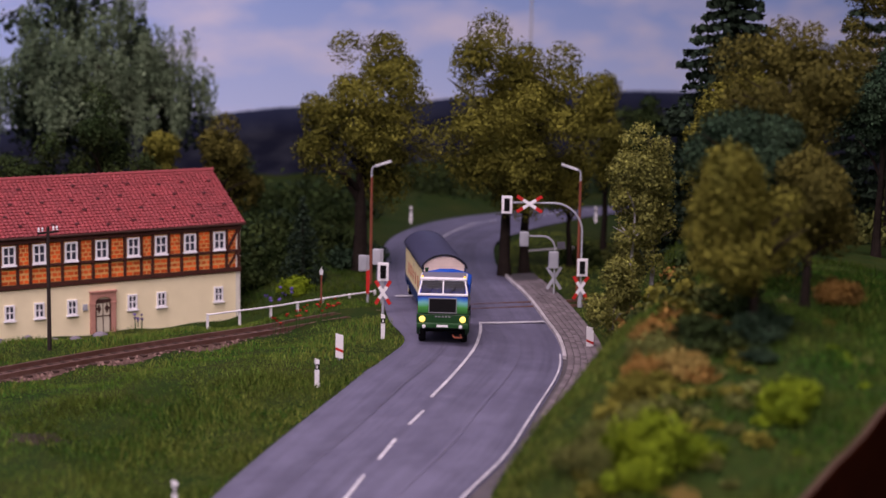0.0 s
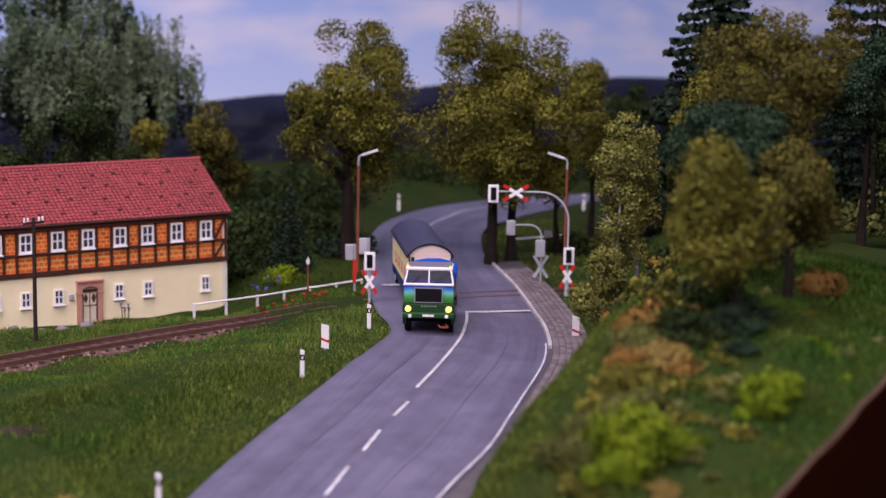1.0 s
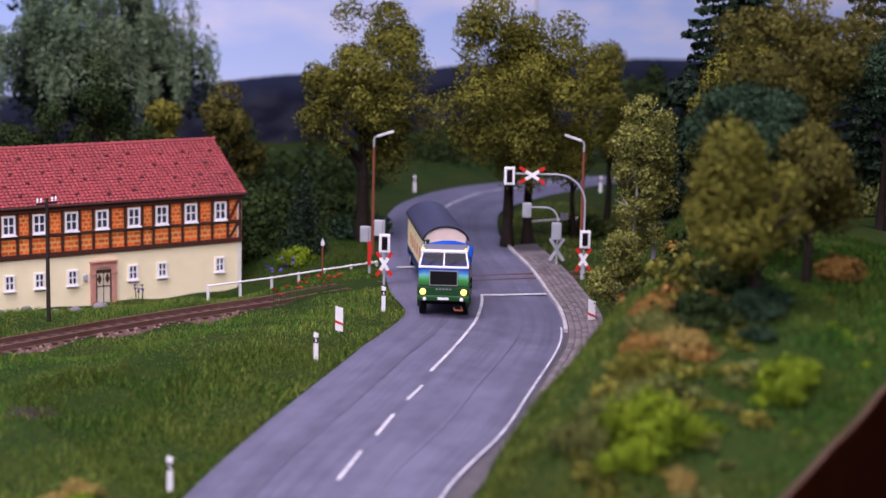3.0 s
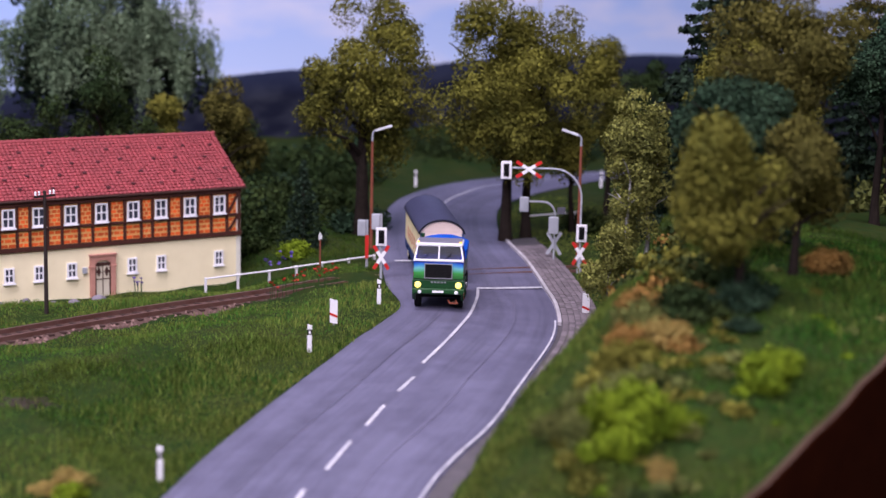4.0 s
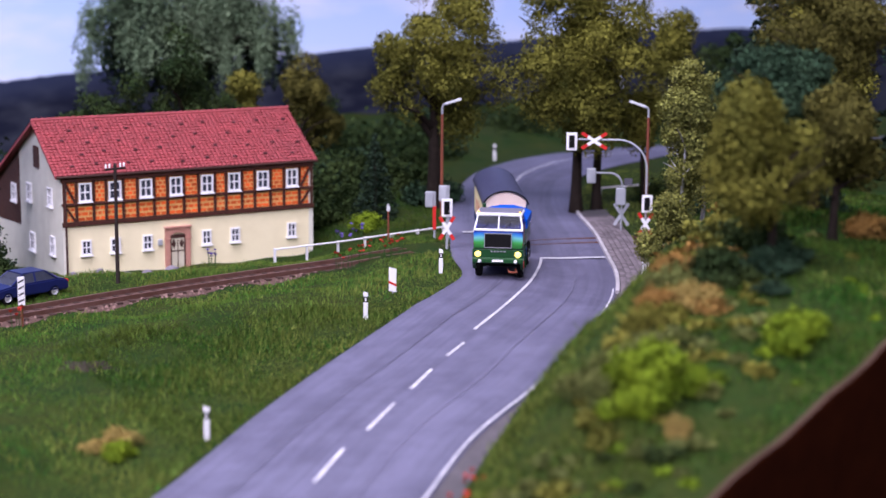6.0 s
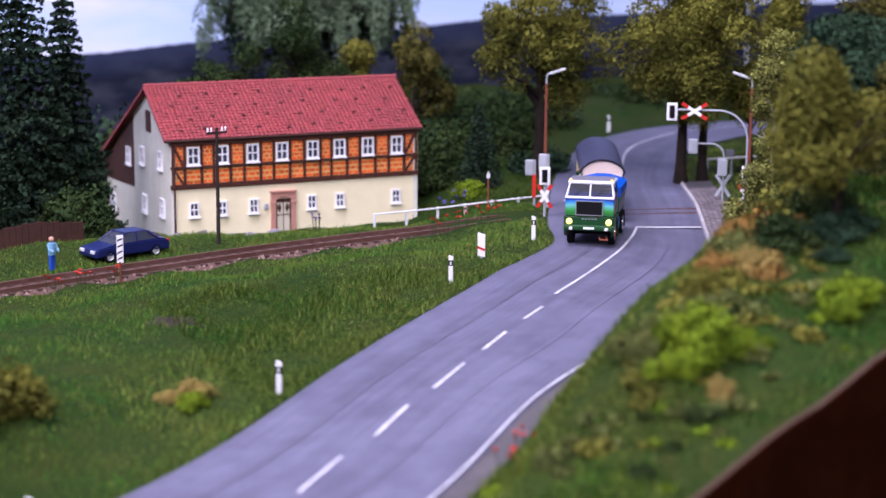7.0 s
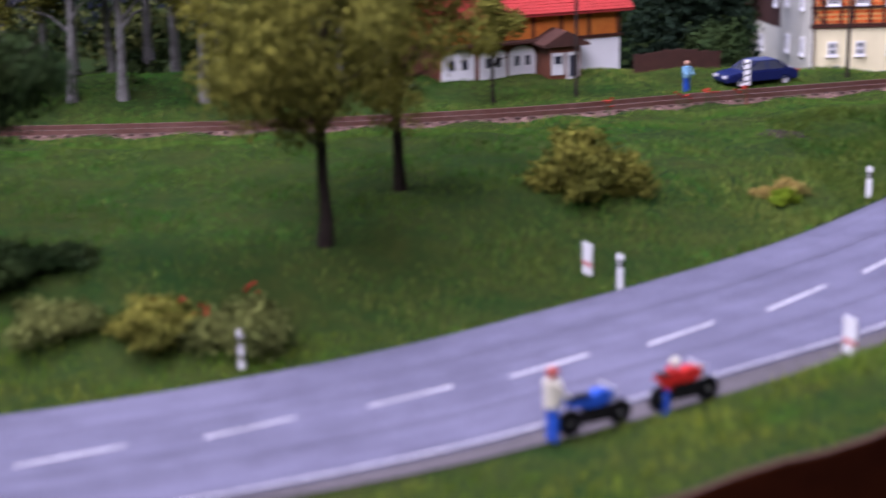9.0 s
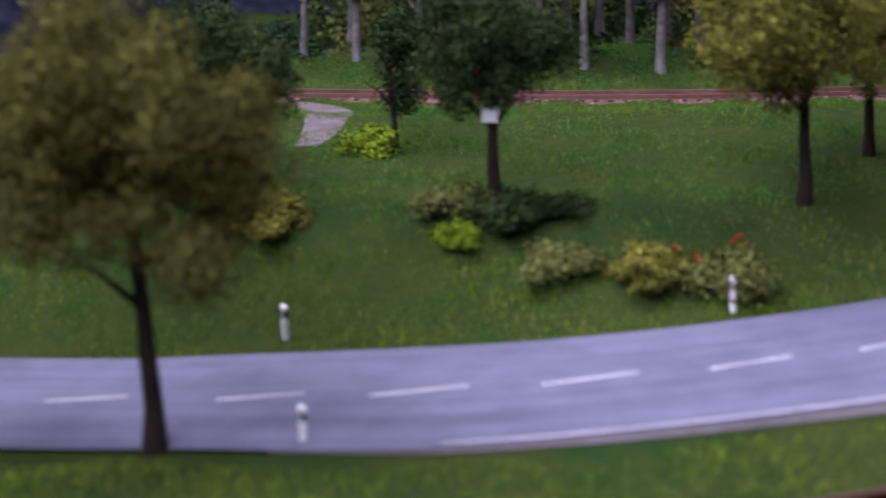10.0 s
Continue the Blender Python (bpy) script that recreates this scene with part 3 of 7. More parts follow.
def window(parent, x, y, z, w, h, axis="x", depth=0.09, cols=2, rows=2):
    """A casement: white frame and cross bars, one pane a light. axis: the wall it lies in."""
    def at(bm, a0, a1, b0, b1, d0, d1, bev=0.0):
        if axis == "x":
            box(bm, x + a0, x + a1, y - d1, y - d0, z + b0, z + b1, bev)
        else:
            box(bm, y - d1, y - d0, x + a0, x + a1, z + b0, z + b1, bev)

    f = 0.075
    bm = bmesh.new()
    for a0, a1, b0, b1 in ((-w / 2, w / 2, 0, f), (-w / 2, w / 2, h - f, h), (-w / 2, -w / 2 + f, f, h - f), (w / 2 - f, w / 2, f, h - f)):
        at(bm, a0, a1, b0, b1, 0.0, depth)
    iw, ih = (w - 2 * f) / cols, (h - 2 * f) / rows
    b = 0.028
    for c in range(1, cols):
        at(bm, -w / 2 + f + c * iw - b, -w / 2 + f + c * iw + b, f, h - f, 0.0, depth - 0.02)
    for r in range(1, rows):
        for c in range(cols):
            at(bm, -w / 2 + f + c * iw + (b if c else 0), -w / 2 + f + (c + 1) * iw - (b if c < cols - 1 else 0), f + r * ih - b, f + r * ih + b, 0.0, depth - 0.02)
    win = part("window", bm, M_WHITE, parent)
    bm = bmesh.new()
    at(bm, -w / 2 - 0.05, w / 2 + 0.05, -0.06, 0, 0.0, depth + 0.06)
    part("sill", bm, M_WHITE, win)
    for c in range(cols):
        for r in range(rows):
            bm = bmesh.new()
            at(bm, -w / 2 + f + c * iw, -w / 2 + f + (c + 1) * iw, f + r * ih, f + (r + 1) * ih, 0.004, 0.022)
            part("pane", bm, M_GLASS, win)
    return win


def tiled_slope(name, parent, x0, x1, a, b, mat, tw=0.22, th=0.21, thick=0.05):
    """A roof face of lapped tiles from the eave a=(y, z) up to the ridge b=(y, z), all its tiles in one mesh."""
    ya, za, yb, zb = *a, *b
    l = math.hypot(yb - ya, zb - za)
    rows, cols = max(1, int(l / th)), int((x1 - x0) / tw)
    ux, uz = (yb - ya) / l, (zb - za) / l
    nx, nz = -uz, ux
    if nz < 0:
        nx, nz = -nx, -nz
    v, f = [], []
    rr = random.Random(9)
    for r in range(rows):
        for c in range(cols):
            xa, xb = x0 + c * (x1 - x0) / cols, x0 + (c + 1) * (x1 - x0) / cols
            xm = (xa + xb) / 2
            lift = rr.uniform(0, 0.018)
            base = len(v)
            for xx, hump in ((xa + 0.012, 0.0), (xm, 0.045), (xb - 0.012, 0.0)):
                for u, e in ((r * l / rows - 0.05, thick + lift + hump), ((r + 1) * l / rows, lift + hump * 0.6)):
                    v.append((xx, ya + ux * u + nx * e, za + uz * u + nz * e))
                u = r * l / rows - 0.05
                v.append((xx, ya + ux * u - nx * 0.02, za + uz * u - nz * 0.02))
            for k in (0, 3):
                f += [(base + k, base + k + 3, base + k + 4, base + k + 1), (base + k + 2, base + k + 5, base + k + 3, base + k)]
    me = bpy.data.meshes.new(name)
    me.from_pydata([(p[0] * S, p[1] * S, p[2] * S) for p in v], [], f)
    me.materials.append(mat)
    ob = new(name, me)
    ob.parent = parent
    ob["kind"] = "stuff"
    return ob


HX, HZ = 12.83, 4.8
house = thing("farmhouse", 26.93, 77.82, -1.65, 0, "long half-timbered farmhouse with cream ground floor and red tiled roof", "house")
bm = bmesh.new()
box(bm, 0, HX, 0, 6.5, -0.6, 2.42)
box(bm, 0, HX, 6.502, 15.0, -2.6, 1.0)
part("ground_floor_wall", bm, M_PLASTER, house, "cream plastered ground floor wall")
bm = bmesh.new()
box(bm, 0.03, HX - 0.03, 0.03, 4.4, 2.42, HZ)
part("upper_wall", bm, M_MORTAR, house, "pale mortar between the timbers")
# grey gable walls, both ends
ROT = Matrix.Rotation(radians(90), 4, "Z")


def gable(x0, x1, poly, mat, name, label=""):
    """A wall across the house: poly is (depth, height)."""
    bm = bmesh.new()
    a = [bm.verts.new((x0, y, z)) for y, z in poly]
    b = [bm.verts.new((x1, y, z)) for y, z in poly]
    n = len(poly)
    for k in range(n):
        bm.faces.new((a[k], a[(k + 1) % n], b[(k + 1) % n], b[k]))
    bm.faces.new(a[::-1])
    bm.faces.new(b)
    bmesh.ops.recalc_face_normals(bm, faces=bm.faces)
    return part(name, bm, mat, house, label)


RIDGE, EAVE_F, EAVE_B = (3.4, 7.03), (-0.1, 4.82), (15.4, 1.15)
for x0, x1 in ((-0.03, 0.2), (HX - 0.2, HX + 0.03)):
    gable(x0, x1, [(-0.02, -0.6), (6.6, -1.2), (15.0, -2.6), (15.0, 1.05), (6.6, 1.55), (6.6, 5.3), (3.4, 6.9), (-0.02, 4.72)], M_PLASTER_GREY, "gable_wall", "pale grey plastered gable wall")
    gable(x0 - 0.01 * (1 if x0 < 1 else -1), x1, [(6.602, 1.552), (15.0, 1.1), (15.0, 1.2), (6.602, 5.25)], M_BROWN, "boarded_wall", "dark brown boarded upper wall")
# roof: boards under the tiles, tiles, ridge, gutter
bm = bmesh.new()
for p, q in ((EAVE_F, RIDGE), (EAVE_B, RIDGE)):
    vs = []
    for x in (-0.35, HX + 0.25):
        for (y, z) in (p, q):
            vs += [bm.verts.new((x, y, z)), bm.verts.new((x, y, z - 0.14))]
    for f in ((0, 2, 6, 4), (1, 5, 7, 3), (0, 4, 5, 1), (0, 1, 3, 2), (4, 6, 7, 5), (2, 3, 7, 6)):
        bm.faces.new([vs[k] for k in f])
bmesh.ops.recalc_face_normals(bm, faces=bm.faces)
roof = part("roof", bm, M_TILE, house, "weathered dark red tiled roof")
tiled_slope("roof_tiles", roof, -0.35, HX + 0.25, EAVE_F, RIDGE, M_TILE)
tiled_slope("roof_tiles", roof, -0.35, HX + 0.25, EAVE_B, RIDGE, M_TILE, 0.5, 0.5)
for k in range(44):
    bm = bmesh.new()
    x = -0.35 + k * (HX + 0.6) / 44
    tube(bm, (x, RIDGE[0], RIDGE[1] + 0.03), (x + 0.33, RIDGE[0], RIDGE[1] + 0.05), 0.085, 0.105, 8)
    part("ridge_tile", bm, M_TILE, roof)
bm = bmesh.new()
tube(bm, (-0.3, -0.17, 4.76), (HX + 0.25, -0.17, 4.76), 0.06)
part("gutter", bm, M_GUTTER, house)
bm = bmesh.new()
tube(bm, (0.12, -0.08, -0.3), (0.12, -0.08, 4.5), 0.05)
part("downpipe", bm, M_GUTTER, house)

# half-timbering
WIN_UP = [1.08, 2.53, 4.07, 5.58, 7.18, 8.6, 10.12, 11.69]
POSTS = sorted([0.07, HX - 0.07] + [x + d for x in WIN_UP for d in (-0.42, 0.42)])
for z0, z1 in ((2.40, 2.62), (3.38, 3.5), (4.5, 4.8)):
    bm = bmesh.new()
    box(bm, -0.05, HX + 0.05, -0.09, 0.02, z0, z1, 0.012)
    part("timber_rail", bm, M_TIMBER, house, "dark brown timber beam")
for x in POSTS:
    for z0, z1 in ((2.62, 3.38), (3.5, 4.5)):
        bm = bmesh.new()
        box(bm, x - 0.065, x + 0.065, -0.08, 0.02, z0, z1, 0.01)
        part("timber_post", bm, M_TIMBER, house)
for xa, xb in ((0.12, 0.6), (HX - 0.12, HX - 0.66)):
    for z0, z1 in ((2.62, 3.38), (3.5, 4.5)):
        bm = bmesh.new()
        s_ = 0.06
        a = [bm.verts.new(p) for p in ((xb - s_, -0.075, z0), (xb + s_, -0.075, z0), (xa + s_, -0.075, z1), (xa - s_, -0.075, z1))]
        b = [bm.verts.new((v.co.x, 0.02, v.co.z)) for v in a]
        for k in range(4):
            bm.faces.new((a[k], a[(k + 1) % 4], b[(k + 1) % 4], b[k]))
        bm.faces.new(a)
        bmesh.ops.recalc_face_normals(bm, faces=bm.faces)
        part("timber_brace", bm, M_TIMBER, house)
# dark hooks scattered over the front roof
M_HOOK = material("dark_red_hook", (0.1, 0.028, 0.032), None, 5, 0.8)
rr = random.Random(17)
for r in range(4):
    for k in range(9):
        u, x = 0.13 + 0.22 * r + rr.uniform(-0.03, 0.03), 0.5 + (k + 0.5 * (r % 2)) * 1.4 + rr.uniform(-0.2, 0.2)
        if x > HX:
            continue
        y, z = EAVE_F[0] + u * (RIDGE[0] - EAVE_F[0]), EAVE_F[1] + u * (RIDGE[1] - EAVE_F[1])
        bm = bmesh.new()
        box(bm, x - 0.09, x + 0.09, y - 0.1, y + 0.06, z + 0.02, z + 0.13, 0.02)
        part("snow_hook", bm, M_HOOK, roof)
# bricks between the timbers
M_BRICK2 = material("orange_red_brick", (0.78, 0.16, 0.02), (0.62, 0.07, 0.015), 5, 0.8, 0.3, random_shift=0.3)
BRICKS = {}


def brick(parent, x0, x1, y, z, h=0.145):
    w = round(x1 - x0, 2)
    if w < 0.06:
        return
    if w not in BRICKS:
        bm = bmesh.new()
        box(bm, 0, w, -0.018, 0.03, 0, h)
        bmesh.ops.scale(bm, vec=(S, S, S), verts=bm.verts)
        BRICKS[w] = bpy.data.meshes.new("brick")
        bm.to_mesh(BRICKS[w])
        bm.free()
        BRICKS[w].materials.append(M_BRICK2)
    ob = new("brick", BRICKS[w])
    ob.location = Vector((x0, y, z)) * S
    ob.parent = parent


infill = part("brick_infill", (lambda b: (box(b, 0.04, HX - 0.04, 0.028, 0.06, 2.5, 4.7), b)[1])(bmesh.new()), M_MORTAR, house, "orange brick infill with pale joints")
for i in range(len(POSTS) - 1):
    a, b = POSTS[i] + 0.075, POSTS[i + 1] - 0.075
    win_bay = any(a < x < b for x in WIN_UP)
    for z0, z1 in ((2.64, 3.37), (3.52, 4.5)):
        if win_bay and z0 > 3:
            continue
        rows = int((z1 - z0) / 0.195)
        for r in range(rows):
            z = z0 + r * (z1 - z0) / rows
            cuts = [a] + [a + (b - a) * u for u in ((0.24, 0.74) if r % 2 else (0.5,))] + [b]
            for c0, c1 in zip(cuts, cuts[1:]):
                brick(infill, c0 + (0.028 if c0 > a else 0), c1 - (0.028 if c1 < b else 0), 0.028, z)
for x in WIN_UP:
    window(house, x, -0.02, 3.55, 0.62, 0.88)
for x in (1.08, 2.5, 4.1, 7.12, 8.62, 11.66):
    window(house, x, 0.0, 1.0, 0.48, 0.72)
# gable windows
for y, z, w, h in ((4.7, 0.55, 0.8, 0.9), (1.5, 0.85, 0.7, 0.9), (11.0, -0.3, 0.9, 0.9), (5.0, 2.95, 0.8, 0.9), (1.7, 3.15, 0.7, 0.9), (7.6, 2.6, 0.8, 0.9)):
    window(house, y, -0.02, z, w, h, "y")
bm = bmesh.new()
box(bm, -0.09, 0.0, 3.3, 4.1, 4.75, 5.8, 0.01)
part("loft_hatch", bm, M_BROWN, house, "narrow dark brown loft hatch")
# portal and door
door = part("door", (lambda b: (box(b, 5.22, 6.02, -0.05, 0.02, 0.05, 1.64, 0.01), b)[1])(bmesh.new()), M_DOOR, house, "cream double door with brown diamonds")
for x0, x1 in ((4.98, 5.22), (6.02, 6.26)):
    bm = bmesh.new()
    box(bm, x0, x1, -0.14, 0.02, 0.0, 1.4, 0.015)
    part("portal_post", bm, M_SAND, house, "pink sandstone door surround")
    bm = bmesh.new()
    box(bm, x0 - 0.03, x1 + 0.03, -0.17, 0.02, 1.4, 1.49, 0.01)
    part("portal_capital", bm, M_SAND, house)
bm = bmesh.new()
arc = [(5.62 + 0.42 * math.cos(a), 1.49 + 0.25 * math.sin(a)) for a in np.linspace(math.pi, 0, 9)]
poly = [(4.98, 1.49), *arc, (6.26, 1.49), (6.26, 1.96), (4.98, 1.96)]
f = bm.faces.new([bm.verts.new((x, -0.14, z)) for x, z in poly])
ext = bmesh.ops.extrude_face_region(bm, geom=[f])
bmesh.ops.translate(bm, vec=(0, 0.16, 0), verts=[v for v in ext["geom"] if isinstance(v, bmesh.types.BMVert)])
bmesh.ops.recalc_face_normals(bm, faces=bm.faces)
part("portal_arch", bm, M_SAND, house)
bm = bmesh.new()
box(bm, 4.94, 6.3, -0.2, 0.02, 1.96, 2.04, 0.01)
part("portal_cornice", bm, M_SAND, house)
for x in (5.42, 5.82):
    bm = bmesh.new()
    vs = [bm.verts.new((x + dx, -0.062, 1.18 + dz)) for dx, dz in ((-0.12, 0), (0, -0.25), (0.12, 0), (0, 0.25))]
    vb = [bm.verts.new((v.co.x, -0.03, v.co.z)) for v in vs]
    bm.faces.new(vs)
    for k in range(4):
        bm.faces.new((vs[k], vs[(k + 1) % 4], vb[(k + 1) % 4], vb[k]))
    bmesh.ops.recalc_face_normals(bm, faces=bm.faces)
    part("door_diamond", bm, M_BROWN, door)
for b in ((5.6, 5.64, 0.05, 1.64), (5.22, 5.6, 0.8, 0.85), (5.64, 6.02, 0.8, 0.85)):
    bm = bmesh.new()
    box(bm, b[0], b[1], -0.065, -0.045, b[2], b[3])
    part("door_bead", bm, M_BROWN, door)
bm = bmesh.new()
for b in ((5.222, 5.3, 0.05, 1.62), (5.94, 6.018, 0.05, 1.62), (5.3, 5.94, 1.45, 1.62)):
    box(bm, b[0], b[1], -0.07, -0.04, b[2], b[3])
part("door_frame", bm, M_BROWN, door, "dark brown door frame")
bm = bmesh.new()
box(bm, 4.62, 4.84, -0.12, 0.02, 1.15, 1.45, 0.03)
part("letter_box", bm, M_GREYMETAL, house)

# ---------------------------------------------------------------- second house
M_RED_ROOF = material("bright_red_roof", (0.4, 0.045, 0.042), (0.33, 0.04, 0.036), 1.4, 0.85, 0.2, island=0.06, spec=0.15)
M_WHITEWALL = material("white_plaster", (0.8, 0.8, 0.82), (0.74, 0.74, 0.76), 1.6, 0.9, 0.2)
M_ORANGE = material("orange_brick_wall", (0.62, 0.2, 0.03), (0.5, 0.13, 0.02), 5, 0.8, 0.4)
M_WOOD = material("red_brown_wood", (0.2, 0.07, 0.04), (0.14, 0.05, 0.03), 4, 0.6, 0.3)
# front right corner near (16.9, 71.6); its front runs towards (8.5, 68.6)
cottage = thing("cottage", 16.4, 71.5, -0.4, 19.5, "small railway cottage with bright red roof and white ground floor", "house")
bm = bmesh.new()
box(bm, -2.6, 0, 0, 6, -0.4, 2.0)
part("ground_floor_wall", bm, M_WHITEWALL, cottage, "white plastered end of the ground floor")
bm = bmesh.new()
box(bm, -9.0, -2.603, 0.05, 6, -0.4, 2.0)
part("ground_floor_wall", bm, M_WOOD, cottage, "dark red-brown ground floor wall")
for x, w in ((-8.1, 1.6), (-6.4, 1.3), (-4.95, 1.3)):
    bm = bmesh.new()
    arc = [(x + w / 2 * math.cos(a), 1.45 + 0.4 * math.sin(a)) for a in np.linspace(0, math.pi, 11)]
    prism(bm, [(x - w / 2, -0.35), (x + w / 2, -0.35)] + arc, -0.04, 0.06)
    bay = part("arched_door", bm, M_WHITEWALL, cottage, "white arched door")
    for dx in (-0.2, 0.2):
        bm = bmesh.new()
        box(bm, x + dx * w - 0.09 * w, x + dx * w + 0.09 * w, -0.055, -0.035, 0.95, 1.4, 0.01)
        part("pane", bm, M_GLASS, bay)
bm = bmesh.new()
box(bm, -9.02, 0.02, -0.02, 6.02, 2.0, 3.45)
part("upper_wall", bm, M_ORANGE, cottage, "orange brick upper wall")
for z0, z1 in ((1.95, 2.1), (3.33, 3.47)):
    bm = bmesh.new()
    box(bm, -9.08, 0.08, -0.08, 6.08, z0, z1, 0.01)
    part("timber_rail", bm, M_TIMBER, cottage)
for x in (-8.9, -7.4, -5.9, -4.4, -3.0, -1.6, -0.1):
    bm = bmesh.new()
    box(bm, x - 0.07, x + 0.07, -0.07, 0.0, 2.1, 3.33)
    part("timber_post", bm, M_TIMBER, cottage)
bm = bmesh.new()
for p, q in (((-0.5, 3.3), (3.0, 5.55)), ((6.5, 3.3), (3.0, 5.55))):
    vs = []
    for x in (-9.5, 0.5):
        for y, z in (p, q):
            vs += [bm.verts.new((x, y, z)), bm.verts.new((x, y, z - 0.14))]
    for f in ((0, 2, 6, 4), (1, 5, 7, 3), (0, 4, 5, 1), (0, 1, 3, 2), (4, 6, 7, 5), (2, 3, 7, 6)):
        bm.faces.new([vs[k] for k in f])
bmesh.ops.recalc_face_normals(bm, faces=bm.faces)
roof = part("roof", bm, M_RED_ROOF, cottage, "bright red tiled roof")
tiled_slope("roof_tiles", roof, -9.5, 0.5, (-0.5, 3.3), (3.0, 5.55), M_RED_ROOF, 0.17, 0.2, 0.016)
for x in (-9.0, 0.0):
    bm = bmesh.new()
    a = [bm.verts.new((x - 0.1, y, z)) for y, z in ((0, 3.45), (6, 3.45), (3, 5.35))]
    b = [bm.verts.new((x + 0.1, v.co.y, v.co.z)) for v in a]
    for k in range(3):
        bm.faces.new((a[k], a[(k + 1) % 3], b[(k + 1) % 3], b[k]))
    bm.faces.new(a[::-1])
    bm.faces.new(b)
    part("gable_wall", bm, M_ORANGE, cottage)
# wooden porch with its own little roof, and a dark canopy to the side
bm = bmesh.new()
box(bm, -4.2, -2.65, -1.3, 0, -0.3, 1.95)
porch = part("porch", bm, M_WOOD, cottage, "red-brown wooden porch")
bm = bmesh.new()
prism(bm, [(-4.6, 1.9), (-2.3, 1.9), (-2.3, 2.0), (-3.45, 2.6), (-4.6, 2.0)], -1.6, 0.1)
part("porch_roof", bm, M_BROWN, porch, "dark brown porch roof")
for x0, x1, z0 in ((-3.35, -2.75, -0.2), (-4.1, -3.5, 0.6)):
    bm = bmesh.new()
    box(bm, x0, x1, -1.36, -1.28, z0, 1.6, 0.01)
    part("porch_door" if z0 < 0 else "porch_window", bm, M_WHITE, porch)
    bm = bmesh.new()
    box(bm, x0 + 0.12, x1 - 0.12, -1.38, -1.35, max(z0, 0) + 0.5, 1.45)
    part("pane", bm, M_GLASS, porch)
bm = bmesh.new()
prism(bm, [(-9.2, 2.0), (-4.4, 2.0), (-4.4, 2.12), (-9.2, 2.12)], -0.5, 0.0)
part("canopy", bm, M_BROWN, cottage, "dark wooden canopy")

# ---------------------------------------------------------------- level crossing
M_RED = material("red_paint", (0.55, 0.02, 0.015), (0.45, 0.02, 0.015), 3, 0.5)
M_RUST = material("rust_brown_post", (0.22, 0.06, 0.03), (0.15, 0.045, 0.028), 3, 0.75, 0.3)
M_LAMPHEAD = material("pale_lamp_head", (0.6, 0.62, 0.65), None, 4, 0.4)
M_DARKPOLE = material("black_brown_pole", (0.02, 0.014, 0.012), (0.03, 0.02, 0.017), 4, 0.7)
M_PORCELAIN = material("white_porcelain", (0.8, 0.8, 0.82), None, 4, 0.25, spec=0.5)


def signal_head(parent, x, y, z):
    """White-bordered black board with two round lenses."""
    bm = bmesh.new()
    box(bm, x - 0.25, x + 0.25, y - 0.05, y + 0.03, z - 0.42, z + 0.42, 0.02)
    head = part("signal_board", bm, M_WHITE, parent, "white bordered signal board")
    bm = bmesh.new()
    box(bm, x - 0.13, x + 0.13, y - 0.08, y - 0.045, z - 0.3, z + 0.3, 0.012)
    part("black_panel", bm, M_BLACK, head)
    for dz in (-0.14, 0.14):
        bm = bmesh.new()
        lathe(bm, [(0.085, 0.0), (0.09, 0.1), (0.07, 0.1), (0.065, 0.02)], 12, Matrix.Translation((x, y - 0.07, z + dz)) @ Matrix.Rotation(radians(90), 4, "X"))
        part("lens_hood", bm, M_BLACK, head)


def saltire(parent, x, y, z, r=0.46, plain=False, lean=32):
    """A St Andrew's cross: white arms with red ends."""
    for k, ang in enumerate((lean, -lean)):
        turn = Matrix.Translation((x, y - 0.02 * k, z)) @ Matrix.Rotation(radians(ang + 90), 4, "Y")
        bm = bmesh.new()
        box(bm, -0.5 * r * 1.2, 0.5 * r * 1.2, -0.012, 0.012, -0.075, 0.075, m=turn)
        arm = part("cross_arm", bm, M_GREYMETAL if plain else M_WHITE, parent)
        for s_ in (-1, 1):
            bm = bmesh.new()
            lo, hi = sorted((s_ * 0.6 * r, s_ * 1.15 * r))
            box(bm, lo, hi, -0.012, 0.012, -0.075, 0.075, m=turn)
            part("arm_end", bm, M_GREYMETAL if plain else M_RED, arm)


def arch_pts(h, reach, rad):
    pts = [(0, 0, 0), (0, 0, h - rad)]
    pts += [(-rad * (1 - math.cos(a)), 0, h - rad + rad * math.sin(a)) for a in np.linspace(0.15, math.pi / 2, 8)]
    return pts + [(-reach, 0, h)]


gantry = thing("crossing_signal", 51.3, 65.5, -0.1, -34, "grey arched crossing signal with red and white warning crosses", "railway signal")
bm = bmesh.new()
pipe(bm, arch_pts(4.95, 3.35, 1.35), 0.046, 10)
part("arched_post", bm, M_GREYMETAL, gantry)
bm = bmesh.new()
lathe(bm, [(0.12, 0), (0.12, 0.9), (0.07, 1.0)], 12)
part("post_foot", bm, M_GREYMETAL, gantry)
signal_head(gantry, -3.55, -0.05, 4.85)
saltire(gantry, -2.5, -0.1, 4.9, 0.6, lean=58)
signal_head(gantry, 0.05, -0.12, 1.95)
saltire(gantry, 0.0, -0.12, 0.98, 0.55)

post = thing("crossing_signal", 41.9, 68.0, 0.0, -34, "low crossing signal with warning cross on grey post", "railway signal")
bm = bmesh.new()
tube(bm, (0, 0, -0.1), (0, 0, 2.2), 0.06)
part("post", bm, M_GREYMETAL, post)
signal_head(post, 0.0, -0.1, 2.0)
saltire(post, 0.0, -0.1, 1.05, 0.55)

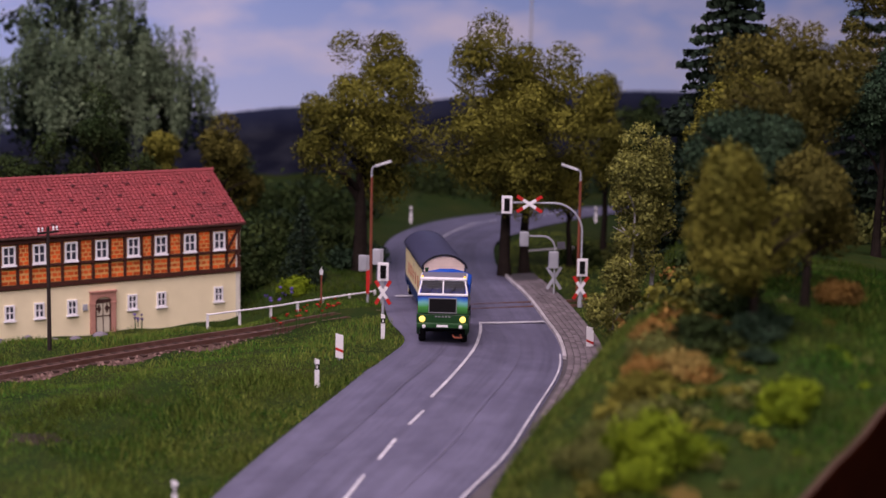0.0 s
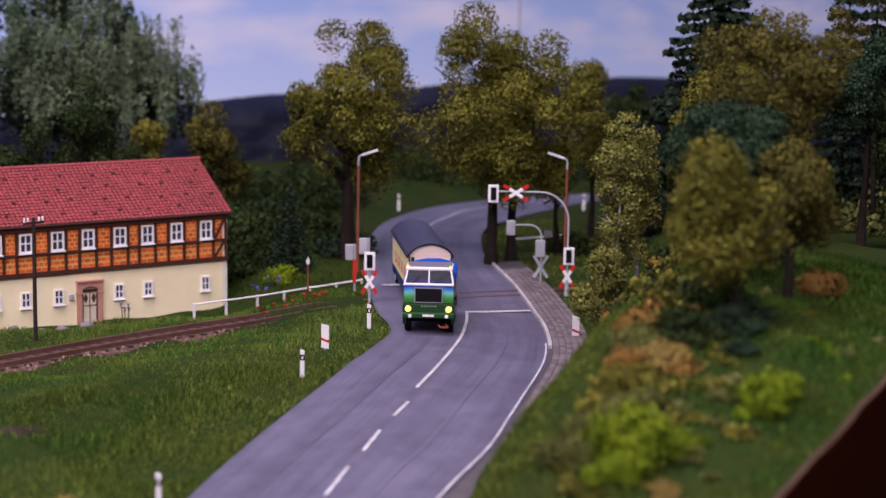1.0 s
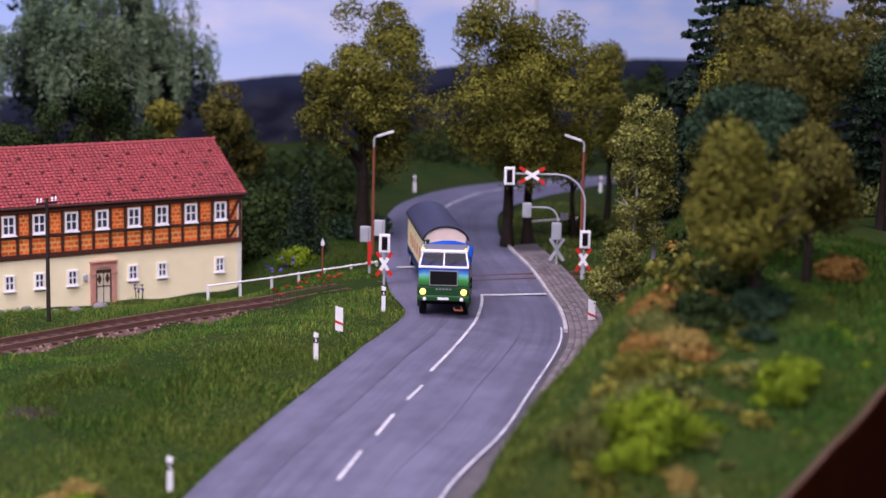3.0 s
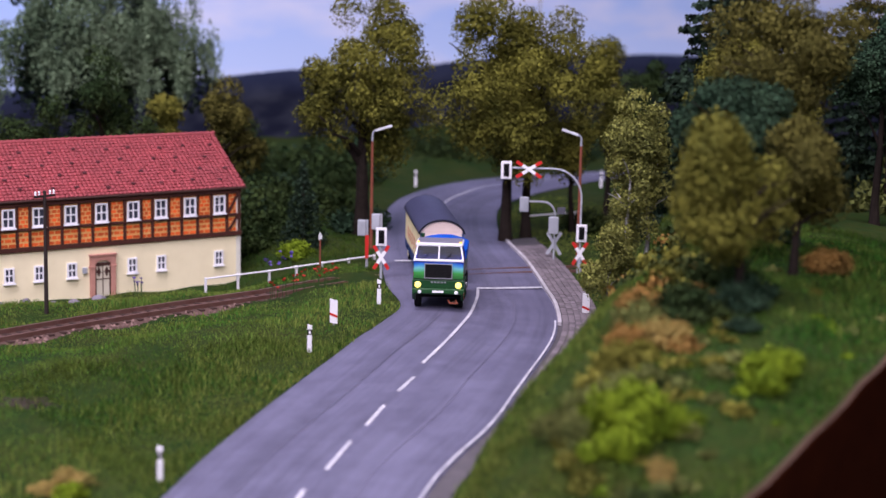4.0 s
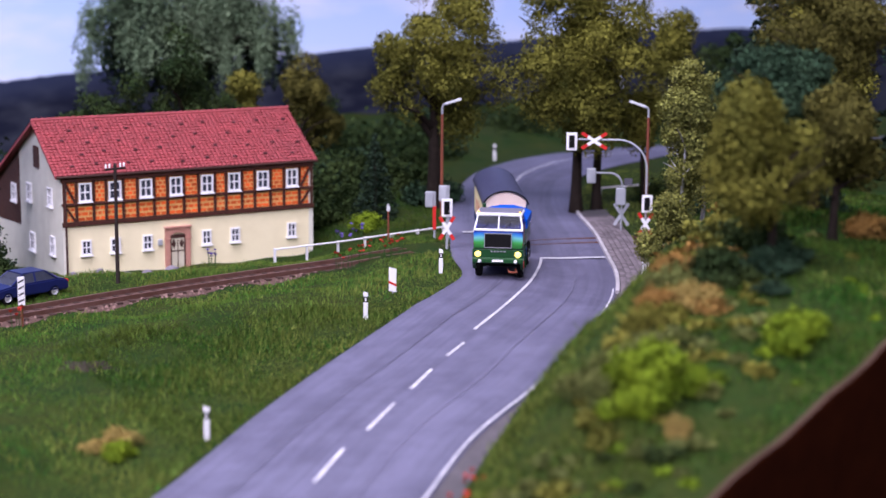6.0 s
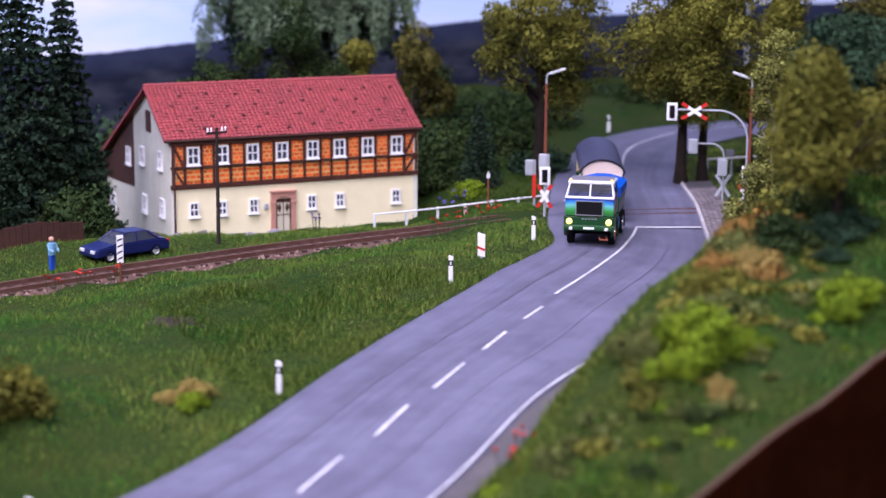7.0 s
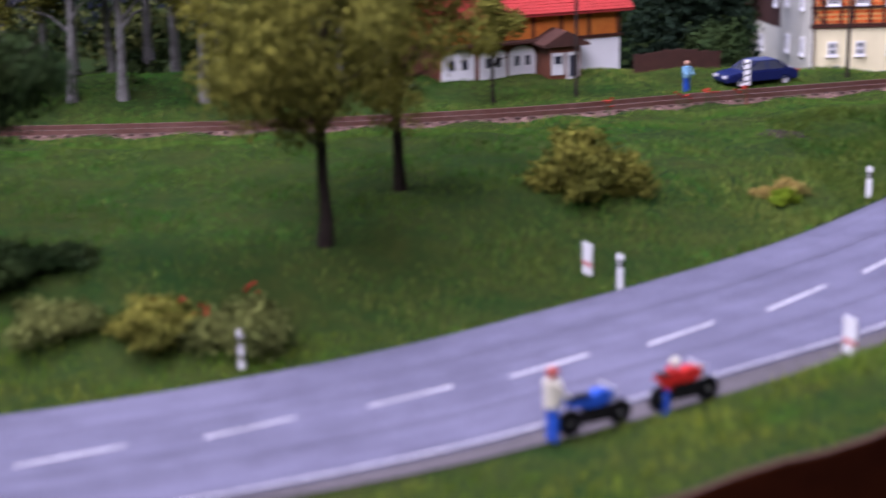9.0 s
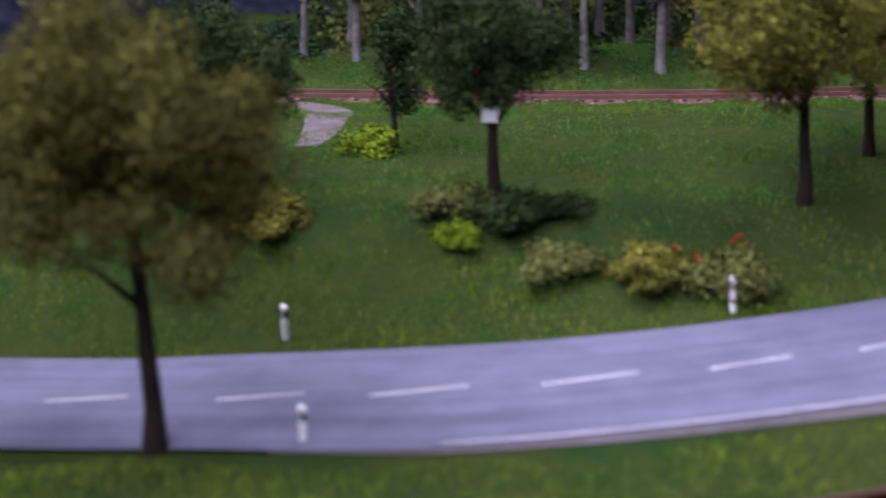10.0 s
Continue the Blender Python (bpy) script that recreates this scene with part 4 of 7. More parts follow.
rear = thing("crossing_signal", 51.9, 68.3, -0.1, -34, "grey crossing signal seen from behind, with curved arm", "railway signal")
bm = bmesh.new()
pipe(bm, arch_pts(3.0, 1.35, 0.6), 0.045, 10)
part("curved_post", bm, M_GREYMETAL, rear)
for x, z, w, h in ((-1.5, 2.85, 0.22, 0.36), (-0.05, 1.85, 0.24, 0.42)):
    bm = bmesh.new()
    box(bm, x - w, x + w, -0.1, 0.15, z - h, z + h, 0.05)
    part("signal_housing", bm, M_GREYMETAL, rear)
saltire(rear, 0, 0.1, 0.95, 0.55, plain=True)
bm = bmesh.new()
box(bm, 0.1, 0.5, -0.02, 0.02, 2.4, 2.75, 0.02)
part("sign_plate", bm, material("dark_sign_back", (0.08, 0.08, 0.1)), rear)

rear = thing("crossing_signal", 43.0, 70.6, 0.0, -34, "pair of grey signal housings seen from behind", "railway signal")
for x, h in ((-0.5, 2.3), (0.15, 2.6)):
    bm = bmesh.new()
    tube(bm, (x + 0.25, 0, -0.1), (x + 0.25, 0, h), 0.06)
    part("post", bm, M_GREYMETAL, rear)
    bm = bmesh.new()
    box(bm, x - 0.2, x + 0.2, -0.12, 0.12, h - 0.75, h, 0.05)
    part("signal_housing", bm, M_GREYMETAL, rear)
bm = bmesh.new()
box(bm, -0.33, -0.17, -0.12, -0.06, 0.5, 1.6)
part("red_white_band", bm, M_RED, rear)


def street_lamp(x, y, z, h, left):
    ob = thing("street_lamp", x, y, z, -34, "rust-brown street lamp with pale angled head", "street lamp", "street lamps at the crossing")
    s_ = -1 if left else 1
    bm = bmesh.new()
    tube(bm, (0, 0, -0.1), (0, 0, h - 0.55), 0.085, 0.06)
    part("post", bm, M_RUST, ob)
    bm = bmesh.new()
    pipe(bm, [(0, 0, h - 0.6), (0, 0, h - 0.2), (0.06 * s_, 0, h - 0.06), (0.2 * s_, 0, h)], 0.05)
    part("bracket", bm, M_GREYMETAL, ob)
    bm = bmesh.new()
    box(bm, 0, 0.85, -0.09, 0.09, -0.06, 0.06, 0.03, m=Matrix.Translation((0.15 * s_, 0, h - 0.02)) @ (Matrix.Rotation(radians(180), 4, "Z") if left else Matrix.Identity(4)) @ Matrix.Rotation(radians(-18), 4, "Y"))
    part("lamp_head", bm, M_LAMPHEAD, ob)


street_lamp(45.9, 75.5, -0.1, 6.0, False)
street_lamp(53.6, 68.6, -0.1, 6.15, True)


# ---------------------------------------------------------------- roadside posts
def delineator(x, y, face):
    z = gz(x, y)
    ob = thing("delineator_post", x, y, z, face, "white delineator post with black band", "delineator", "delineators along the road")
    poly = [(-0.075, 0.0), (0.075, 0.0), (0.075, 0.64), (-0.075, 0.6)]
    for name, lo, hi, mat in (("post_body", -0.1, 0.66, M_WHITE), ("black_band", 0.66, 0.88, M_BLACK)):
        bm = bmesh.new()
        box(bm, -0.085, 0.085, -0.06, 0.06, lo, hi, 0.02)
        part(name, bm, mat, ob)
    bm = bmesh.new()
    prism(bm, [(-0.085, 0.88), (0.085, 0.88), (0.085, 1.0), (-0.085, 1.06)], -0.06, 0.06)
    part("sloped_cap", bm, M_WHITE, ob)
    bm = bmesh.new()
    box(bm, -0.03, 0.03, -0.07, -0.06, 0.71, 0.83)
    part("reflector", bm, M_PORCELAIN, ob)


for x, y in ((21.1, 46.2), (31.5, 56.0), (38.5, 62.6), (11.8, 38.4), (1.3, 34.1), (-11.4, 32.5), (-8.9, 24.55), (60.1, 93.6), (70.7, 88.3), (-22.0, 32.6)):
    delineator(x, y, -30)


def beacon(x, y):
    ob = thing("crossing_beacon", x, y, gz(x, y), -34, "white beacon board with slanting red stripes", "warning beacon", "beacons before the crossing")
    bm = bmesh.new()
    tube(bm, (0, 0.03, -0.15), (0, 0.03, 0.3), 0.03)
    part("stake", bm, M_GREYMETAL, ob)
    bm = bmesh.new()
    prism(bm, [(-0.15, 0.12), (0.15, 0.06), (0.15, 0.98), (-0.15, 1.06)], -0.03, 0.03)
    board = part("board", bm, M_WHITE, ob)
    bm = bmesh.new()
    prism(bm, [(-0.15, 0.42), (0.15, 0.3), (0.15, 0.4), (-0.15, 0.52)], -0.036, -0.031)
    part("red_stripe", bm, M_RED, board)


for x, y in ((34.3, 59.1), (45.5, 57.55), (11.0, 39.5), (16.3, 30.6)):
    beacon(x, y)


# ---------------------------------------------------------------- along the line
def telegraph_pole(x, y, h):
    ob = thing("telegraph_pole", x, y, gz(x, y), 15, "dark telegraph pole with white insulators on two arms", "telegraph pole", "poles along the railway")
    bm = bmesh.new()
    tube(bm, (0, 0, -0.1), (0, 0, h), 0.09, 0.065)
    part("pole", bm, M_DARKPOLE, ob)
    for dz in (-0.1,):
        bm = bmesh.new()
        box(bm, -0.5, 0.5, -0.04, 0.04, h + dz - 0.16, h + dz - 0.08)
        part("crossarm", bm, M_DARKPOLE, ob)
        for dx in (-0.45, -0.27, 0.27, 0.45):
            bm = bmesh.new()
            lathe(bm, [(0.02, -0.06), (0.055, -0.045), (0.035, 0.015), (0.055, 0.035), (0.03, 0.11), (0.01, 0.125)], 8, Matrix.Translation((dx, 0, h + dz)))
            part("insulator", bm, M_PORCELAIN, ob)


telegraph_pole(26.5, 69.2, 5.1)
telegraph_pole(13.8, 66.4, 5.1)

fence = thing("white_fence", 0, 0, 0, 0, "low white painted pipe fence beside the railway", "fence")
FP = [(34.6, 71.0), (36.3, 71.2), (38.0, 71.4), (39.6, 71.75), (41.2, 72.1), (42.8, 72.4), (44.4, 72.7)]
for x, y in FP:
    bm = bmesh.new()
    box(bm, x - 0.05, x + 0.05, y - 0.05, y + 0.05, gz(x, y) - 0.2, 0.22, 0.01)
    part("fence_post", bm, M_WHITE, fence)
for (x0, y0), (x1, y1) in zip(FP, FP[1:]):
    bm = bmesh.new()
    tube(bm, (x0, y0 - 0.06, 0.18), (x1, y1 - 0.06, 0.18), 0.04)
    part("fence_rail", bm, M_WHITE, fence)

rail = thing("pipe_barrier", 55.8, 75.8, 0.0, -2, "low grey pipe barrier beside the footway", "barrier")
for x in (0.1, 1.6, 3.1):
    bm = bmesh.new()
    tube(bm, (x, 0, -0.2), (x, 0, 0.85), 0.05)
    part("barrier_post", bm, M_GREYMETAL, rail)
bm = bmesh.new()
pipe(bm, [(-0.3, 0, 0.3), (0.0, 0, 0.8), (0.2, 0, 0.9), (3.3, 0, 0.9)], 0.05, 8)
part("barrier_rail", bm, M_WHITE, rail)

sign = thing("line_sign", 40.6, 71.3, gz(40.6, 71.3), -30, "rusty pole with small pale arrow-shaped board", "railway sign")
bm = bmesh.new()
tube(bm, (0, 0, -0.1), (0, 0, 1.6), 0.04)
part("pole", bm, M_RUST, sign)
bm = bmesh.new()
prism(bm, [(-0.07, 1.5), (0.07, 1.5), (0.09, 1.66), (0.0, 1.86), (-0.09, 1.66)], -0.04, 0.04)
part("board", bm, M_LAMPHEAD, sign)

sign = thing("line_sign", 20.7, 63.6, gz(20.7, 63.6), -20, "narrow white chequered railway board on dark pole", "railway sign")
bm = bmesh.new()
tube(bm, (0, 0, -0.1), (0, 0, 0.9), 0.05)
part("pole", bm, M_RUST, sign)
bm = bmesh.new()
box(bm, -0.13, 0.13, -0.03, 0.03, 0.85, 1.95, 0.01)
board = part("board", bm, M_WHITE, sign)
for k in range(4):
    bm = bmesh.new()
    prism(bm, [(-0.1, 0.95 + k * 0.25), (0.1, 1.05 + k * 0.25), (0.1, 1.12 + k * 0.25), (-0.1, 1.02 + k * 0.25)], -0.036, -0.031)
    part("dark_stripe", bm, M_BLACK, board)

M_FIELDSTONE = material("grey_violet_stone", (0.2, 0.18, 0.21), (0.13, 0.12, 0.14), 3, 0.9, 0.6, random_shift=0.2)
for k, (x, y, r) in enumerate(((25.6, 72.4, 0.22), (26.9, 72.7, 0.25), (28.4, 73.4, 0.24), (29.5, 73.6, 0.3), (30.7, 73.8, 0.34))):
    bm = bmesh.new()
    bmesh.ops.create_icosphere(bm, subdivisions=2, radius=r)
    for v in bm.verts:
        v.co *= 1 + 0.25 * noise.noise(v.co * 4 + Vector((k * 7, 0, 0)))
        v.co.z *= 0.8
    ob = finish("field_stone", bm, M_FIELDSTONE, smooth=True, loc=(x, y, gz(x, y) + r * 0.5))
    tagged(ob, "rounded grey field stone in the grass", "stone", "stones before the farmhouse")

# low brown board fence in front of the cottage
fence = thing("board_fence", 0, 0, 0, 0, "low dark brown board fence by the cottage", "fence")
pts = [(16.8, 69.8), (19.0, 70.5), (21.0, 71.2)]
for x, y, rz in along(pts, 0.3):
    bm = bmesh.new()
    box(bm, -0.14, 0.14, -0.03, 0.03, -0.2, 0.85 + 0.03 * math.sin(9 * x), 0.0, m=pose(x, y, gz(x, y), 0, 0, rz))
    part("fence_board", bm, M_BROWN, fence)


# ---------------------------------------------------------------- parked car
M_CARBLUE = material("dark_blue_car_paint", (0.01, 0.016, 0.085), (0.008, 0.013, 0.07), 2, 0.35, spec=0.3)
M_TYRE = material("black_rubber", (0.006, 0.006, 0.007), (0.01, 0.01, 0.011), 6, 0.8, spec=0.08)
M_CHROME = material("bright_metal", (0.7, 0.7, 0.72), (0.6, 0.6, 0.62), 5, 0.3, metal=0.55)
M_AMBER = material("lit_amber_lens", (1.0, 0.5, 0.05), None, 4, 0.3, emit=2.5)
M_HEADLIGHT = material("lit_headlight", (1.0, 0.8, 0.16), None, 4, 0.3, emit=2.2)
M_TAIL = material("lit_tail_lamp", (1.0, 0.06, 0.03), None, 4, 0.3, emit=1.5)


def wheel(parent, x, y, z, r, w, side, rim_mat, hub_mat=None, hub_r=0.0):
    """A wheel on the y axis; side is the way its face looks."""
    turn = Matrix.Translation((x, y, z)) @ Matrix.Rotation(radians(-90 * side), 4, "X")
    bm = bmesh.new()
    lathe(bm, [(r * 0.55, -w / 2), (r * 0.92, -w / 2), (r, -w / 2 + 0.06), (r, w / 2 - 0.06), (r * 0.92, w / 2), (r * 0.62, w / 2), (r * 0.58, w / 2 - 0.06)], 28, turn)
    ob = part("wheel", bm, M_TYRE, parent, smooth=False)
    bm = bmesh.new()
    lathe(bm, [(r * 0.62, w / 2 - 0.05), (r * 0.6, w / 2 + 0.01), (r * 0.52, w / 2 - 0.01), (r * 0.46, w / 2 - 0.09), (r * 0.3, w / 2 - 0.1), (r * 0.26, w / 2 - 0.02), (r * 0.1, w / 2)], 24, turn)
    part("rim", bm, rim_mat, ob)
    if hub_mat:
        bm = bmesh.new()
        lathe(bm, [(hub_r, w / 2 - 0.08), (hub_r, w / 2 + 0.015), (hub_r * 0.9, w / 2 + 0.035), (hub_r * 0.58, w / 2 + 0.035), (hub_r * 0.52, w / 2 + 0.005), (hub_r * 0.3, w / 2 + 0.0), (hub_r * 0.26, w / 2 + 0.02), (hub_r * 0.03, w / 2 + 0.025)], 20, turn)
        part("hub", bm, hub_mat, ob)
    return ob


car = thing("parked_car", 22.1, 68.3, gz(22.1, 68.3) + 0.02, 197, "dark blue saloon car parked beside the railway", "car")
car.scale = (0.82, 0.82, 0.82)
bm = bmesh.new()
prof = [(-2.2, 0.3), (-2.22, 0.62), (-2.1, 0.85), (-1.5, 0.93), (0.95, 0.9), (2.0, 0.74), (2.2, 0.6), (2.2, 0.3)]
prism(bm, prof, -0.84, 0.84)
bmesh.ops.bevel(bm, geom=list(bm.edges), offset=0.07, segments=2, affect="EDGES")
part("body", bm, M_CARBLUE, car, smooth=False)
bm = bmesh.new()
a = [bm.verts.new((x, y, z)) for x, y, z in ((-1.6, -0.76, 0.9), (1.05, -0.76, 0.88), (0.35, -0.6, 1.34), (-0.95, -0.6, 1.36))]
b = [bm.verts.new((v.co.x, -v.co.y, v.co.z)) for v in a]
for k in range(4):
    bm.faces.new((a[k], a[(k + 1) % 4], b[(k + 1) % 4], b[k]))
bm.faces.new(a)
bm.faces.new(b[::-1])
bmesh.ops.recalc_face_normals(bm, faces=bm.faces)
cabin = part("cabin_glass", bm, M_GLASS, car, "dark tinted glass")
bm = bmesh.new()
box(bm, -0.98, 0.36, -0.6, 0.6, 1.33, 1.4, 0.02)
part("roof_panel", bm, M_CARBLUE, cabin)
for s_ in (-1, 1):
    for xa, xb in ((1.05, 0.35), (-1.6, -0.95), (-0.3, -0.3)):
        bm = bmesh.new()
        pipe(bm, [(xa, s_ * 0.775, 0.9), (xb, s_ * 0.615, 1.36)], 0.045, 6)
        part("pillar", bm, M_CARBLUE, cabin)
    for x in (-1.35, 1.35):
        wheel(car, x, s_ * 0.74, 0.31, 0.31, 0.2, s_, M_CHROME)
    bm = bmesh.new()
    box(bm, 2.13, 2.23, s_ * 0.5 - 0.18, s_ * 0.5 + 0.18, 0.52, 0.68, 0.02)
    part("headlight", bm, M_PORCELAIN, car)
    bm = bmesh.new()
    box(bm, -2.25, -2.15, s_ * 0.58 - 0.16, s_ * 0.58 + 0.16, 0.62, 0.8, 0.02)
    part("tail_light", bm, M_RED, car)

mast = thing("radio_mast", 83.0, 112.0, -0.5, 0, "thin grey radio mast before the backdrop", "mast")
bm = bmesh.new()
tube(bm, (0, 0, 0), (0, 0, 21), 0.12, 0.07, 8)
part("pole", bm, M_GREYMETAL, mast)

box_ = thing("nest_box", -6.02, 37.72, gz(-6.0, 38.0) + 3.1, 0, "small white nest box on a tree trunk", "nest box")
bm = bmesh.new()
box(bm, -0.28, 0.28, -0.16, 0.08, 0.0, 0.42, 0.03)
part("box_body", bm, M_WHITE, box_)
bm = bmesh.new()
prism(bm, [(-0.34, 0.42), (0.34, 0.42), (0.3, 0.5), (-0.3, 0.5)], -0.22, 0.1)
part("lid", bm, M_GREYMETAL, box_)

# ---------------------------------------------------------------- lorry and show wagon
M_GREEN = material("dark_green_paint", (0.007, 0.055, 0.014), (0.006, 0.045, 0.012), 3, 0.35, spec=0.3)
M_BLUE = material("deep_blue_paint", (0.002, 0.065, 0.30), (0.002, 0.055, 0.25), 3, 0.4, spec=0.15)
M_NAVY = material("navy_blue_paint", (0.003, 0.035, 0.14), (0.003, 0.03, 0.11), 3, 0.45, spec=0.15)
M_TARP = material("bright_blue_tarpaulin", (0.001, 0.08, 0.5), (0.001, 0.07, 0.43), 1.5, 0.5, 0.15, fine=6, spec=0.1)
M_CABWHITE = material("white_cab_paint", (0.74, 0.74, 0.76), (0.68, 0.68, 0.7), 3, 0.4, spec=0.5)
M_CABROOF = material("grey_violet_cab_roof", (0.17, 0.165, 0.21), (0.14, 0.135, 0.175), 3, 0.5)
M_SILVER = material("silver_ribbed_panel", (0.33, 0.34, 0.36), (0.26, 0.27, 0.29), 5, 0.4, metal=0.5)
M_ORANGE_PAINT = material("orange_brown_paint", (0.34, 0.055, 0.012), (0.2, 0.03, 0.01), 9, 0.5)
M_CREAM = material("cream_boards", (0.8, 0.7, 0.4), (0.74, 0.64, 0.35), 2, 0.6, 0.1, random_shift=0.04)
M_PINKCREAM = material("pale_pink_cream_boards", (0.76, 0.62, 0.56), (0.70, 0.56, 0.5), 2, 0.6, 0.1, random_shift=0.04)
M_WAGONROOF = material("slate_blue_roof_paint", (0.045, 0.048, 0.095), (0.034, 0.037, 0.075), 1.5, 0.5, 0.15)
M_CREAMRIM = material("cream_wheel_paint", (0.62, 0.55, 0.32), None, 3, 0.5)
M_CHASSIS = material("black_chassis_paint", (0.007, 0.007, 0.008), (0.011, 0.01, 0.01), 5, 0.7, spec=0.1)
M_SEAT = material("brown_seat_cloth", (0.16, 0.09, 0.05), (0.1, 0.055, 0.03), 6, 0.85)
M_CABGLASS = material("smoky_cab_glass", (0.2, 0.21, 0.23), (0.17, 0.18, 0.2), 2, 0.06, spec=0.25)
M_CABGLASS.node_tree.nodes["Principled BSDF"].inputs["Transmission Weight"].default_value = 0.85
M_CABGLASS.node_tree.nodes["Principled BSDF"].inputs["IOR"].default_value = 1.1


def banded_paint():
    """Sprayed cab paint: blue above, pale turquoise, then green."""
    m = bpy.data.materials.new("blue_to_green_cab_paint")
    m.use_nodes = True
    nt = m.node_tree
    tc = nt.nodes.new("ShaderNodeTexCoord")
    sep = nt.nodes.new("ShaderNodeSeparateXYZ")
    nt.links.new(tc.outputs["Object"], sep.inputs[0])
    wob = nt.nodes.new("ShaderNodeTexNoise")
    wob.inputs["Scale"].default_value = 2.0 / S
    nt.links.new(tc.outputs["Object"], wob.inputs["Vector"])
    mr = nt.nodes.new("ShaderNodeMapRange")
    mr.inputs["From Min"].default_value, mr.inputs["From Max"].default_value = 1.5 * S, 2.62 * S
    nt.links.new(sep.outputs["Z"], mr.inputs["Value"])
    add = nt.nodes.new("ShaderNodeMath")
    add.operation = "MULTIPLY_ADD"
    add.inputs[1].default_value, add.inputs[2].default_value = 0.16, -0.08
    nt.links.new(wob.outputs[0], add.inputs[0])
    tot = nt.nodes.new("ShaderNodeMath")
    nt.links.new(mr.outputs[0], tot.inputs[0])
    nt.links.new(add.outputs[0], tot.inputs[1])
    cr = nt.nodes.new("ShaderNodeValToRGB")
    e = cr.color_ramp.elements
    e[0].position, e[0].color = 0.0, (0.015, 0.13, 0.02, 1)
    e[1].position, e[1].color = 1.0, (0.008, 0.02, 0.33, 1)
    for pos, col in ((0.3, (0.03, 0.28, 0.05, 1)), (0.5, (0.12, 0.42, 0.42, 1)), (0.64, (0.03, 0.2, 0.5, 1)), (0.78, (0.008, 0.025, 0.36, 1))):
        n_ = e.new(pos)
        n_.color = col
    nt.links.new(tot.outputs[0], cr.inputs[0])
    b = nt.nodes["Principled BSDF"]
    b.inputs["Roughness"].default_value = 0.35
    nt.links.new(cr.outputs[0], b.inputs["Base Color"])
    return m


M_BAND = banded_paint()


def block(parent, name, mat, x0, x1, y0, y1, z0, z1, bevel=0.0, label=""):
    bm = bmesh.new()
    box(bm, x0, x1, y0, y1, z0, z1, bevel)
    return part(name, bm, mat, parent, label)


def side_prism(parent, name, mat, poly, y0, y1, label="", bevel=0.0):
    """An outline seen from the side, pushed across."""
    bm = bmesh.new()
    prism(bm, poly, y0, y1)
    if bevel:
        bmesh.ops.bevel(bm, geom=list(bm.edges), offset=bevel, segments=2, affect="EDGES")
    return part(name, bm, mat, parent, label)


def fender(parent, mat, x, z, r, y0, y1, a0, a1, t=0.05):
    bm = bmesh.new()
    poly = [(x + (r + t) * math.cos(a), z + (r + t) * math.sin(a)) for a in np.linspace(a0, a1, 11)]
    poly += [(x + r * math.cos(a), z + r * math.sin(a)) for a in np.linspace(a1, a0, 11)]
    prism(bm, poly, y0, y1)
    return part("mudguard", bm, mat, parent)


lorry = new("lorry")
lorry.empty_display_size = 0.005
RIG = 0.85
lorry.matrix_basis = pose(40.4 * S, 60.93 * S, (float(road_z(40.4)) + 0.05) * S, 0, -1.3, 233.7) @ Matrix.Scale(RIG, 4)
tagged(lorry, "green and white two-axle lorry with blue tarpaulin pulling a wagon", "lorry")


def slab(bm, corners, push):
    """A thin plate from four corners, pushed out by a vector."""
    a = [bm.verts.new(p) for p in corners]
    b = [bm.verts.new(Vector(p) + Vector(push)) for p in corners]
    n_ = len(a)
    for k in range(n_):
        bm.faces.new((a[k], a[(k + 1) % n_], b[(k + 1) % n_], b[k]))
    bm.faces.new(a)
    bm.faces.new(b[::-1])
    bmesh.ops.recalc_face_normals(bm, faces=bm.faces)
    return bm


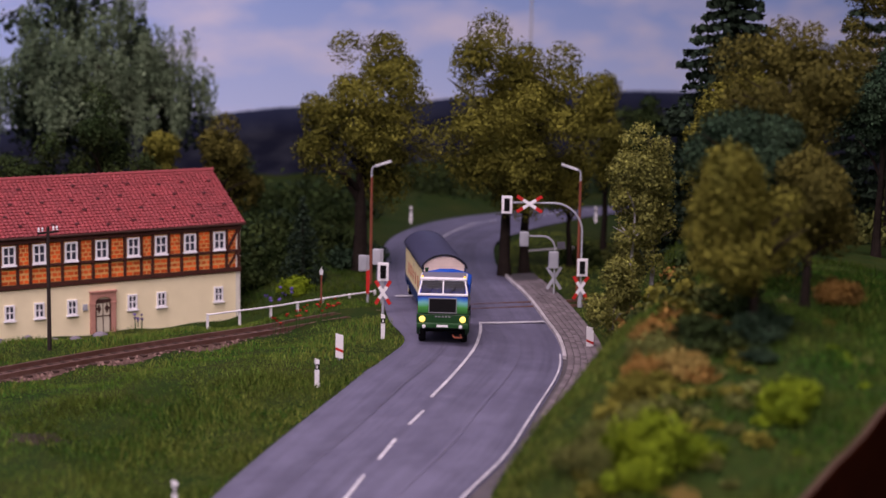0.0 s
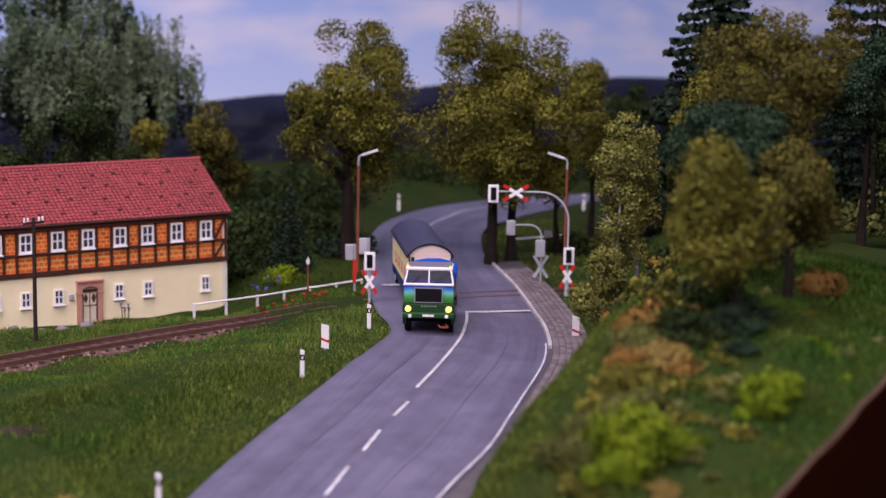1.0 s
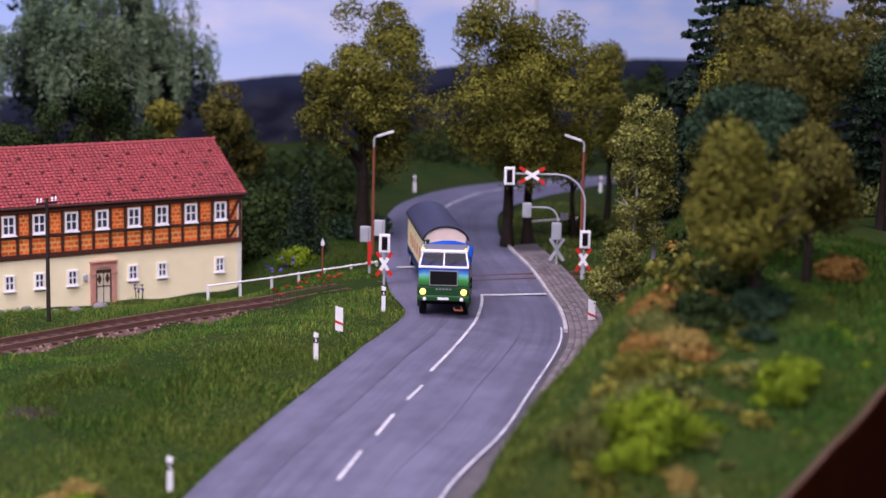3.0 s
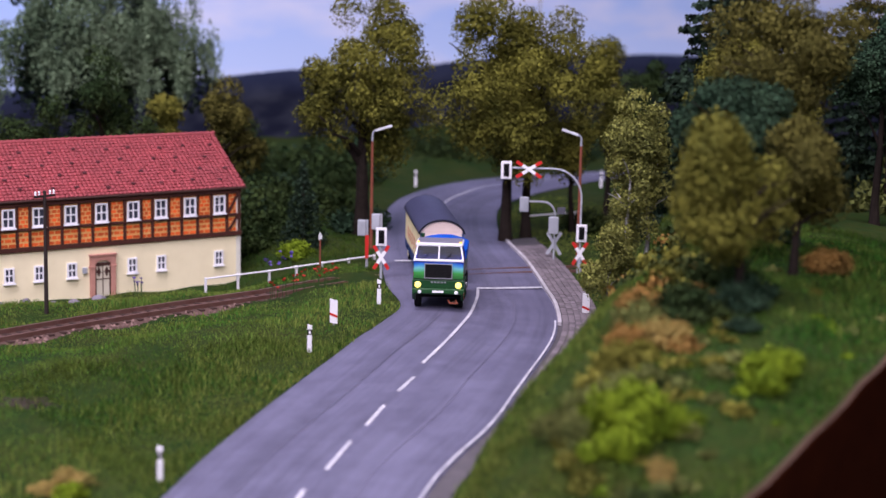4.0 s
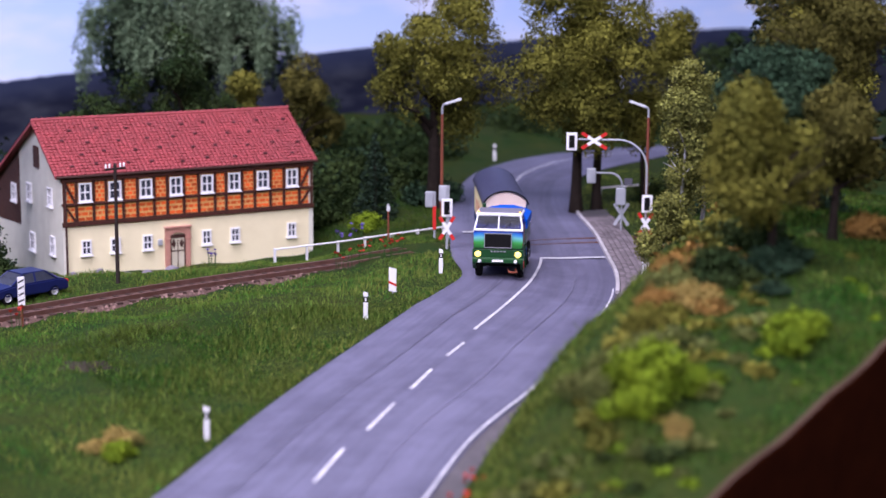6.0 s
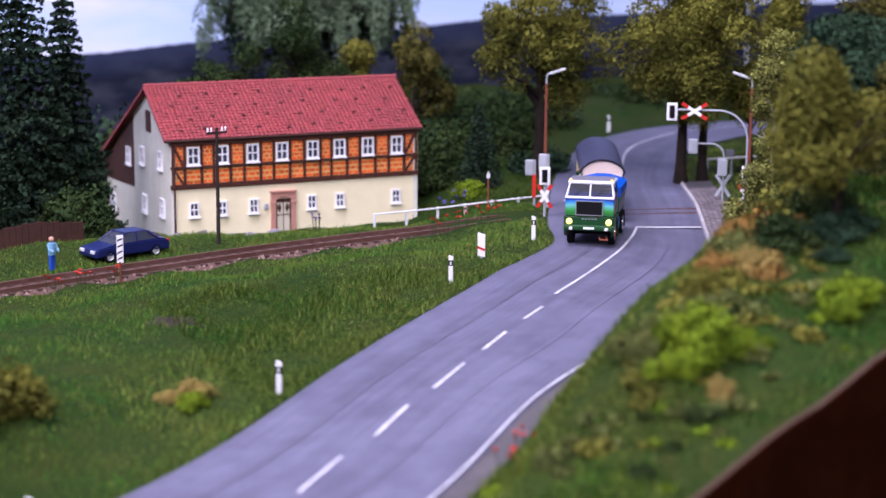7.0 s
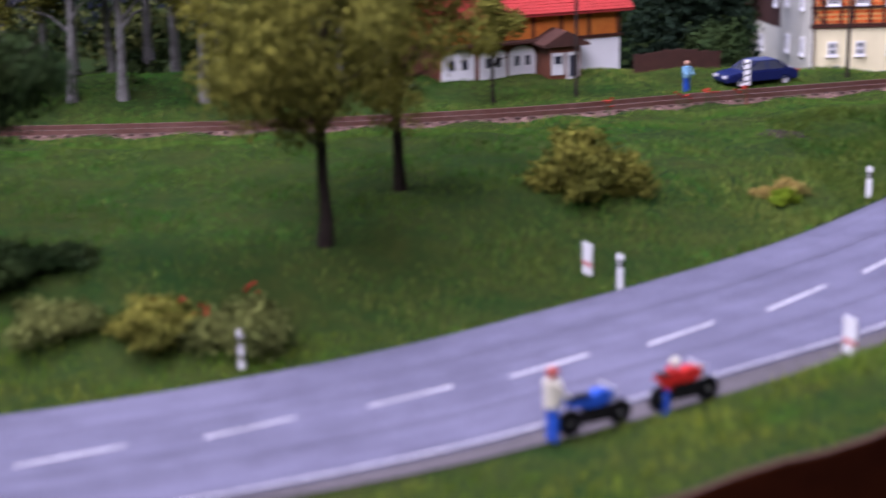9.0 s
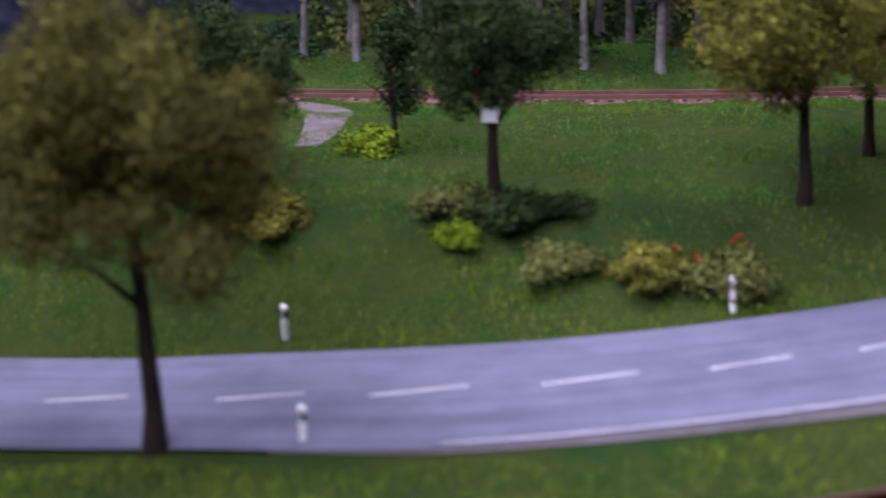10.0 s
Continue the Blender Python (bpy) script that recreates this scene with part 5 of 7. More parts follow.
# cab: painted lower body, white windscreen surround, roof
cab = side_prism(lorry, "cab", M_BAND, [(1.14, 1.52), (1.19, 1.78), (1.16, 2.40), (0.62, 2.50), (0.46, 2.62), (-0.89, 2.62), (-0.89, 1.52)], -1.2, 1.2, "sprayed blue and green lower cab", 0.035)
bm = bmesh.new()
box(bm, -0.94, 0.74, -1.15, 1.15, 3.05, 3.23, 0.07)
box(bm, 0.98, 1.2, -1.205, 1.205, 2.385, 2.5, 0.04)
up = part("upper_cab", bm, M_CABWHITE, lorry, "white upper cab with split windscreen")
for y in (-1, 1):
    def at(x, z, off_=0.0):
        """A point on the inward-leaning side of the cab."""
        return (x, y * (1.2 - 0.13 * (z - 2.5) / 0.6 + off_), z)

    inward = (0, -y * 0.06, 0)
    part("window_pillar", slab(bmesh.new(), [at(1.17, 2.40), at(0.72, 3.1), at(0.585, 3.1), at(0.80, 2.62), at(0.78, 2.5)], inward), M_CABWHITE, up)
    part("window_pillar", slab(bmesh.new(), [at(0.8, 2.49), at(0.79, 2.56), at(0.47, 2.60), at(0.44, 2.53), at(0.6, 2.46)], inward), M_CABWHITE, up)
    part("window_pillar", slab(bmesh.new(), [at(0.49, 2.56), at(0.50, 3.06), at(0.45, 3.06), at(0.43, 2.58)], inward), M_CABWHITE, up)
    part("window_pillar", slab(bmesh.new(), [at(-0.25, 2.82), at(-0.21, 3.08), at(-0.40, 3.08), at(-0.36, 2.82)], inward), M_CABWHITE, up)
    part("window_pillar", slab(bmesh.new(), [at(-0.21, 2.6), at(-0.21, 2.81), at(-0.38, 2.81), at(-0.38, 2.6)], inward), M_BAND, up, "deep blue lower pillar")
    part("window_pillar", slab(bmesh.new(), [at(-0.76, 2.6), at(-0.77, 3.06), at(-0.89, 3.06), at(-0.89, 2.6)], inward), M_BAND, up, "deep blue rear pillar")
    part("rain_gutter", slab(bmesh.new(), [at(0.6, 3.02, 0.02), at(0.6, 3.07, 0.02), at(-0.93, 3.07, 0.02), at(-0.93, 3.02, 0.02)], inward), M_CABWHITE, up)
    part("window_seal", slab(bmesh.new(), [at(0.44, 2.615, 0.006), at(0.44, 2.645, 0.006), at(-0.8, 2.645, 0.006), at(-0.8, 2.615, 0.006)], inward), M_BLACK, up)
    for q in ([at(0.78, 2.55, -0.035), at(0.6, 3.05, -0.035), at(0.5, 3.05, -0.035), at(0.47, 2.58, -0.035)], [at(0.44, 2.6, -0.035), at(0.46, 3.05, -0.035), at(-0.2, 3.05, -0.035), at(-0.22, 2.6, -0.035)], [at(-0.37, 2.6, -0.035), at(-0.4, 3.05, -0.035), at(-0.77, 3.05, -0.035), at(-0.77, 2.6, -0.035)]):
        pane = part("side_window", slab(bmesh.new(), q, (0, -y * 0.015, 0)), M_CABGLASS, up)
        pane.visible_shadow = False
    block(lorry, "marker_lamp", M_AMBER, 0.62, 0.72, y * 1.02 - 0.05, y * 1.02 + 0.05, 3.2, 3.31, 0.03, "lit amber marker lamp")
    block(cab, "side_indicator", M_ORANGE_PAINT, 0.98, 1.07, y * 1.2 - 0.02, y * 1.2 + 0.02, 1.68, 1.86, 0.01)
    bm = bmesh.new()
    box(bm, -0.55, -0.42, y * 0.55 - 0.25, y * 0.55 + 0.25, 2.5, 3.0, 0.04)
    box(bm, -0.5, -0.02, y * 0.55 - 0.25, y * 0.55 + 0.25, 2.6, 2.68, 0.03)
    part("cab_seat", bm, M_SEAT, lorry, "brown cab seat")
for y0, y1 in ((-1.06, -0.03), (0.03, 1.06)):
    pane = part("windscreen", slab(bmesh.new(), [(1.1, y0, 2.49), (1.1, y1, 2.49), (0.72, y1 * 0.97, 3.07), (0.72, y0 * 0.97, 3.07)], (-0.02, 0, -0.01)), M_CABGLASS, up)
    pane.visible_shadow = False
    bm = bmesh.new()
    pipe(bm, [(1.13, y0 + 0.25, 2.5), (1.02, y0 + 0.5, 2.68), (0.95, y0 + 0.55, 2.8)], 0.018, 5)
    part("wiper", bm, M_BLACK, up)
bm = bmesh.new()
pipe(bm, [(1.14, 0, 2.46), (0.71, 0, 3.09)], 0.035, 6)
part("window_pillar", bm, M_CABWHITE, up)
block(up, "back_panel", M_CHASSIS, -0.88, -0.85, -1.1, 1.1, 2.6, 3.06)
bm = bmesh.new()
pipe(bm, [(0.62 + 0.04 * math.sin(a), 0.55 + 0.22 * math.cos(a), 2.75 + 0.18 * math.sin(a)) for a in np.linspace(0, math.tau, 17)], 0.02, 5)
part("steering_wheel", bm, M_BLACK, lorry)
block(lorry, "cab_roof", M_CABROOF, -0.88, 0.66, -1.07, 1.07, 3.2, 3.275, 0.035, "grey-violet roof panel")
# front: grille, headlights, bumper
grille = block(lorry, "grille", M_BLACK, 1.15, 1.235, -0.66, 0.66, 1.6, 2.28, 0.02, "black grille in a pale frame")
for z in np.linspace(1.68, 2.2, 8):
    block(grille, "grille_bar", M_CHASSIS, 1.225, 1.25, -0.6, 0.6, z - 0.016, z + 0.016)
for b in ((-0.68, 0.68, 2.26, 2.3), (-0.68, 0.68, 1.57, 1.61), (-0.68, -0.64, 1.61, 2.26), (0.64, 0.68, 1.61, 2.26)):
    block(grille, "grille_frame", M_SILVER, 1.17, 1.255, *b)
bumper = side_prism(lorry, "bumper", M_GREEN, [(1.0, 1.1), (1.2, 1.1), (1.32, 1.02), (1.33, 0.86), (1.2, 0.8), (1.0, 0.84)], -1.24, 1.24, "green front bumper", 0.02)
block(lorry, "front_apron", M_GREEN, 0.95, 1.2, -1.235, 1.235, 1.08, 1.5, 0.03, "green lamp panel under the cab")
for k in range(5):
    block(bumper, "maker_bar", M_SILVER, 1.195, 1.22, -0.36 + 0.16 * k, -0.26 + 0.16 * k, 1.36, 1.43)
block(bumper, "number_plate", M_WHITE, 1.325, 1.345, -0.27, 0.27, 0.9, 1.01)
for y in (-0.98, 0.98):
    bm = bmesh.new()
    lathe(bm, [(0.15, 0.0), (0.15, 0.06), (0.12, 0.09), (0.05, 0.11)], 18, Matrix.Translation((1.18, y, 1.26)) @ Matrix.Rotation(radians(90), 4, "Y"))
    part("headlight", bm, M_HEADLIGHT, lorry, "lit yellow headlight")
    bm = bmesh.new()
    lathe(bm, [(0.09, 0.0), (0.09, 0.08), (0.07, 0.11), (0.02, 0.12)], 14, Matrix.Translation((1.32, y * 0.9, 0.93)) @ Matrix.Rotation(radians(90), 4, "Y"))
    part("fog_lamp", bm, M_PORCELAIN, lorry)
# wings, steps, wheels
for y in (-1, 1):
    y0, y1 = sorted((y * 0.78, y * 1.25))
    side_prism(lorry, "wing", M_GREEN, [(1.18, 1.08), (1.18, 1.5), (-0.52, 1.47), (-0.62, 1.42), (-0.9, 0.92), (-0.82, 0.88), (-0.5, 1.33), (-0.42, 1.37), (0.2, 1.39), (0.28, 1.35), (0.48, 1.06), (0.92, 1.0)], y0, y1, "green front wing", 0.0)
    block(lorry, "wing_edge", M_GREEN, -0.58, 0.3, y * 1.25 - 0.035, y * 1.25 + 0.035, 1.38, 1.46, 0.02)
    side_prism(lorry, "mudflap", M_GREEN, [(-0.86, 0.95), (-0.93, 0.95), (-0.97, 0.28), (-0.91, 0.27)], y0, y1)
    side_prism(lorry, "step", M_GREEN, [(1.3, 0.9), (1.12, 0.9), (0.9, 0.58), (0.58, 0.52), (0.6, 0.45), (0.96, 0.48), (1.28, 0.78)], *sorted((y * 1.1, y * 1.24)), "green step under the bumper")
    # painted patch on the door
    bm = bmesh.new()
    pts = [(0.62, 1.12), (0.3, 1.1), (-0.2, 1.13), (-0.32, 1.22), (-0.2, 1.42), (-0.26, 1.6), (-0.1, 1.72), (-0.06, 1.88), (0.02, 1.92), (0.1, 1.87), (0.2, 1.92), (0.3, 1.86), (0.3, 1.6), (0.42, 1.36), (0.7, 1.2)]
    a = [bm.verts.new((px_ + 0.02, y * 1.204, 0.65 + pz_)) for px_, pz_ in pts]
    f_ = bm.faces.new(a)
    ext = bmesh.ops.extrude_face_region(bm, geom=[f_])
    bmesh.ops.translate(bm, vec=(0, -y * 0.02, 0), verts=[v for v in ext["geom"] if isinstance(v, bmesh.types.BMVert)])
    bmesh.ops.recalc_face_normals(bm, faces=bm.faces)
    part("painted_shape", bm, M_ORANGE_PAINT, cab, "plain orange-brown painted patch")
    block(cab, "door_plate", M_SILVER, -0.67, -0.47, y * 1.2 - 0.02, y * 1.2 + 0.02, 1.66, 1.92, 0.01)
    block(cab, "door_seam", M_CHASSIS, -0.305, -0.293, y * 1.2 - 0.004, y * 1.2 + 0.004, 1.56, 2.6)
    block(cab, "door_handle", M_BLACK, -0.27, -0.15, y * 1.2 - 0.02, y * 1.2 + 0.02, 2.2, 2.24, 0.01)
    wheel(lorry, 0.0, y * 1.02, 0.55, 0.57, 0.32, y, M_CHROME, M_RED, 0.22)
    wheel(lorry, -3.45, y * 0.98, 0.55, 0.57, 0.46, y, M_CHROME, M_SILVER, 0.15)
    fender(lorry, M_CHASSIS, -3.45, 0.55, 0.65, y0, y1, 0.35, math.pi - 0.1)
    side_prism(lorry, "mudflap", M_CHASSIS, [(-4.06, 0.75), (-4.12, 0.75), (-4.16, 0.27), (-4.1, 0.27)], y0, y1)
    tank = block(lorry, "fuel_tank", M_BLUE, -2.22, -0.99, *sorted((y * 0.62, y * 1.18)), 0.55, 1.08, 0.03, "blue fuel tank")
    block(tank, "tank_strap", M_BLUE, -1.95, -1.9, *sorted((y * 0.8, y * 1.195)), 0.54, 1.09, 0.0)
    block(lorry, "valve_block", M_RUST, -2.62, -2.35, *sorted((y * 0.85, y * 1.05)), 0.72, 0.88, 0.02)
    block(lorry, "tail_lamp", M_TAIL, -4.6, -4.54, *sorted((y * 0.98, y * 1.1)), 0.78, 0.9, 0.02, "lit red tail lamp")
    block(lorry, "lamp_bracket", M_NAVY, -4.54, -4.2, *sorted((y * 0.92, y * 1.12)), 0.76, 0.98, 0.02)
    block(lorry, "chassis_rail", M_CHASSIS, -4.5, 1.0, *sorted((y * 0.4, y * 0.52)), 0.75, 1.2)
    bm = bmesh.new()
    pipe(bm, [(-0.95, y * 0.7, 1.45), (-1.1, y * 0.75, 1.6), (-1.22, y * 0.7, 1.5)], 0.03, 5)
    part("air_hose", bm, M_BLACK, lorry)
block(lorry, "subframe", M_NAVY, -4.4, -0.9, -0.75, 0.75, 1.15, 1.37)
block(lorry, "rear_beam", M_NAVY, -4.6, -4.45, -1.1, 1.1, 0.78, 0.98, 0.02)
block(lorry, "tow_coupling", M_CHASSIS, -4.85, -4.5, -0.12, 0.12, 0.72, 0.88, 0.03)
bm = bmesh.new()
tube(bm, (-4.5, 0.3, 1.62), (-4.95, 0.3, 1.62), 0.08, 0.07, 10)
part("cable_plug", bm, M_CHASSIS, lorry)
bm = bmesh.new()
pipe(bm, [(0.9, 0.85, 0.48), (1.4, 0.95, 0.42), (1.42, 0.6, 0.42), (0.95, 0.5, 0.46)], 0.05, 6)
part("front_tow_bar", bm, M_RUST, lorry)
block(lorry, "axle", M_CHASSIS, -0.08, 0.08, -0.9, 0.9, 0.47, 0.63)
block(lorry, "axle", M_CHASSIS, -3.55, -3.35, -0.8, 0.8, 0.45, 0.65)
block(lorry, "engine", M_CHASSIS, -0.8, 0.9, -0.6, 0.6, 0.85, 1.52)
bm = bmesh.new()
tube(bm, (-1.03, -0.9, 1.3), (-1.03, -0.9, 3.3), 0.07)
tube(bm, (-1.03, -0.9, 3.28), (-1.03, -0.9, 3.42), 0.08, 0.1)
box(bm, -1.1, -0.92, -1.0, -0.8, 3.38, 3.46, 0.03)
part("air_intake", bm, M_GREEN, lorry, "green upright air intake")
# load box and tarpaulin
load = block(lorry, "load_box", M_GREEN, -4.55, -1.29, -1.2, 1.2, 1.36, 2.3, 0.015, "dark green load box")
for y in (-1, 1):
    for k in range(7):
        bm = bmesh.new()
        box(bm, -4.4, -1.46, *sorted((y * 1.195, y * 1.23)), 1.45 + k * 0.062, 1.45 + k * 0.062 + 0.05, 0.012)
        part("silver_rib", bm, M_SILVER, load)
bm = bmesh.new()
sec = [(1.255, 2.18), (1.255, 2.63), (0.95, 2.78), (0.32, 2.92), (-0.32, 2.92), (-0.95, 2.78), (-1.255, 2.63), (-1.255, 2.18)]
rows = []
for x, k_ in ((-4.62, 0.985), (-4.59, 1.0), (-3.6, 1.0), (-2.4, 1.0), (-1.31, 1.0), (-1.28, 0.985)):
    rows.append([bm.verts.new((x, y * k_, (z if z < 2.2 else z * (0.5 + 0.5 * k_)) + 0.006 * math.sin(7 * x + 5 * y))) for y, z in sec])
for p, q in zip(rows, rows[1:]):
    for k in range(len(sec) - 1):
        bm.faces.new((p[k], p[k + 1], q[k + 1], q[k]))
bm.faces.new(rows[0][::-1])
bm.faces.new(rows[-1])
bmesh.ops.recalc_face_normals(bm, faces=bm.faces)
tarp = part("tarpaulin", bm, M_TARP, lorry, "bright blue tarpaulin with folded top")
for y in (-1, 1):
    for k in range(7):
        bm = bmesh.new()
        lathe(bm, [(0.025, 0), (0.025, 0.012), (0.01, 0.016)], 8, Matrix.Translation((-1.45 - k * 0.5, y * 1.253, 2.25)) @ Matrix.Rotation(radians(-90 * y), 4, "X"))
        part("eyelet", bm, M_CHROME, tarp)

wagon = new("show_wagon")
wagon.empty_display_size = 0.005
wagon.matrix_basis = pose(43.82 * S, 66.1 * S, (float(road_z(43.82)) + 0.05) * S, 0, -0.4, 242.5) @ Matrix.Scale(0.94 * RIG, 4)
tagged(wagon, "long cream boarded show wagon with slate-blue arched roof", "wagon")
WX0, WX1, WZ0, WZ1, WW = -8.95, 0.9, 1.0, 2.86, 1.2
body = block(wagon, "body", M_CREAM, WX0 + 0.04, WX1 - 0.04, -WW + 0.05, WW - 0.05, WZ0, WZ1, 0, "cream boarded wagon body")
n_b = 22
for y in (-1, 1):
    for k in range(n_b):
        z0 = WZ0 + 0.06 + k * (WZ1 - WZ0 - 0.06) / n_b
        bm = bmesh.new()
        prism(bm, [(0, 0), (0.05, 0), (0.041, (WZ1 - WZ0 - 0.06) / n_b - 0.004), (0, (WZ1 - WZ0 - 0.06) / n_b - 0.004)], WX0 + 0.1, WX1 - 0.1, m=Matrix(((0, 1, 0, 0), (y, 0, 0, y * (WW - 0.05)), (0, 0, 1, z0), (0, 0, 0, 1))))
        part("board", bm, M_CREAM, body)


def arch_z(y):
    return WZ1 + 0.78 * (1 - (y / (WW + 0.08)) ** 2) ** 0.62 if abs(y) < WW + 0.08 else WZ1


for xs, sgn in ((WX1, 1), (WX0, -1)):
    k = 0
    z0 = WZ0 + 0.06
    while z0 < WZ1 + 0.72:
        z1 = min(z0 + 0.108, WZ1 + 0.74)
        half = WW - 0.06 if z1 < WZ1 else max(0.1, max(y for y in np.linspace(0, WW - 0.06, 60) if arch_z(y) >= z1 - 0.03))
        bm = bmesh.new()
        xa = xs - sgn * 0.04
        box(bm, *sorted((xa, xa + sgn * 0.04)), -half, half, z0, z1 - 0.005)
        part("board", bm, M_PINKCREAM, body)
        z0 = z1
        k += 1
# end panels behind the arch
for xs, sgn in ((WX1 - 0.06, -1), (WX0 + 0.06, 1)):
    bm = bmesh.new()
    ys = np.linspace(-WW + 0.06, WW - 0.06, 19)
    outline = [(float(y), WZ1 - 0.05) for y in ys] + [(float(y), arch_z(float(y)) - 0.06) for y in ys[::-1]]
    a = [bm.verts.new((xs, y, z)) for y, z in outline]
    b = [bm.verts.new((xs + sgn * 0.06, y, z)) for y, z in outline]
    for k in range(len(a)):
        bm.faces.new((a[k], a[(k + 1) % len(a)], b[(k + 1) % len(a)], b[k]))
    bm.faces.new(a)
    bm.faces.new(b[::-1])
    bmesh.ops.recalc_face_normals(bm, faces=bm.faces)
    part("end_panel", bm, M_PINKCREAM, body)
bm = bmesh.new()
ys = [(WW + 0.08) * math.sin(a) for a in np.linspace(-math.pi / 2, math.pi / 2, 25)]
rows = []
for x in np.linspace(WX0 - 0.1, WX1 + 0.1, 9):
    rows.append([bm.verts.new((float(x), y, arch_z(y * 0.9999) + 0.02)) for y in ys] + [bm.verts.new((float(x), y * 0.97, arch_z(y * 0.9999) - 0.05)) for y in ys[::-1]])
n_ = len(rows[0])
for p, q in zip(rows, rows[1:]):
    for k in range(n_):
        bm.faces.new((p[k], p[(k + 1) % n_], q[(k + 1) % n_], q[k]))
bm.faces.new(rows[0][::-1])
bm.faces.new(rows[-1])
bmesh.ops.recalc_face_normals(bm, faces=bm.faces)
wagon_roof = part("roof", bm, M_WAGONROOF, wagon, "slate-blue arched roof")
for y in (-1, 1):
    bm = bmesh.new()
    pipe(bm, [(WX0 - 0.1, y * (WW + 0.085), WZ1 + 0.0), (WX1 + 0.1, y * (WW + 0.085), WZ1 + 0.0)], 0.03, 6)
    part("roof_edge", bm, M_BLACK, wagon_roof)
for x in (WX0 - 0.105, WX1 + 0.105):
    bm = bmesh.new()
    pipe(bm, [(x, y, arch_z(y * 0.9999) + 0.0) for y in ys], 0.03, 6)
    part("roof_edge", bm, M_BLACK, wagon_roof)
for x in (WX0, WX1 - 0.09):
    for y in (-WW, WW - 0.09):
        block(wagon, "corner_post", M_NAVY, x, x + 0.09, y, y + 0.09, WZ0 - 0.02, WZ1, 0.01)
for y in (-1, 1):
    block(wagon, "sill_rail", M_NAVY, WX0, WX1, *sorted((y * 1.1, y * 1.22)), WZ0 - 0.14, WZ0 + 0.05, 0.015, "navy blue sill rail")
    side_prism(wagon, "skirt", M_NAVY, [(-1.65, 0.88), (-2.15, 0.45), (-5.9, 0.45), (-6.35, 0.88)], *sorted((y * 1.05, y * 1.18)), "navy blue hanging skirt")
    side_prism(wagon, "rear_skirt", M_NAVY, [(-7.95, 0.88), (-7.95, 0.55), (-9.0, 0.55), (-9.0, 0.88)], *sorted((y * 1.05, y * 1.2)))
    for x in (0.0, -7.29):
        wheel(wagon, x, y * 1.02, 0.42, 0.42, 0.26, y, M_CREAMRIM, M_CREAMRIM, 0.1)
        fender(wagon, M_NAVY, x, 0.42, 0.47, *sorted((y * 0.85, y * 1.2)), 0.1, math.pi - 0.1)
    # plain painted blocks in place of the showman's name
    for k, x in enumerate((-1.55, -2.95, -4.3, -5.55, -6.75)):
        block(body, "painted_bar", M_CHASSIS, x - 0.18, x + 0.14, *sorted((y * 1.19, y * 1.203)), 1.36, 2.0)
        block(body, "painted_bar", M_RED, x - 0.15, x + 0.18, *sorted((y * 1.19, y * 1.21)), 1.40, 2.06, 0.0, "plain red painted bar")
    for k in range(4):
        block(body, "faded_writing_bar", material("faded_grey_paint", (0.5, 0.45, 0.33), (0.6, 0.53, 0.36), 9, 0.7), -4.35 + 0.06 * k, -3.55 - 0.1 * k, *sorted((y * 1.19, y * 1.2035)), 2.2 + 0.1 * k, 2.25 + 0.1 * k)
block(wagon, "underframe", M_CHASSIS, -8.6, 0.6, -0.7, 0.7, 0.6, 0.88)
for x in (0.0, -7.29):
    block(wagon, "axle", M_CHASSIS, x - 0.09, x + 0.09, -0.9, 0.9, 0.34, 0.5)
    block(wagon, "leaf_spring", M_CHASSIS, x - 0.5, x + 0.5, -0.75, 0.75, 0.5, 0.6, 0.02)
bm = bmesh.new()
for y in (-0.5, 0.5):
    pipe(bm, [(-0.1, y, 0.62), (0.9, y * 0.8, 0.68), (2.75, 0.0, 0.7)], 0.055, 8)
box(bm, 0.85, 0.97, -0.45, 0.42, 0.63, 0.73)
part("drawbar", bm, M_BLUE, wagon, "blue A-shaped drawbar")
bm = bmesh.new()
pipe(bm, [(0.75, 0.3, 0.9), (1.3, 0.2, 1.2), (2.0, 0.2, 1.15), (2.75, 0.28, 1.5)], 0.022, 6)
part("brake_hose", bm, M_CHASSIS, wagon)

# ---------------------------------------------------------------- figurines and motorcycles by the road
def figurine(x, y, rz, top_mat, leg_mat, head_mat, label, z=None, bend=0.0, h=1.75):
    """A plain little doll: legs, trunk, arms and head in one mesh."""
    bm = bmesh.new()
    k = h / 1.75
    for s_ in (-0.1, 0.1):
        tube(bm, (0, s_ * k, 0), (0, s_ * 0.9 * k, 0.85 * k), 0.085 * k, 0.1 * k, 8, mi=1)
    tube(bm, (0, 0, 0.8 * k), (bend * 0.5, 0, 1.42 * k), 0.19 * k, 0.21 * k, 10, mi=0)
    for s_ in (-0.24, 0.24):
        pipe(bm, [(bend * 0.5, s_ * k, 1.38 * k), (bend * 0.5 + 0.1, s_ * 1.15 * k, 1.1 * k), (bend * 0.5 + 0.35 * k, s_ * 0.7 * k, 1.0 * k)], 0.06 * k, 6, mi=0)
    bmesh.ops.create_icosphere(bm, subdivisions=2, radius=0.15 * k, matrix=Matrix.Translation((bend * 0.6, 0, 1.6 * k)))
    for f in bm.faces:
        if f.calc_center_median().z > 1.46 * k:
            f.material_index = 2
    ob = finish("figurine", bm, [top_mat, leg_mat, head_mat])
    ob.matrix_basis = pose(x * S, y * S, (gz(x, y) if z is None else z) * S, 0, 0, rz)
    return tagged(ob, label, "figurine")


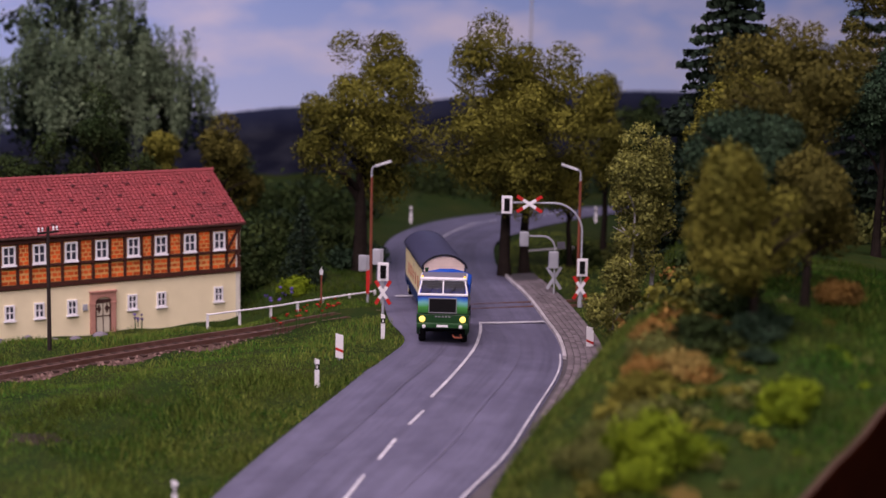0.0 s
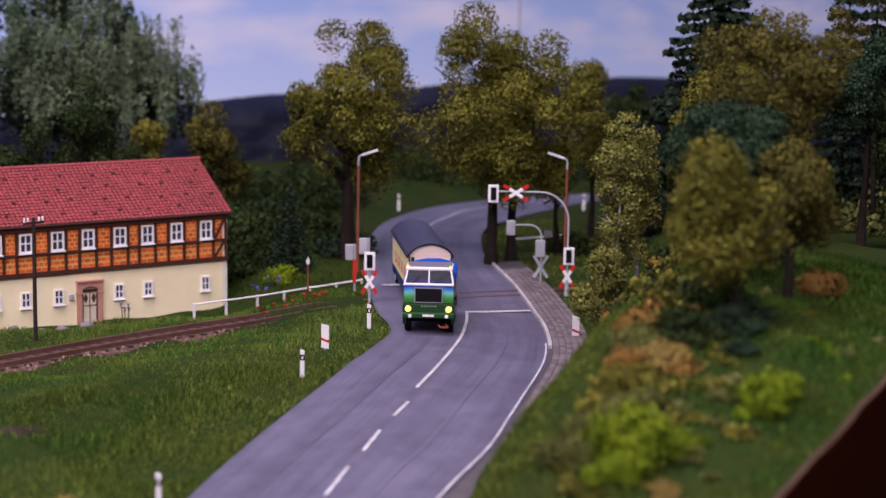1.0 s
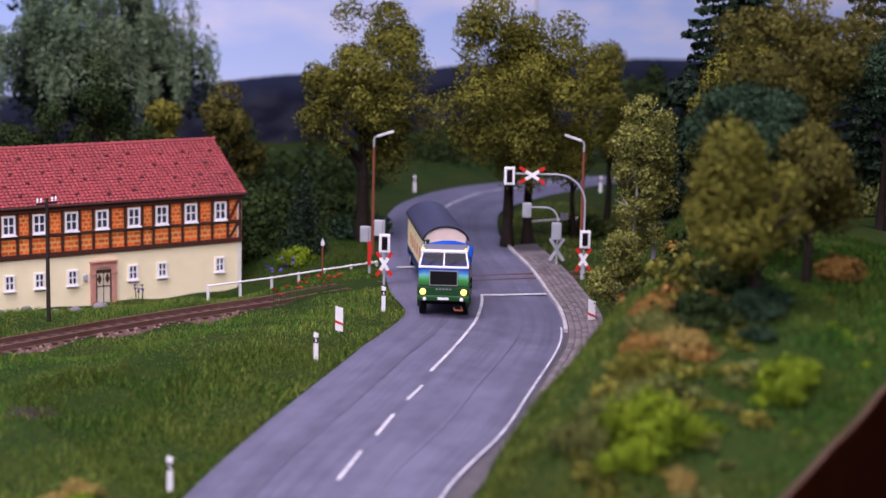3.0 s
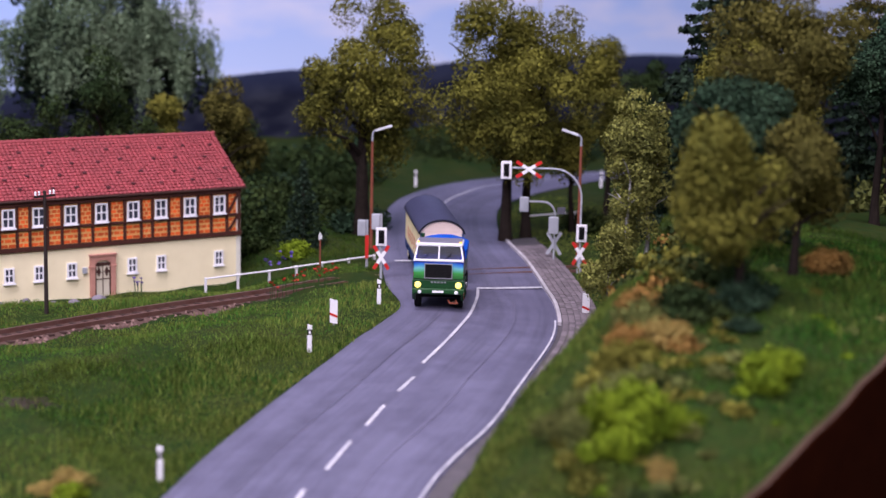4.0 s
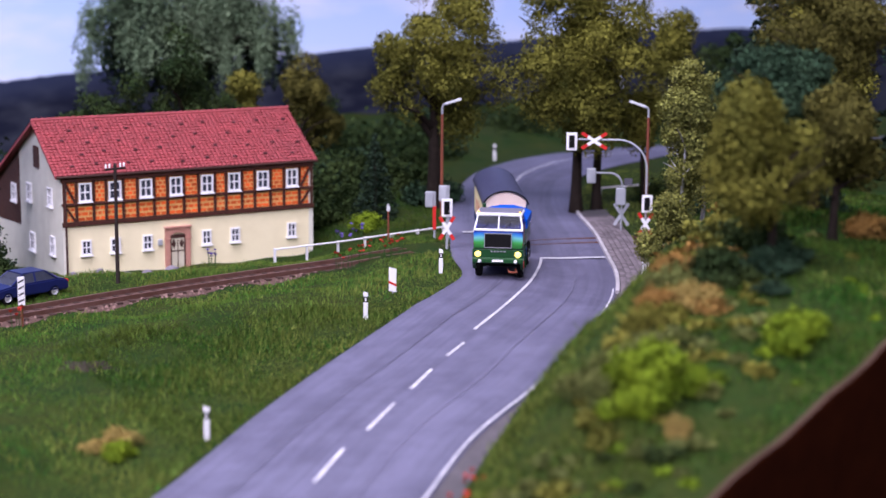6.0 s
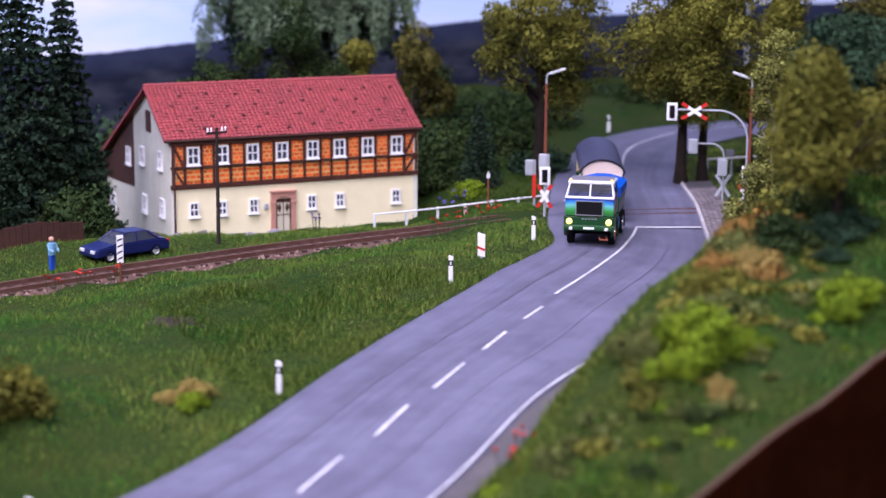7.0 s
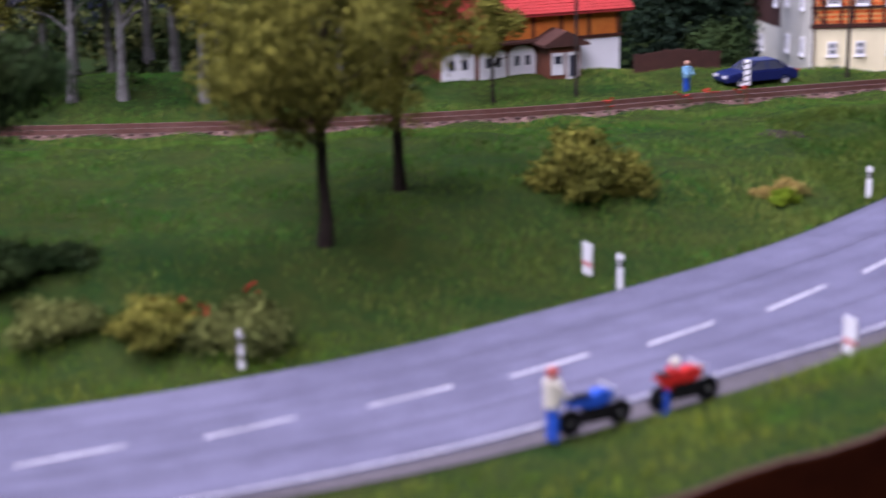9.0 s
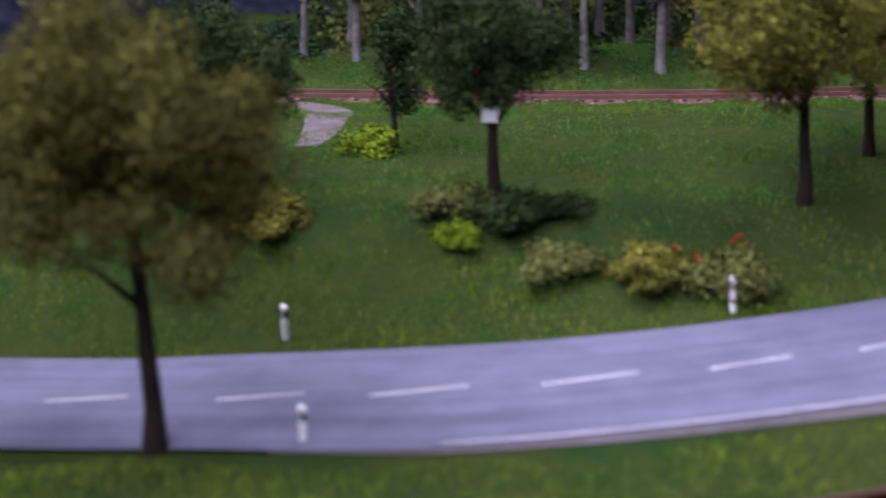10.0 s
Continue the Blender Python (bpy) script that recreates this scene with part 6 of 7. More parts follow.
M_SKIN = material("painted_flesh_tone", (0.5, 0.28, 0.2), None, 4, 0.6)
M_SKYBLUE = material("light_blue_paint", (0.2, 0.42, 0.62), None, 4, 0.6)
M_MIDBLUE = material("mid_blue_paint", (0.02, 0.09, 0.5), None, 4, 0.5)
M_HATRED = material("faded_red_paint", (0.4, 0.08, 0.06), None, 4, 0.6)
M_CREAMWHITE = material("cream_white_paint", (0.7, 0.67, 0.55), None, 4, 0.5)
figurine(18.75, 67.0, -60, M_SKYBLUE, M_MIDBLUE, M_SKIN, "small painted doll in light blue beside the railway", h=1.4)


def motorcycle(x, y, rz, paint, label):
    z = float(road_z(x)) - 0.02
    ob = new("motorcycle")
    ob.empty_display_size = 0.005
    ob.matrix_basis = pose(x * S, y * S, z * S, 0, 0, rz)
    tagged(ob, label, "motorcycle", "motorcycles beside the road")
    for wx in (-0.68, 0.68):
        bm = bmesh.new()
        lathe(bm, [(0.2, -0.05), (0.3, -0.06), (0.32, 0), (0.3, 0.06), (0.2, 0.05)], 20, Matrix.Translation((wx, 0, 0.32)) @ Matrix.Rotation(radians(90), 4, "X"))
        w_ = part("wheel", bm, M_TYRE, ob)
        bm = bmesh.new()
        lathe(bm, [(0.2, -0.03), (0.2, 0.03), (0.05, 0.05)], 14, Matrix.Translation((wx, 0, 0.32)) @ Matrix.Rotation(radians(90), 4, "X"))
        part("rim", bm, M_CHROME, w_)
    bm = bmesh.new()
    prism(bm, [(-0.75, 0.72), (-0.1, 0.62), (0.35, 0.68), (0.42, 0.9), (0.1, 0.98), (-0.3, 0.82), (-0.8, 0.86)], -0.14, 0.14)
    part("tank_and_fairing", bm, paint, ob)
    bm = bmesh.new()
    prism(bm, [(-0.35, 0.25), (0.3, 0.25), (0.35, 0.62), (-0.3, 0.62)], -0.12, 0.12)
    part("engine", bm, M_CHASSIS, ob)
    bm = bmesh.new()
    pipe(bm, [(0.68, 0, 0.32), (0.42, 0, 0.95)], 0.045, 6)
    pipe(bm, [(0.36, -0.33, 1.0), (0.42, 0, 0.95), (0.36, 0.33, 1.0)], 0.03, 6)
    part("fork", bm, M_CHROME, ob)
    bm = bmesh.new()
    box(bm, -0.75, -0.15, -0.12, 0.12, 0.86, 0.94, 0.03)
    part("saddle", bm, M_BLACK, ob)
    return ob


motorcycle(9.7, 27.55, 28, M_MIDBLUE, "blue motorcycle standing beside the road")
motorcycle(11.9, 28.55, 28, M_RED, "red motorcycle standing beside the road")
zf = float(road_z(9.0)) - 0.03
figurine(8.7, 27.15, 30, M_CREAMWHITE, M_MIDBLUE, M_HATRED, "painted doll in white shirt and blue trousers", zf)
figurine(11.4, 28.3, 28, M_RED, M_MIDBLUE, M_CREAMWHITE, "painted doll in red with cream helmet", zf + 0.1, 0.5, 1.35)

# ---------------------------------------------------------------- poppies and other small plants
M_POPPY = material("poppy_red", (0.4, 0.025, 0.012), None, 5, 0.7)
M_STEM = material("flower_stem_green", (0.03, 0.08, 0.015), None, 5, 0.8)
M_VIOLET = material("violet_blossom", (0.10, 0.06, 0.28), None, 5, 0.7)


def flower_clump(x, y, seed, petal, label, n=12, h=0.55, spread=0.35):
    rr = random.Random(seed)
    ob = thing("flower_clump", x, y, gz(x, y), 0, label, "flowers", "flower clumps")
    bm, bp = bmesh.new(), bmesh.new()
    for k in range(n):
        a, r = rr.uniform(0, 6.28), spread * rr.random() ** 0.5
        px_, py_, hh = r * math.cos(a), r * math.sin(a), h * rr.uniform(0.6, 1.1)
        pipe(bm, [(px_, py_, -0.05), (px_ * 1.1, py_ * 1.1, hh * 0.6), (px_ * 1.25, py_ * 1.25, hh)], 0.014, 4)
        lathe(bp, [(0.01, -0.03), (0.06, 0.02), (0.085, 0.06), (0.03, 0.05)], 6, Matrix.Translation((px_ * 1.25, py_ * 1.25, hh)) @ Matrix.Rotation(rr.uniform(-0.5, 0.5), 4, "X"))
    part("stalk_tuft", bm, M_STEM, ob)
    part("blossom_tuft", bp, petal, ob)


for k, (x, y) in enumerate(((14.5, 61.4), (17.9, 62.5), (19.0, 62.8), (20.3, 63.1), (36.0, 67.1), (37.0, 67.3), (38.0, 67.6), (38.7, 67.5), (39.4, 67.7), (24.3, 36.0), (23.0, 34.3), (20.0, 31.6), (18.8, 30.9), (0.2, 36.0), (-0.8, 36.4), (1.2, 36.9))):
    flower_clump(x, y, 200 + k, M_POPPY, "small clump of red poppies in the grass", 5, 0.85 if k < 9 else 0.6)
for k, (x, y) in enumerate(((41.0, 75.2), (40.4, 75.6), (24.6, 75.2), (25.4, 75.6), (33.9, 76.6))):
    flower_clump(x, y, 300 + k, M_VIOLET, "small clump of violet flowers by the house", 8, 0.8, 0.3)

# a bare patch of earth in the meadow
M_EARTH = material("bare_brown_earth", (0.036, 0.028, 0.016), (0.014, 0.012, 0.007), 5, 0.95, 0.9)
ex, ey = np.meshgrid(np.linspace(-1, 1, 25), np.linspace(-1, 1, 17))
er = np.hypot(ex, ey) * (1 + 0.25 * np.sin(5 * np.arctan2(ey, ex) + 1))
EX, EY = 20.2 + 1.0 * ex, 54.5 + 0.8 * ey - 0.2 * ex
grid_mesh("bare_earth", EX, EY, ground(EX.ravel(), EY.ravel()).reshape(EX.shape) + 0.2 * np.clip(0.85 - er, -0.4, 0.45) + 0.03 * np.sin(17 * EX + 3 * np.sin(7 * EY)) * np.sin(19 * EY), M_EARTH, label="small bare patch of brown earth in the meadow", category="earth", kind="structure")

# ---------------------------------------------------------------- gravel path at the line and a red cloth in a tree
M_GRAVEL = material("grey_pink_gravel", (0.15, 0.125, 0.13), (0.085, 0.07, 0.075), 5, 0.95, 0.8, contrast=0.3)
way = catmull([(-18.5, 60.0, -15.6, 59.5), (-17.0, 57.0, -14.4, 56.5), (-15.9, 53.0, -13.9, 52.6), (-15.3, 50.0, -13.8, 49.4), (-15.0, 47.8, -14.0, 47.5)], 8)
us_ = np.linspace(0, 1, 9)
wx, wy = way[:, 0:1] * (1 - us_) + way[:, 2:3] * us_, way[:, 1:2] * (1 - us_) + way[:, 3:4] * us_
grid_mesh("gravel_path", wx, wy, np.vectorize(gz)(wx, wy) + 0.05 - 0.08 * np.abs(us_ * 2 - 1) ** 4, M_GRAVEL, label="short grey gravel path running down from the railway", category="path", kind="structure")
cloth = thing("red_cloth", -6.55, 37.6, gz(-6.55, 37.6), 0, "scrap of orange-red cloth caught in a dark green tree", "cloth")
bm = bmesh.new()
rows = [[bm.verts.new((0.5 * (u - 0.5), -0.06 + 0.12 * math.sin(5 * u + 2 * v), 4.62 + 0.25 * v - 0.1 * math.sin(3 * u))) for u in np.linspace(0, 1, 7)] for v in np.linspace(0, 1, 4)]
for p, q in zip(rows, rows[1:]):
    for k in range(6):
        bm.faces.new((p[k], p[k + 1], q[k + 1], q[k]))
bmesh.ops.solidify(bm, geom=list(bm.faces), thickness=0.03)
part("cloth", bm, material("orange_red_cloth", (0.6, 0.07, 0.02), None, 5, 0.8), cloth)

# ---------------------------------------------------------------- trees and bushes
M_BARK = material("dark_bark", (0.016, 0.012, 0.010), (0.03, 0.023, 0.019), 5, 0.95, 1.0, spec=0.05)
M_GREYBARK = material("grey_wood_bark", (0.17, 0.165, 0.16), (0.07, 0.065, 0.062), 2.2, 0.9, 0.5, contrast=0.3)
M_BIRCHBARK = material("pale_birch_bark", (0.38, 0.38, 0.38), (0.13, 0.12, 0.12), 2.2, 0.85, 0.4, contrast=0.25)
LEAF = {
    "oak": material("olive_oak_leaf", (0.15, 0.145, 0.024), (0.046, 0.052, 0.01), 0.9, 0.75, island=0.35, spec=0.06),
    "olive": material("yellow_olive_leaf", (0.175, 0.165, 0.028), (0.075, 0.08, 0.014), 0.9, 0.75, island=0.35, spec=0.06),
    "umber": material("dark_brown_olive_leaf", (0.1, 0.092, 0.02), (0.045, 0.045, 0.011), 0.9, 0.8, island=0.4, spec=0.06),
    "dark": material("dark_green_leaf", (0.017, 0.036, 0.012), (0.03, 0.045, 0.012), 0.9, 0.8, island=0.35, spec=0.06),
    "pine": material("blue_green_needle", (0.016, 0.04, 0.022), (0.026, 0.05, 0.024), 0.9, 0.8, island=0.35, spec=0.1),
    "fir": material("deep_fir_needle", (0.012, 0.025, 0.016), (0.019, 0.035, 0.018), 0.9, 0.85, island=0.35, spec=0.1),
    "lime": material("bright_lime_leaf", (0.16, 0.23, 0.012), (0.085, 0.145, 0.009), 1.2, 0.75, island=0.35, spec=0.06),
    "birch": material("birch_leaf", (0.25, 0.255, 0.06), (0.07, 0.08, 0.02), 0.9, 0.6, island=0.5, spec=0.1),
    "weeping": material("grey_green_leaf", (0.155, 0.215, 0.125), (0.06, 0.1, 0.055), 0.9, 0.75, island=0.35, spec=0.06),
    "rust": material("dry_orange_leaf", (0.3, 0.16, 0.042), (0.165, 0.105, 0.028), 1.2, 0.85, island=0.35, spec=0.1),
    "straw": material("straw_leaf", (0.36, 0.25, 0.075), (0.19, 0.17, 0.045), 1.2, 0.85, island=0.35, spec=0.1),
    "herb": material("grey_herb_leaf", (0.12, 0.132, 0.036), (0.066, 0.084, 0.022), 1.2, 0.85, island=0.35, spec=0.1),
}


def leaf_mesh(name, pts, out, size, rng_, mat, flat=0.68):
    """One mesh of small four-cornered leaves at pts, leaning along out."""
    n = len(pts)
    nrm = out * flat + rng_.normal(size=(n, 3)) * (1 - flat)
    nrm /= np.linalg.norm(nrm, axis=1, keepdims=True) + 1e-9
    ref = rng_.normal(size=(n, 3))
    u = np.cross(nrm, ref)
    u /= np.linalg.norm(u, axis=1, keepdims=True) + 1e-9
    w = np.cross(nrm, u)
    s_ = size * rng_.uniform(0.55, 1.35, (n, 1))
    bend = nrm * s_ * 0.25
    v = np.stack([pts - u * s_ * 0.5, pts - w * s_ * 0.32 + bend, pts + u * s_ * 0.5, pts + w * s_ * 0.32 + bend], 1).reshape(-1, 3) * S
    me = bpy.data.meshes.new(name)
    me.vertices.add(4 * n)
    me.vertices.foreach_set("co", v.ravel())
    me.loops.add(4 * n)
    me.loops.foreach_set("vertex_index", np.arange(4 * n, dtype=np.int32))
    me.polygons.add(n)
    me.polygons.foreach_set("loop_start", np.arange(0, 4 * n, 4, dtype=np.int32))
    me.update(calc_edges=True)
    me.materials.append(mat)
    return me


def on_sphere(n, rng_):
    d = rng_.normal(size=(n, 3))
    return d / np.linalg.norm(d, axis=1, keepdims=True)


def crown_points(blobs, n, rng_):
    """Points on and just under the skins of many round clumps."""
    b = np.array(blobs, float)
    area = b[:, 3] ** 2
    k = rng_.choice(len(b), n, p=area / area.sum())
    d = on_sphere(n, rng_)
    d[:, 2] = np.where(rng_.random(n) < 0.35, np.abs(d[:, 2]), d[:, 2])
    r = b[k, 3] * (1 - 0.45 * rng_.random(n) ** 2) * (1 + 0.1 * rng_.normal(size=n))
    return b[k, :3] + d * r[:, None], d


def clumps(center, rx, rz, count, size, rng_, hollow=0.55):
    """Clump centres on the skins of a few uneven sub-crowns inside an egg."""
    subs = max(4, count // 9)
    d = on_sphere(subs, rng_)
    d[:, 2] = np.linspace(-0.85, 0.95, subs) + 0.1 * d[:, 2]
    d[:, :2] *= np.sqrt(np.maximum(0.05, 1 - d[:, 2:] ** 2)) / (np.linalg.norm(d[:, :2], axis=1, keepdims=True) + 1e-6)
    c = d * rng_.uniform(0.5, 0.72, subs)[:, None]
    out = []
    for k in range(subs):
        m = max(3, count // subs)
        q = on_sphere(m, rng_)
        p = c[k] + q * rng_.uniform(0.26, 0.46)
        out.append(np.c_[np.array(center) + p * np.array([rx, rx, rz]) * 1.08, size * rng_.uniform(0.5, 1.1, m)])
    return np.concatenate(out)


def trunk_bmesh(h, r, rng_, limbs=6, reach=2.5, top=0.7):
    bm = bmesh.new()
    pts, rs = [], []
    x = y = 0.0
    for k in range(7):
        u = k / 6
        pts.append((x, y, -0.25 + u * h))
        rs.append(r * (1.35 if k == 0 else 1.0) * (1 - 0.65 * u))
        x += rng_.uniform(-0.09, 0.09) * h * 0.12
        y += rng_.uniform(-0.09, 0.09) * h * 0.12
    pipe(bm, pts, rs, 9)
    for k in range(limbs):
        u = rng_.uniform(0.45, 0.95)
        i = min(int(u * 6), 5)
        a = Vector(pts[i]).lerp(Vector(pts[i + 1]), u * 6 - i)
        ang = k * 2.4 + rng_.uniform(-0.4, 0.4)
        end = a + Vector((math.cos(ang) * reach, math.sin(ang) * reach, reach * top * rng_.uniform(0.7, 1.5)))
        mid = a.lerp(end, 0.5) + Vector((0, 0, 0.12 * reach))
        pipe(bm, [a, mid, end], [r * 0.4, r * 0.25, r * 0.08], 6)
    return bm


def add_mesh(name, me, parent, label=""):
    ob = new(name, me)
    ob.parent = parent
    if label:
        ob["label"] = label
    return ob


def broad_tree(x, y, h, crown_r, crown_lo, leaf, label, seed, trunk_r=0.3, n=16000, size=0.17, count=60, clump=1.1, z=None, lean=0.0, bark=None, name="broadleaf_tree", group="", twin=False, rz_scale=1.0):
    rng_ = np.random.default_rng(seed)
    rr = random.Random(seed)
    zz = gz(x, y) if z is None else z
    ob = thing(name, x, y, zz, rr.uniform(0, 360), label, "tree", group)
    ch = (h - crown_lo) / 2
    part("trunk", trunk_bmesh(crown_lo + ch * 1.1, trunk_r, rr, 7, crown_r * 0.7), bark or M_BARK, ob)
    b = clumps((0, 0, crown_lo + ch), crown_r - clump * 0.6, ch - clump * 0.6, count, clump, rng_)
    pts, d = crown_points(b, int(n * 1.05), rng_)
    add_mesh("crown", leaf_mesh("crown", pts, d, size * 0.9, rng_, LEAF[leaf]), ob)
    return ob


def conifer(x, y, h, r, leaf, label, seed, n_layers=22, size=0.22, z=None, lo=0.4):
    rng_ = np.random.default_rng(seed)
    ob = thing("conifer", x, y, gz(x, y) if z is None else z, seed * 37 % 360, label, "tree")
    bm = bmesh.new()
    tube(bm, (0, 0, -0.2), (0, 0, h * 0.95), 0.18, 0.02, 8)
    part("trunk", bm, M_BARK, ob)
    P, D = [], []
    for k in range(n_layers):
        u = k / n_layers
        z0 = lo + (h - lo) * u
        rad = r * (1 - u) ** 0.85 * rng_.uniform(0.82, 1.12)
        for a in np.arange(9) * math.tau / 9 + rng_.uniform(0, 6.3):
            a += rng_.uniform(-0.2, 0.2)
            l = rad * rng_.uniform(0.75, 1.1)
            m = max(8, int(26 * l))
            s_ = rng_.random(m) ** 0.7
            wide = 0.22 * l * (1 - 0.6 * s_) + 0.05
            off_ = rng_.normal(size=m) * wide * 0.6
            px_ = np.cos(a) * s_ * l - np.sin(a) * off_
            py_ = np.sin(a) * s_ * l + np.cos(a) * off_
            pz_ = z0 - 0.28 * s_ * l + 0.12 * (s_ * l) ** 2 * 0.3 + rng_.normal(size=m) * 0.07
            P.append(np.stack([px_, py_, pz_], -1))
            D.append(np.stack([np.cos(a) * np.ones(m) * 0.5, np.sin(a) * np.ones(m) * 0.5, np.ones(m)], -1))
    add_mesh("crown", leaf_mesh("crown", np.concatenate(P), np.concatenate(D), size, rng_, LEAF[leaf], 0.4), ob)
    return ob


def make_bush(leaf, label, seed, r=1.0, n=4700, size=0.105, flat=0.75, name="bush", count=26):
    rng_ = np.random.default_rng(seed)
    ob = thing(name, 0, 0, -50, 0, label, "bush")
    m = 3 * count
    q = on_sphere(m, rng_) * (rng_.random(m) ** 0.45)[:, None]
    q[:, 2] = np.abs(q[:, 2])
    wide = 1 + 0.25 * np.sin(3 * np.arctan2(q[:, 1], q[:, 0]) + seed)
    b = np.c_[q[:, 0] * r * 0.8 * wide, q[:, 1] * r * 0.8 * wide, q[:, 2] * r * flat * 1.05 + 0.06 * r, r * rng_.uniform(0.08, 0.24, m)]
    pts, d = crown_points(b, n, rng_)
    pts += rng_.normal(size=(n, 3)) * 0.06 * r
    stray = rng_.random(n) < 0.2
    pts[stray] *= 1 + 0.22 * rng_.random((stray.sum(), 1))
    pts[:, 2] = np.maximum(pts[:, 2], 0.0)
    d = 0.6 * d + 0.4 * pts / (np.linalg.norm(pts, axis=1, keepdims=True) + 1e-6)
    add_mesh("foliage", leaf_mesh("foliage", pts, d, size, rng_, LEAF[leaf]), ob)
    bm = bmesh.new()
    rr = random.Random(seed)
    for k in range(6):
        a = k * 1.05
        pipe(bm, [(0, 0, -0.15), (0.25 * r * math.cos(a), 0.25 * r * math.sin(a), 0.3 * r), (0.6 * r * math.cos(a), 0.6 * r * math.sin(a), 0.75 * r * flat)], [0.05, 0.035, 0.012], 5)
    part("branching_stem", bm, M_BARK, ob)
    return ob


def plant(src, x, y, scale=1.0, rz=0.0, z=None, tall=1.0, label=""):
    """A copy of a bush at a place."""
    m = pose(x * S, y * S, (gz(x, y) if z is None else z) * S, 0, 0, rz) @ Matrix.Diagonal((scale, scale, scale * tall, 1))
    ob = copy_thing(src, m)
    if label:
        ob["label"] = label
    return ob


# the oaks beyond the crossing
broad_tree(47.6, 79.3, 13.0, 3.9, 2.3, "oak", "tall olive-green oak beside the road beyond the crossing", 11, 0.42, 26000, 0.19, 90, 0.95, z=-0.1)
broad_tree(53.3, 74.3, 13.0, 4.4, 2.7, "oak", "broad olive-green oak by the curve of the road", 12, 0.33, 36000, 0.19, 125, 1.0, z=-0.1)
broad_tree(54.9, 74.7, 10.5, 2.6, 5.2, "oak", "slender second oak trunk by the road curve", 13, 0.28, 12000, 0.19, 50, 0.9, z=-0.1)
broad_tree(62.9, 78.0, 10.4, 1.9, 3.6, "oak", "narrow olive-green tree behind the oaks", 14, 0.2, 12000, 0.19, 50, 0.8, z=-0.1)
broad_tree(58.2, 75.0, 6.5, 1.9, 2.8, "olive", "low olive-green tree on the verge", 15, 0.18, 9000, 0.17, 40, 0.7, z=-0.1)
broad_tree(74.2, 88.0, 8.6, 2.3, 1.2, "dark", "dark round tree beside the far road", 16, 0.2, 7000, 0.25, 40, 0.9, z=0)

# birch at the footway
broad_tree(44.3, 53.6, 9.0, 1.2, 1.3, "birch", "slender birch with pale trunk and fine leaves", 21, 0.12, 15000, 0.125, 60, 0.55, bark=M_BIRCHBARK)
broad_tree(45.3, 53.6, 7.2, 1.35, 1.0, "birch", "bushy young birch beside the footway", 22, 0.11, 12000, 0.125, 55, 0.55, bark=M_BIRCHBARK)
broad_tree(43.2, 53.3, 4.6, 1.15, 1.0, "birch", "low leafy birch scrub at the footway", 23, 0.05, 8000, 0.12, 40, 0.45, bark=M_BIRCHBARK)

# the wooded bank
for x, y, h, r, lo, leaf, seed, label in (
        (35.25, 37.6, 5.3, 2.05, 0.8, "olive", 31, "olive-yellow foam-leaved tree on the bank"),
        (39.4, 39.6, 5.0, 1.6, 1.2, "umber", 32, "small olive-yellow tree on the bank"),
        (50.6, 52.6, 7.4, 2.3, 2.0, "olive", 33, "rounded olive tree among the trees of the bank"),
        (42.4, 43.9, 8.7, 2.8, 3.9, "umber", 34, "tall olive-yellow tree high on the bank"),
        (62.5, 57.0, 15.0, 3.2, 3.0, "umber", 35, "tall dark olive tree at the wood's edge"),
        (61.0, 66.0, 9.0, 2.6, 2.0, "oak", 36, "olive tree at the back of the bank")):
    broad_tree(x, y, h, r, lo, leaf, label, seed, 0.17, 19000, 0.15, 60, 0.75)
for x, y, h, r, seed, label in ((38.9, 42.2, 5.9, 2.2, 41, "blue-green pine between the trees of the bank"), (56.8, 52.4, 9.0, 2.6, 42, "dark blue-green pine on the bank")):
    broad_tree(x, y, h, r, 0.52 * h, "pine", label, seed, 0.2, 18000, 0.16, 45, 0.8)
for x, y, h, r, lo, leaf, seed, label in ((57.5, 50.2, 8.5, 2.4, 1.2, "dark", 37, "dark leafy tree at the edge of the bank"), (61.5, 52.0, 11.0, 2.6, 3.0, "umber", 38, "olive tree at the edge of the bank"), (55.0, 59.5, 8.2, 2.2, 1.5, "oak", 39, "dark olive tree behind the birch")):
    broad_tree(x, y, h, r, lo, leaf, label, seed, 0.2, 19000, 0.17, 60, 0.85)
conifer(60.5, 65.5, 19.5, 5.4, "fir", "dark spreading fir behind the bank", 43, 34, 0.42)
conifer(70.0, 66.0, 17.0, 4.0, "fir", "tall dark fir behind the bank", 44, 22, 0.3)
conifer(66.0, 60.5, 16.0, 3.6, "fir", "dark fir at the edge of the wood", 45, 22, 0.3)
broad_tree(62.2, 70.0, 9.4, 2.6, 1.6, "fir", "dark dense pine behind the birches", 47, 0.2, 11000, 0.2, 45, 0.8)
conifer(72.5, 76.0, 12.5, 2.6, "fir", "dark fir far behind the oaks", 46, 20, 0.3)

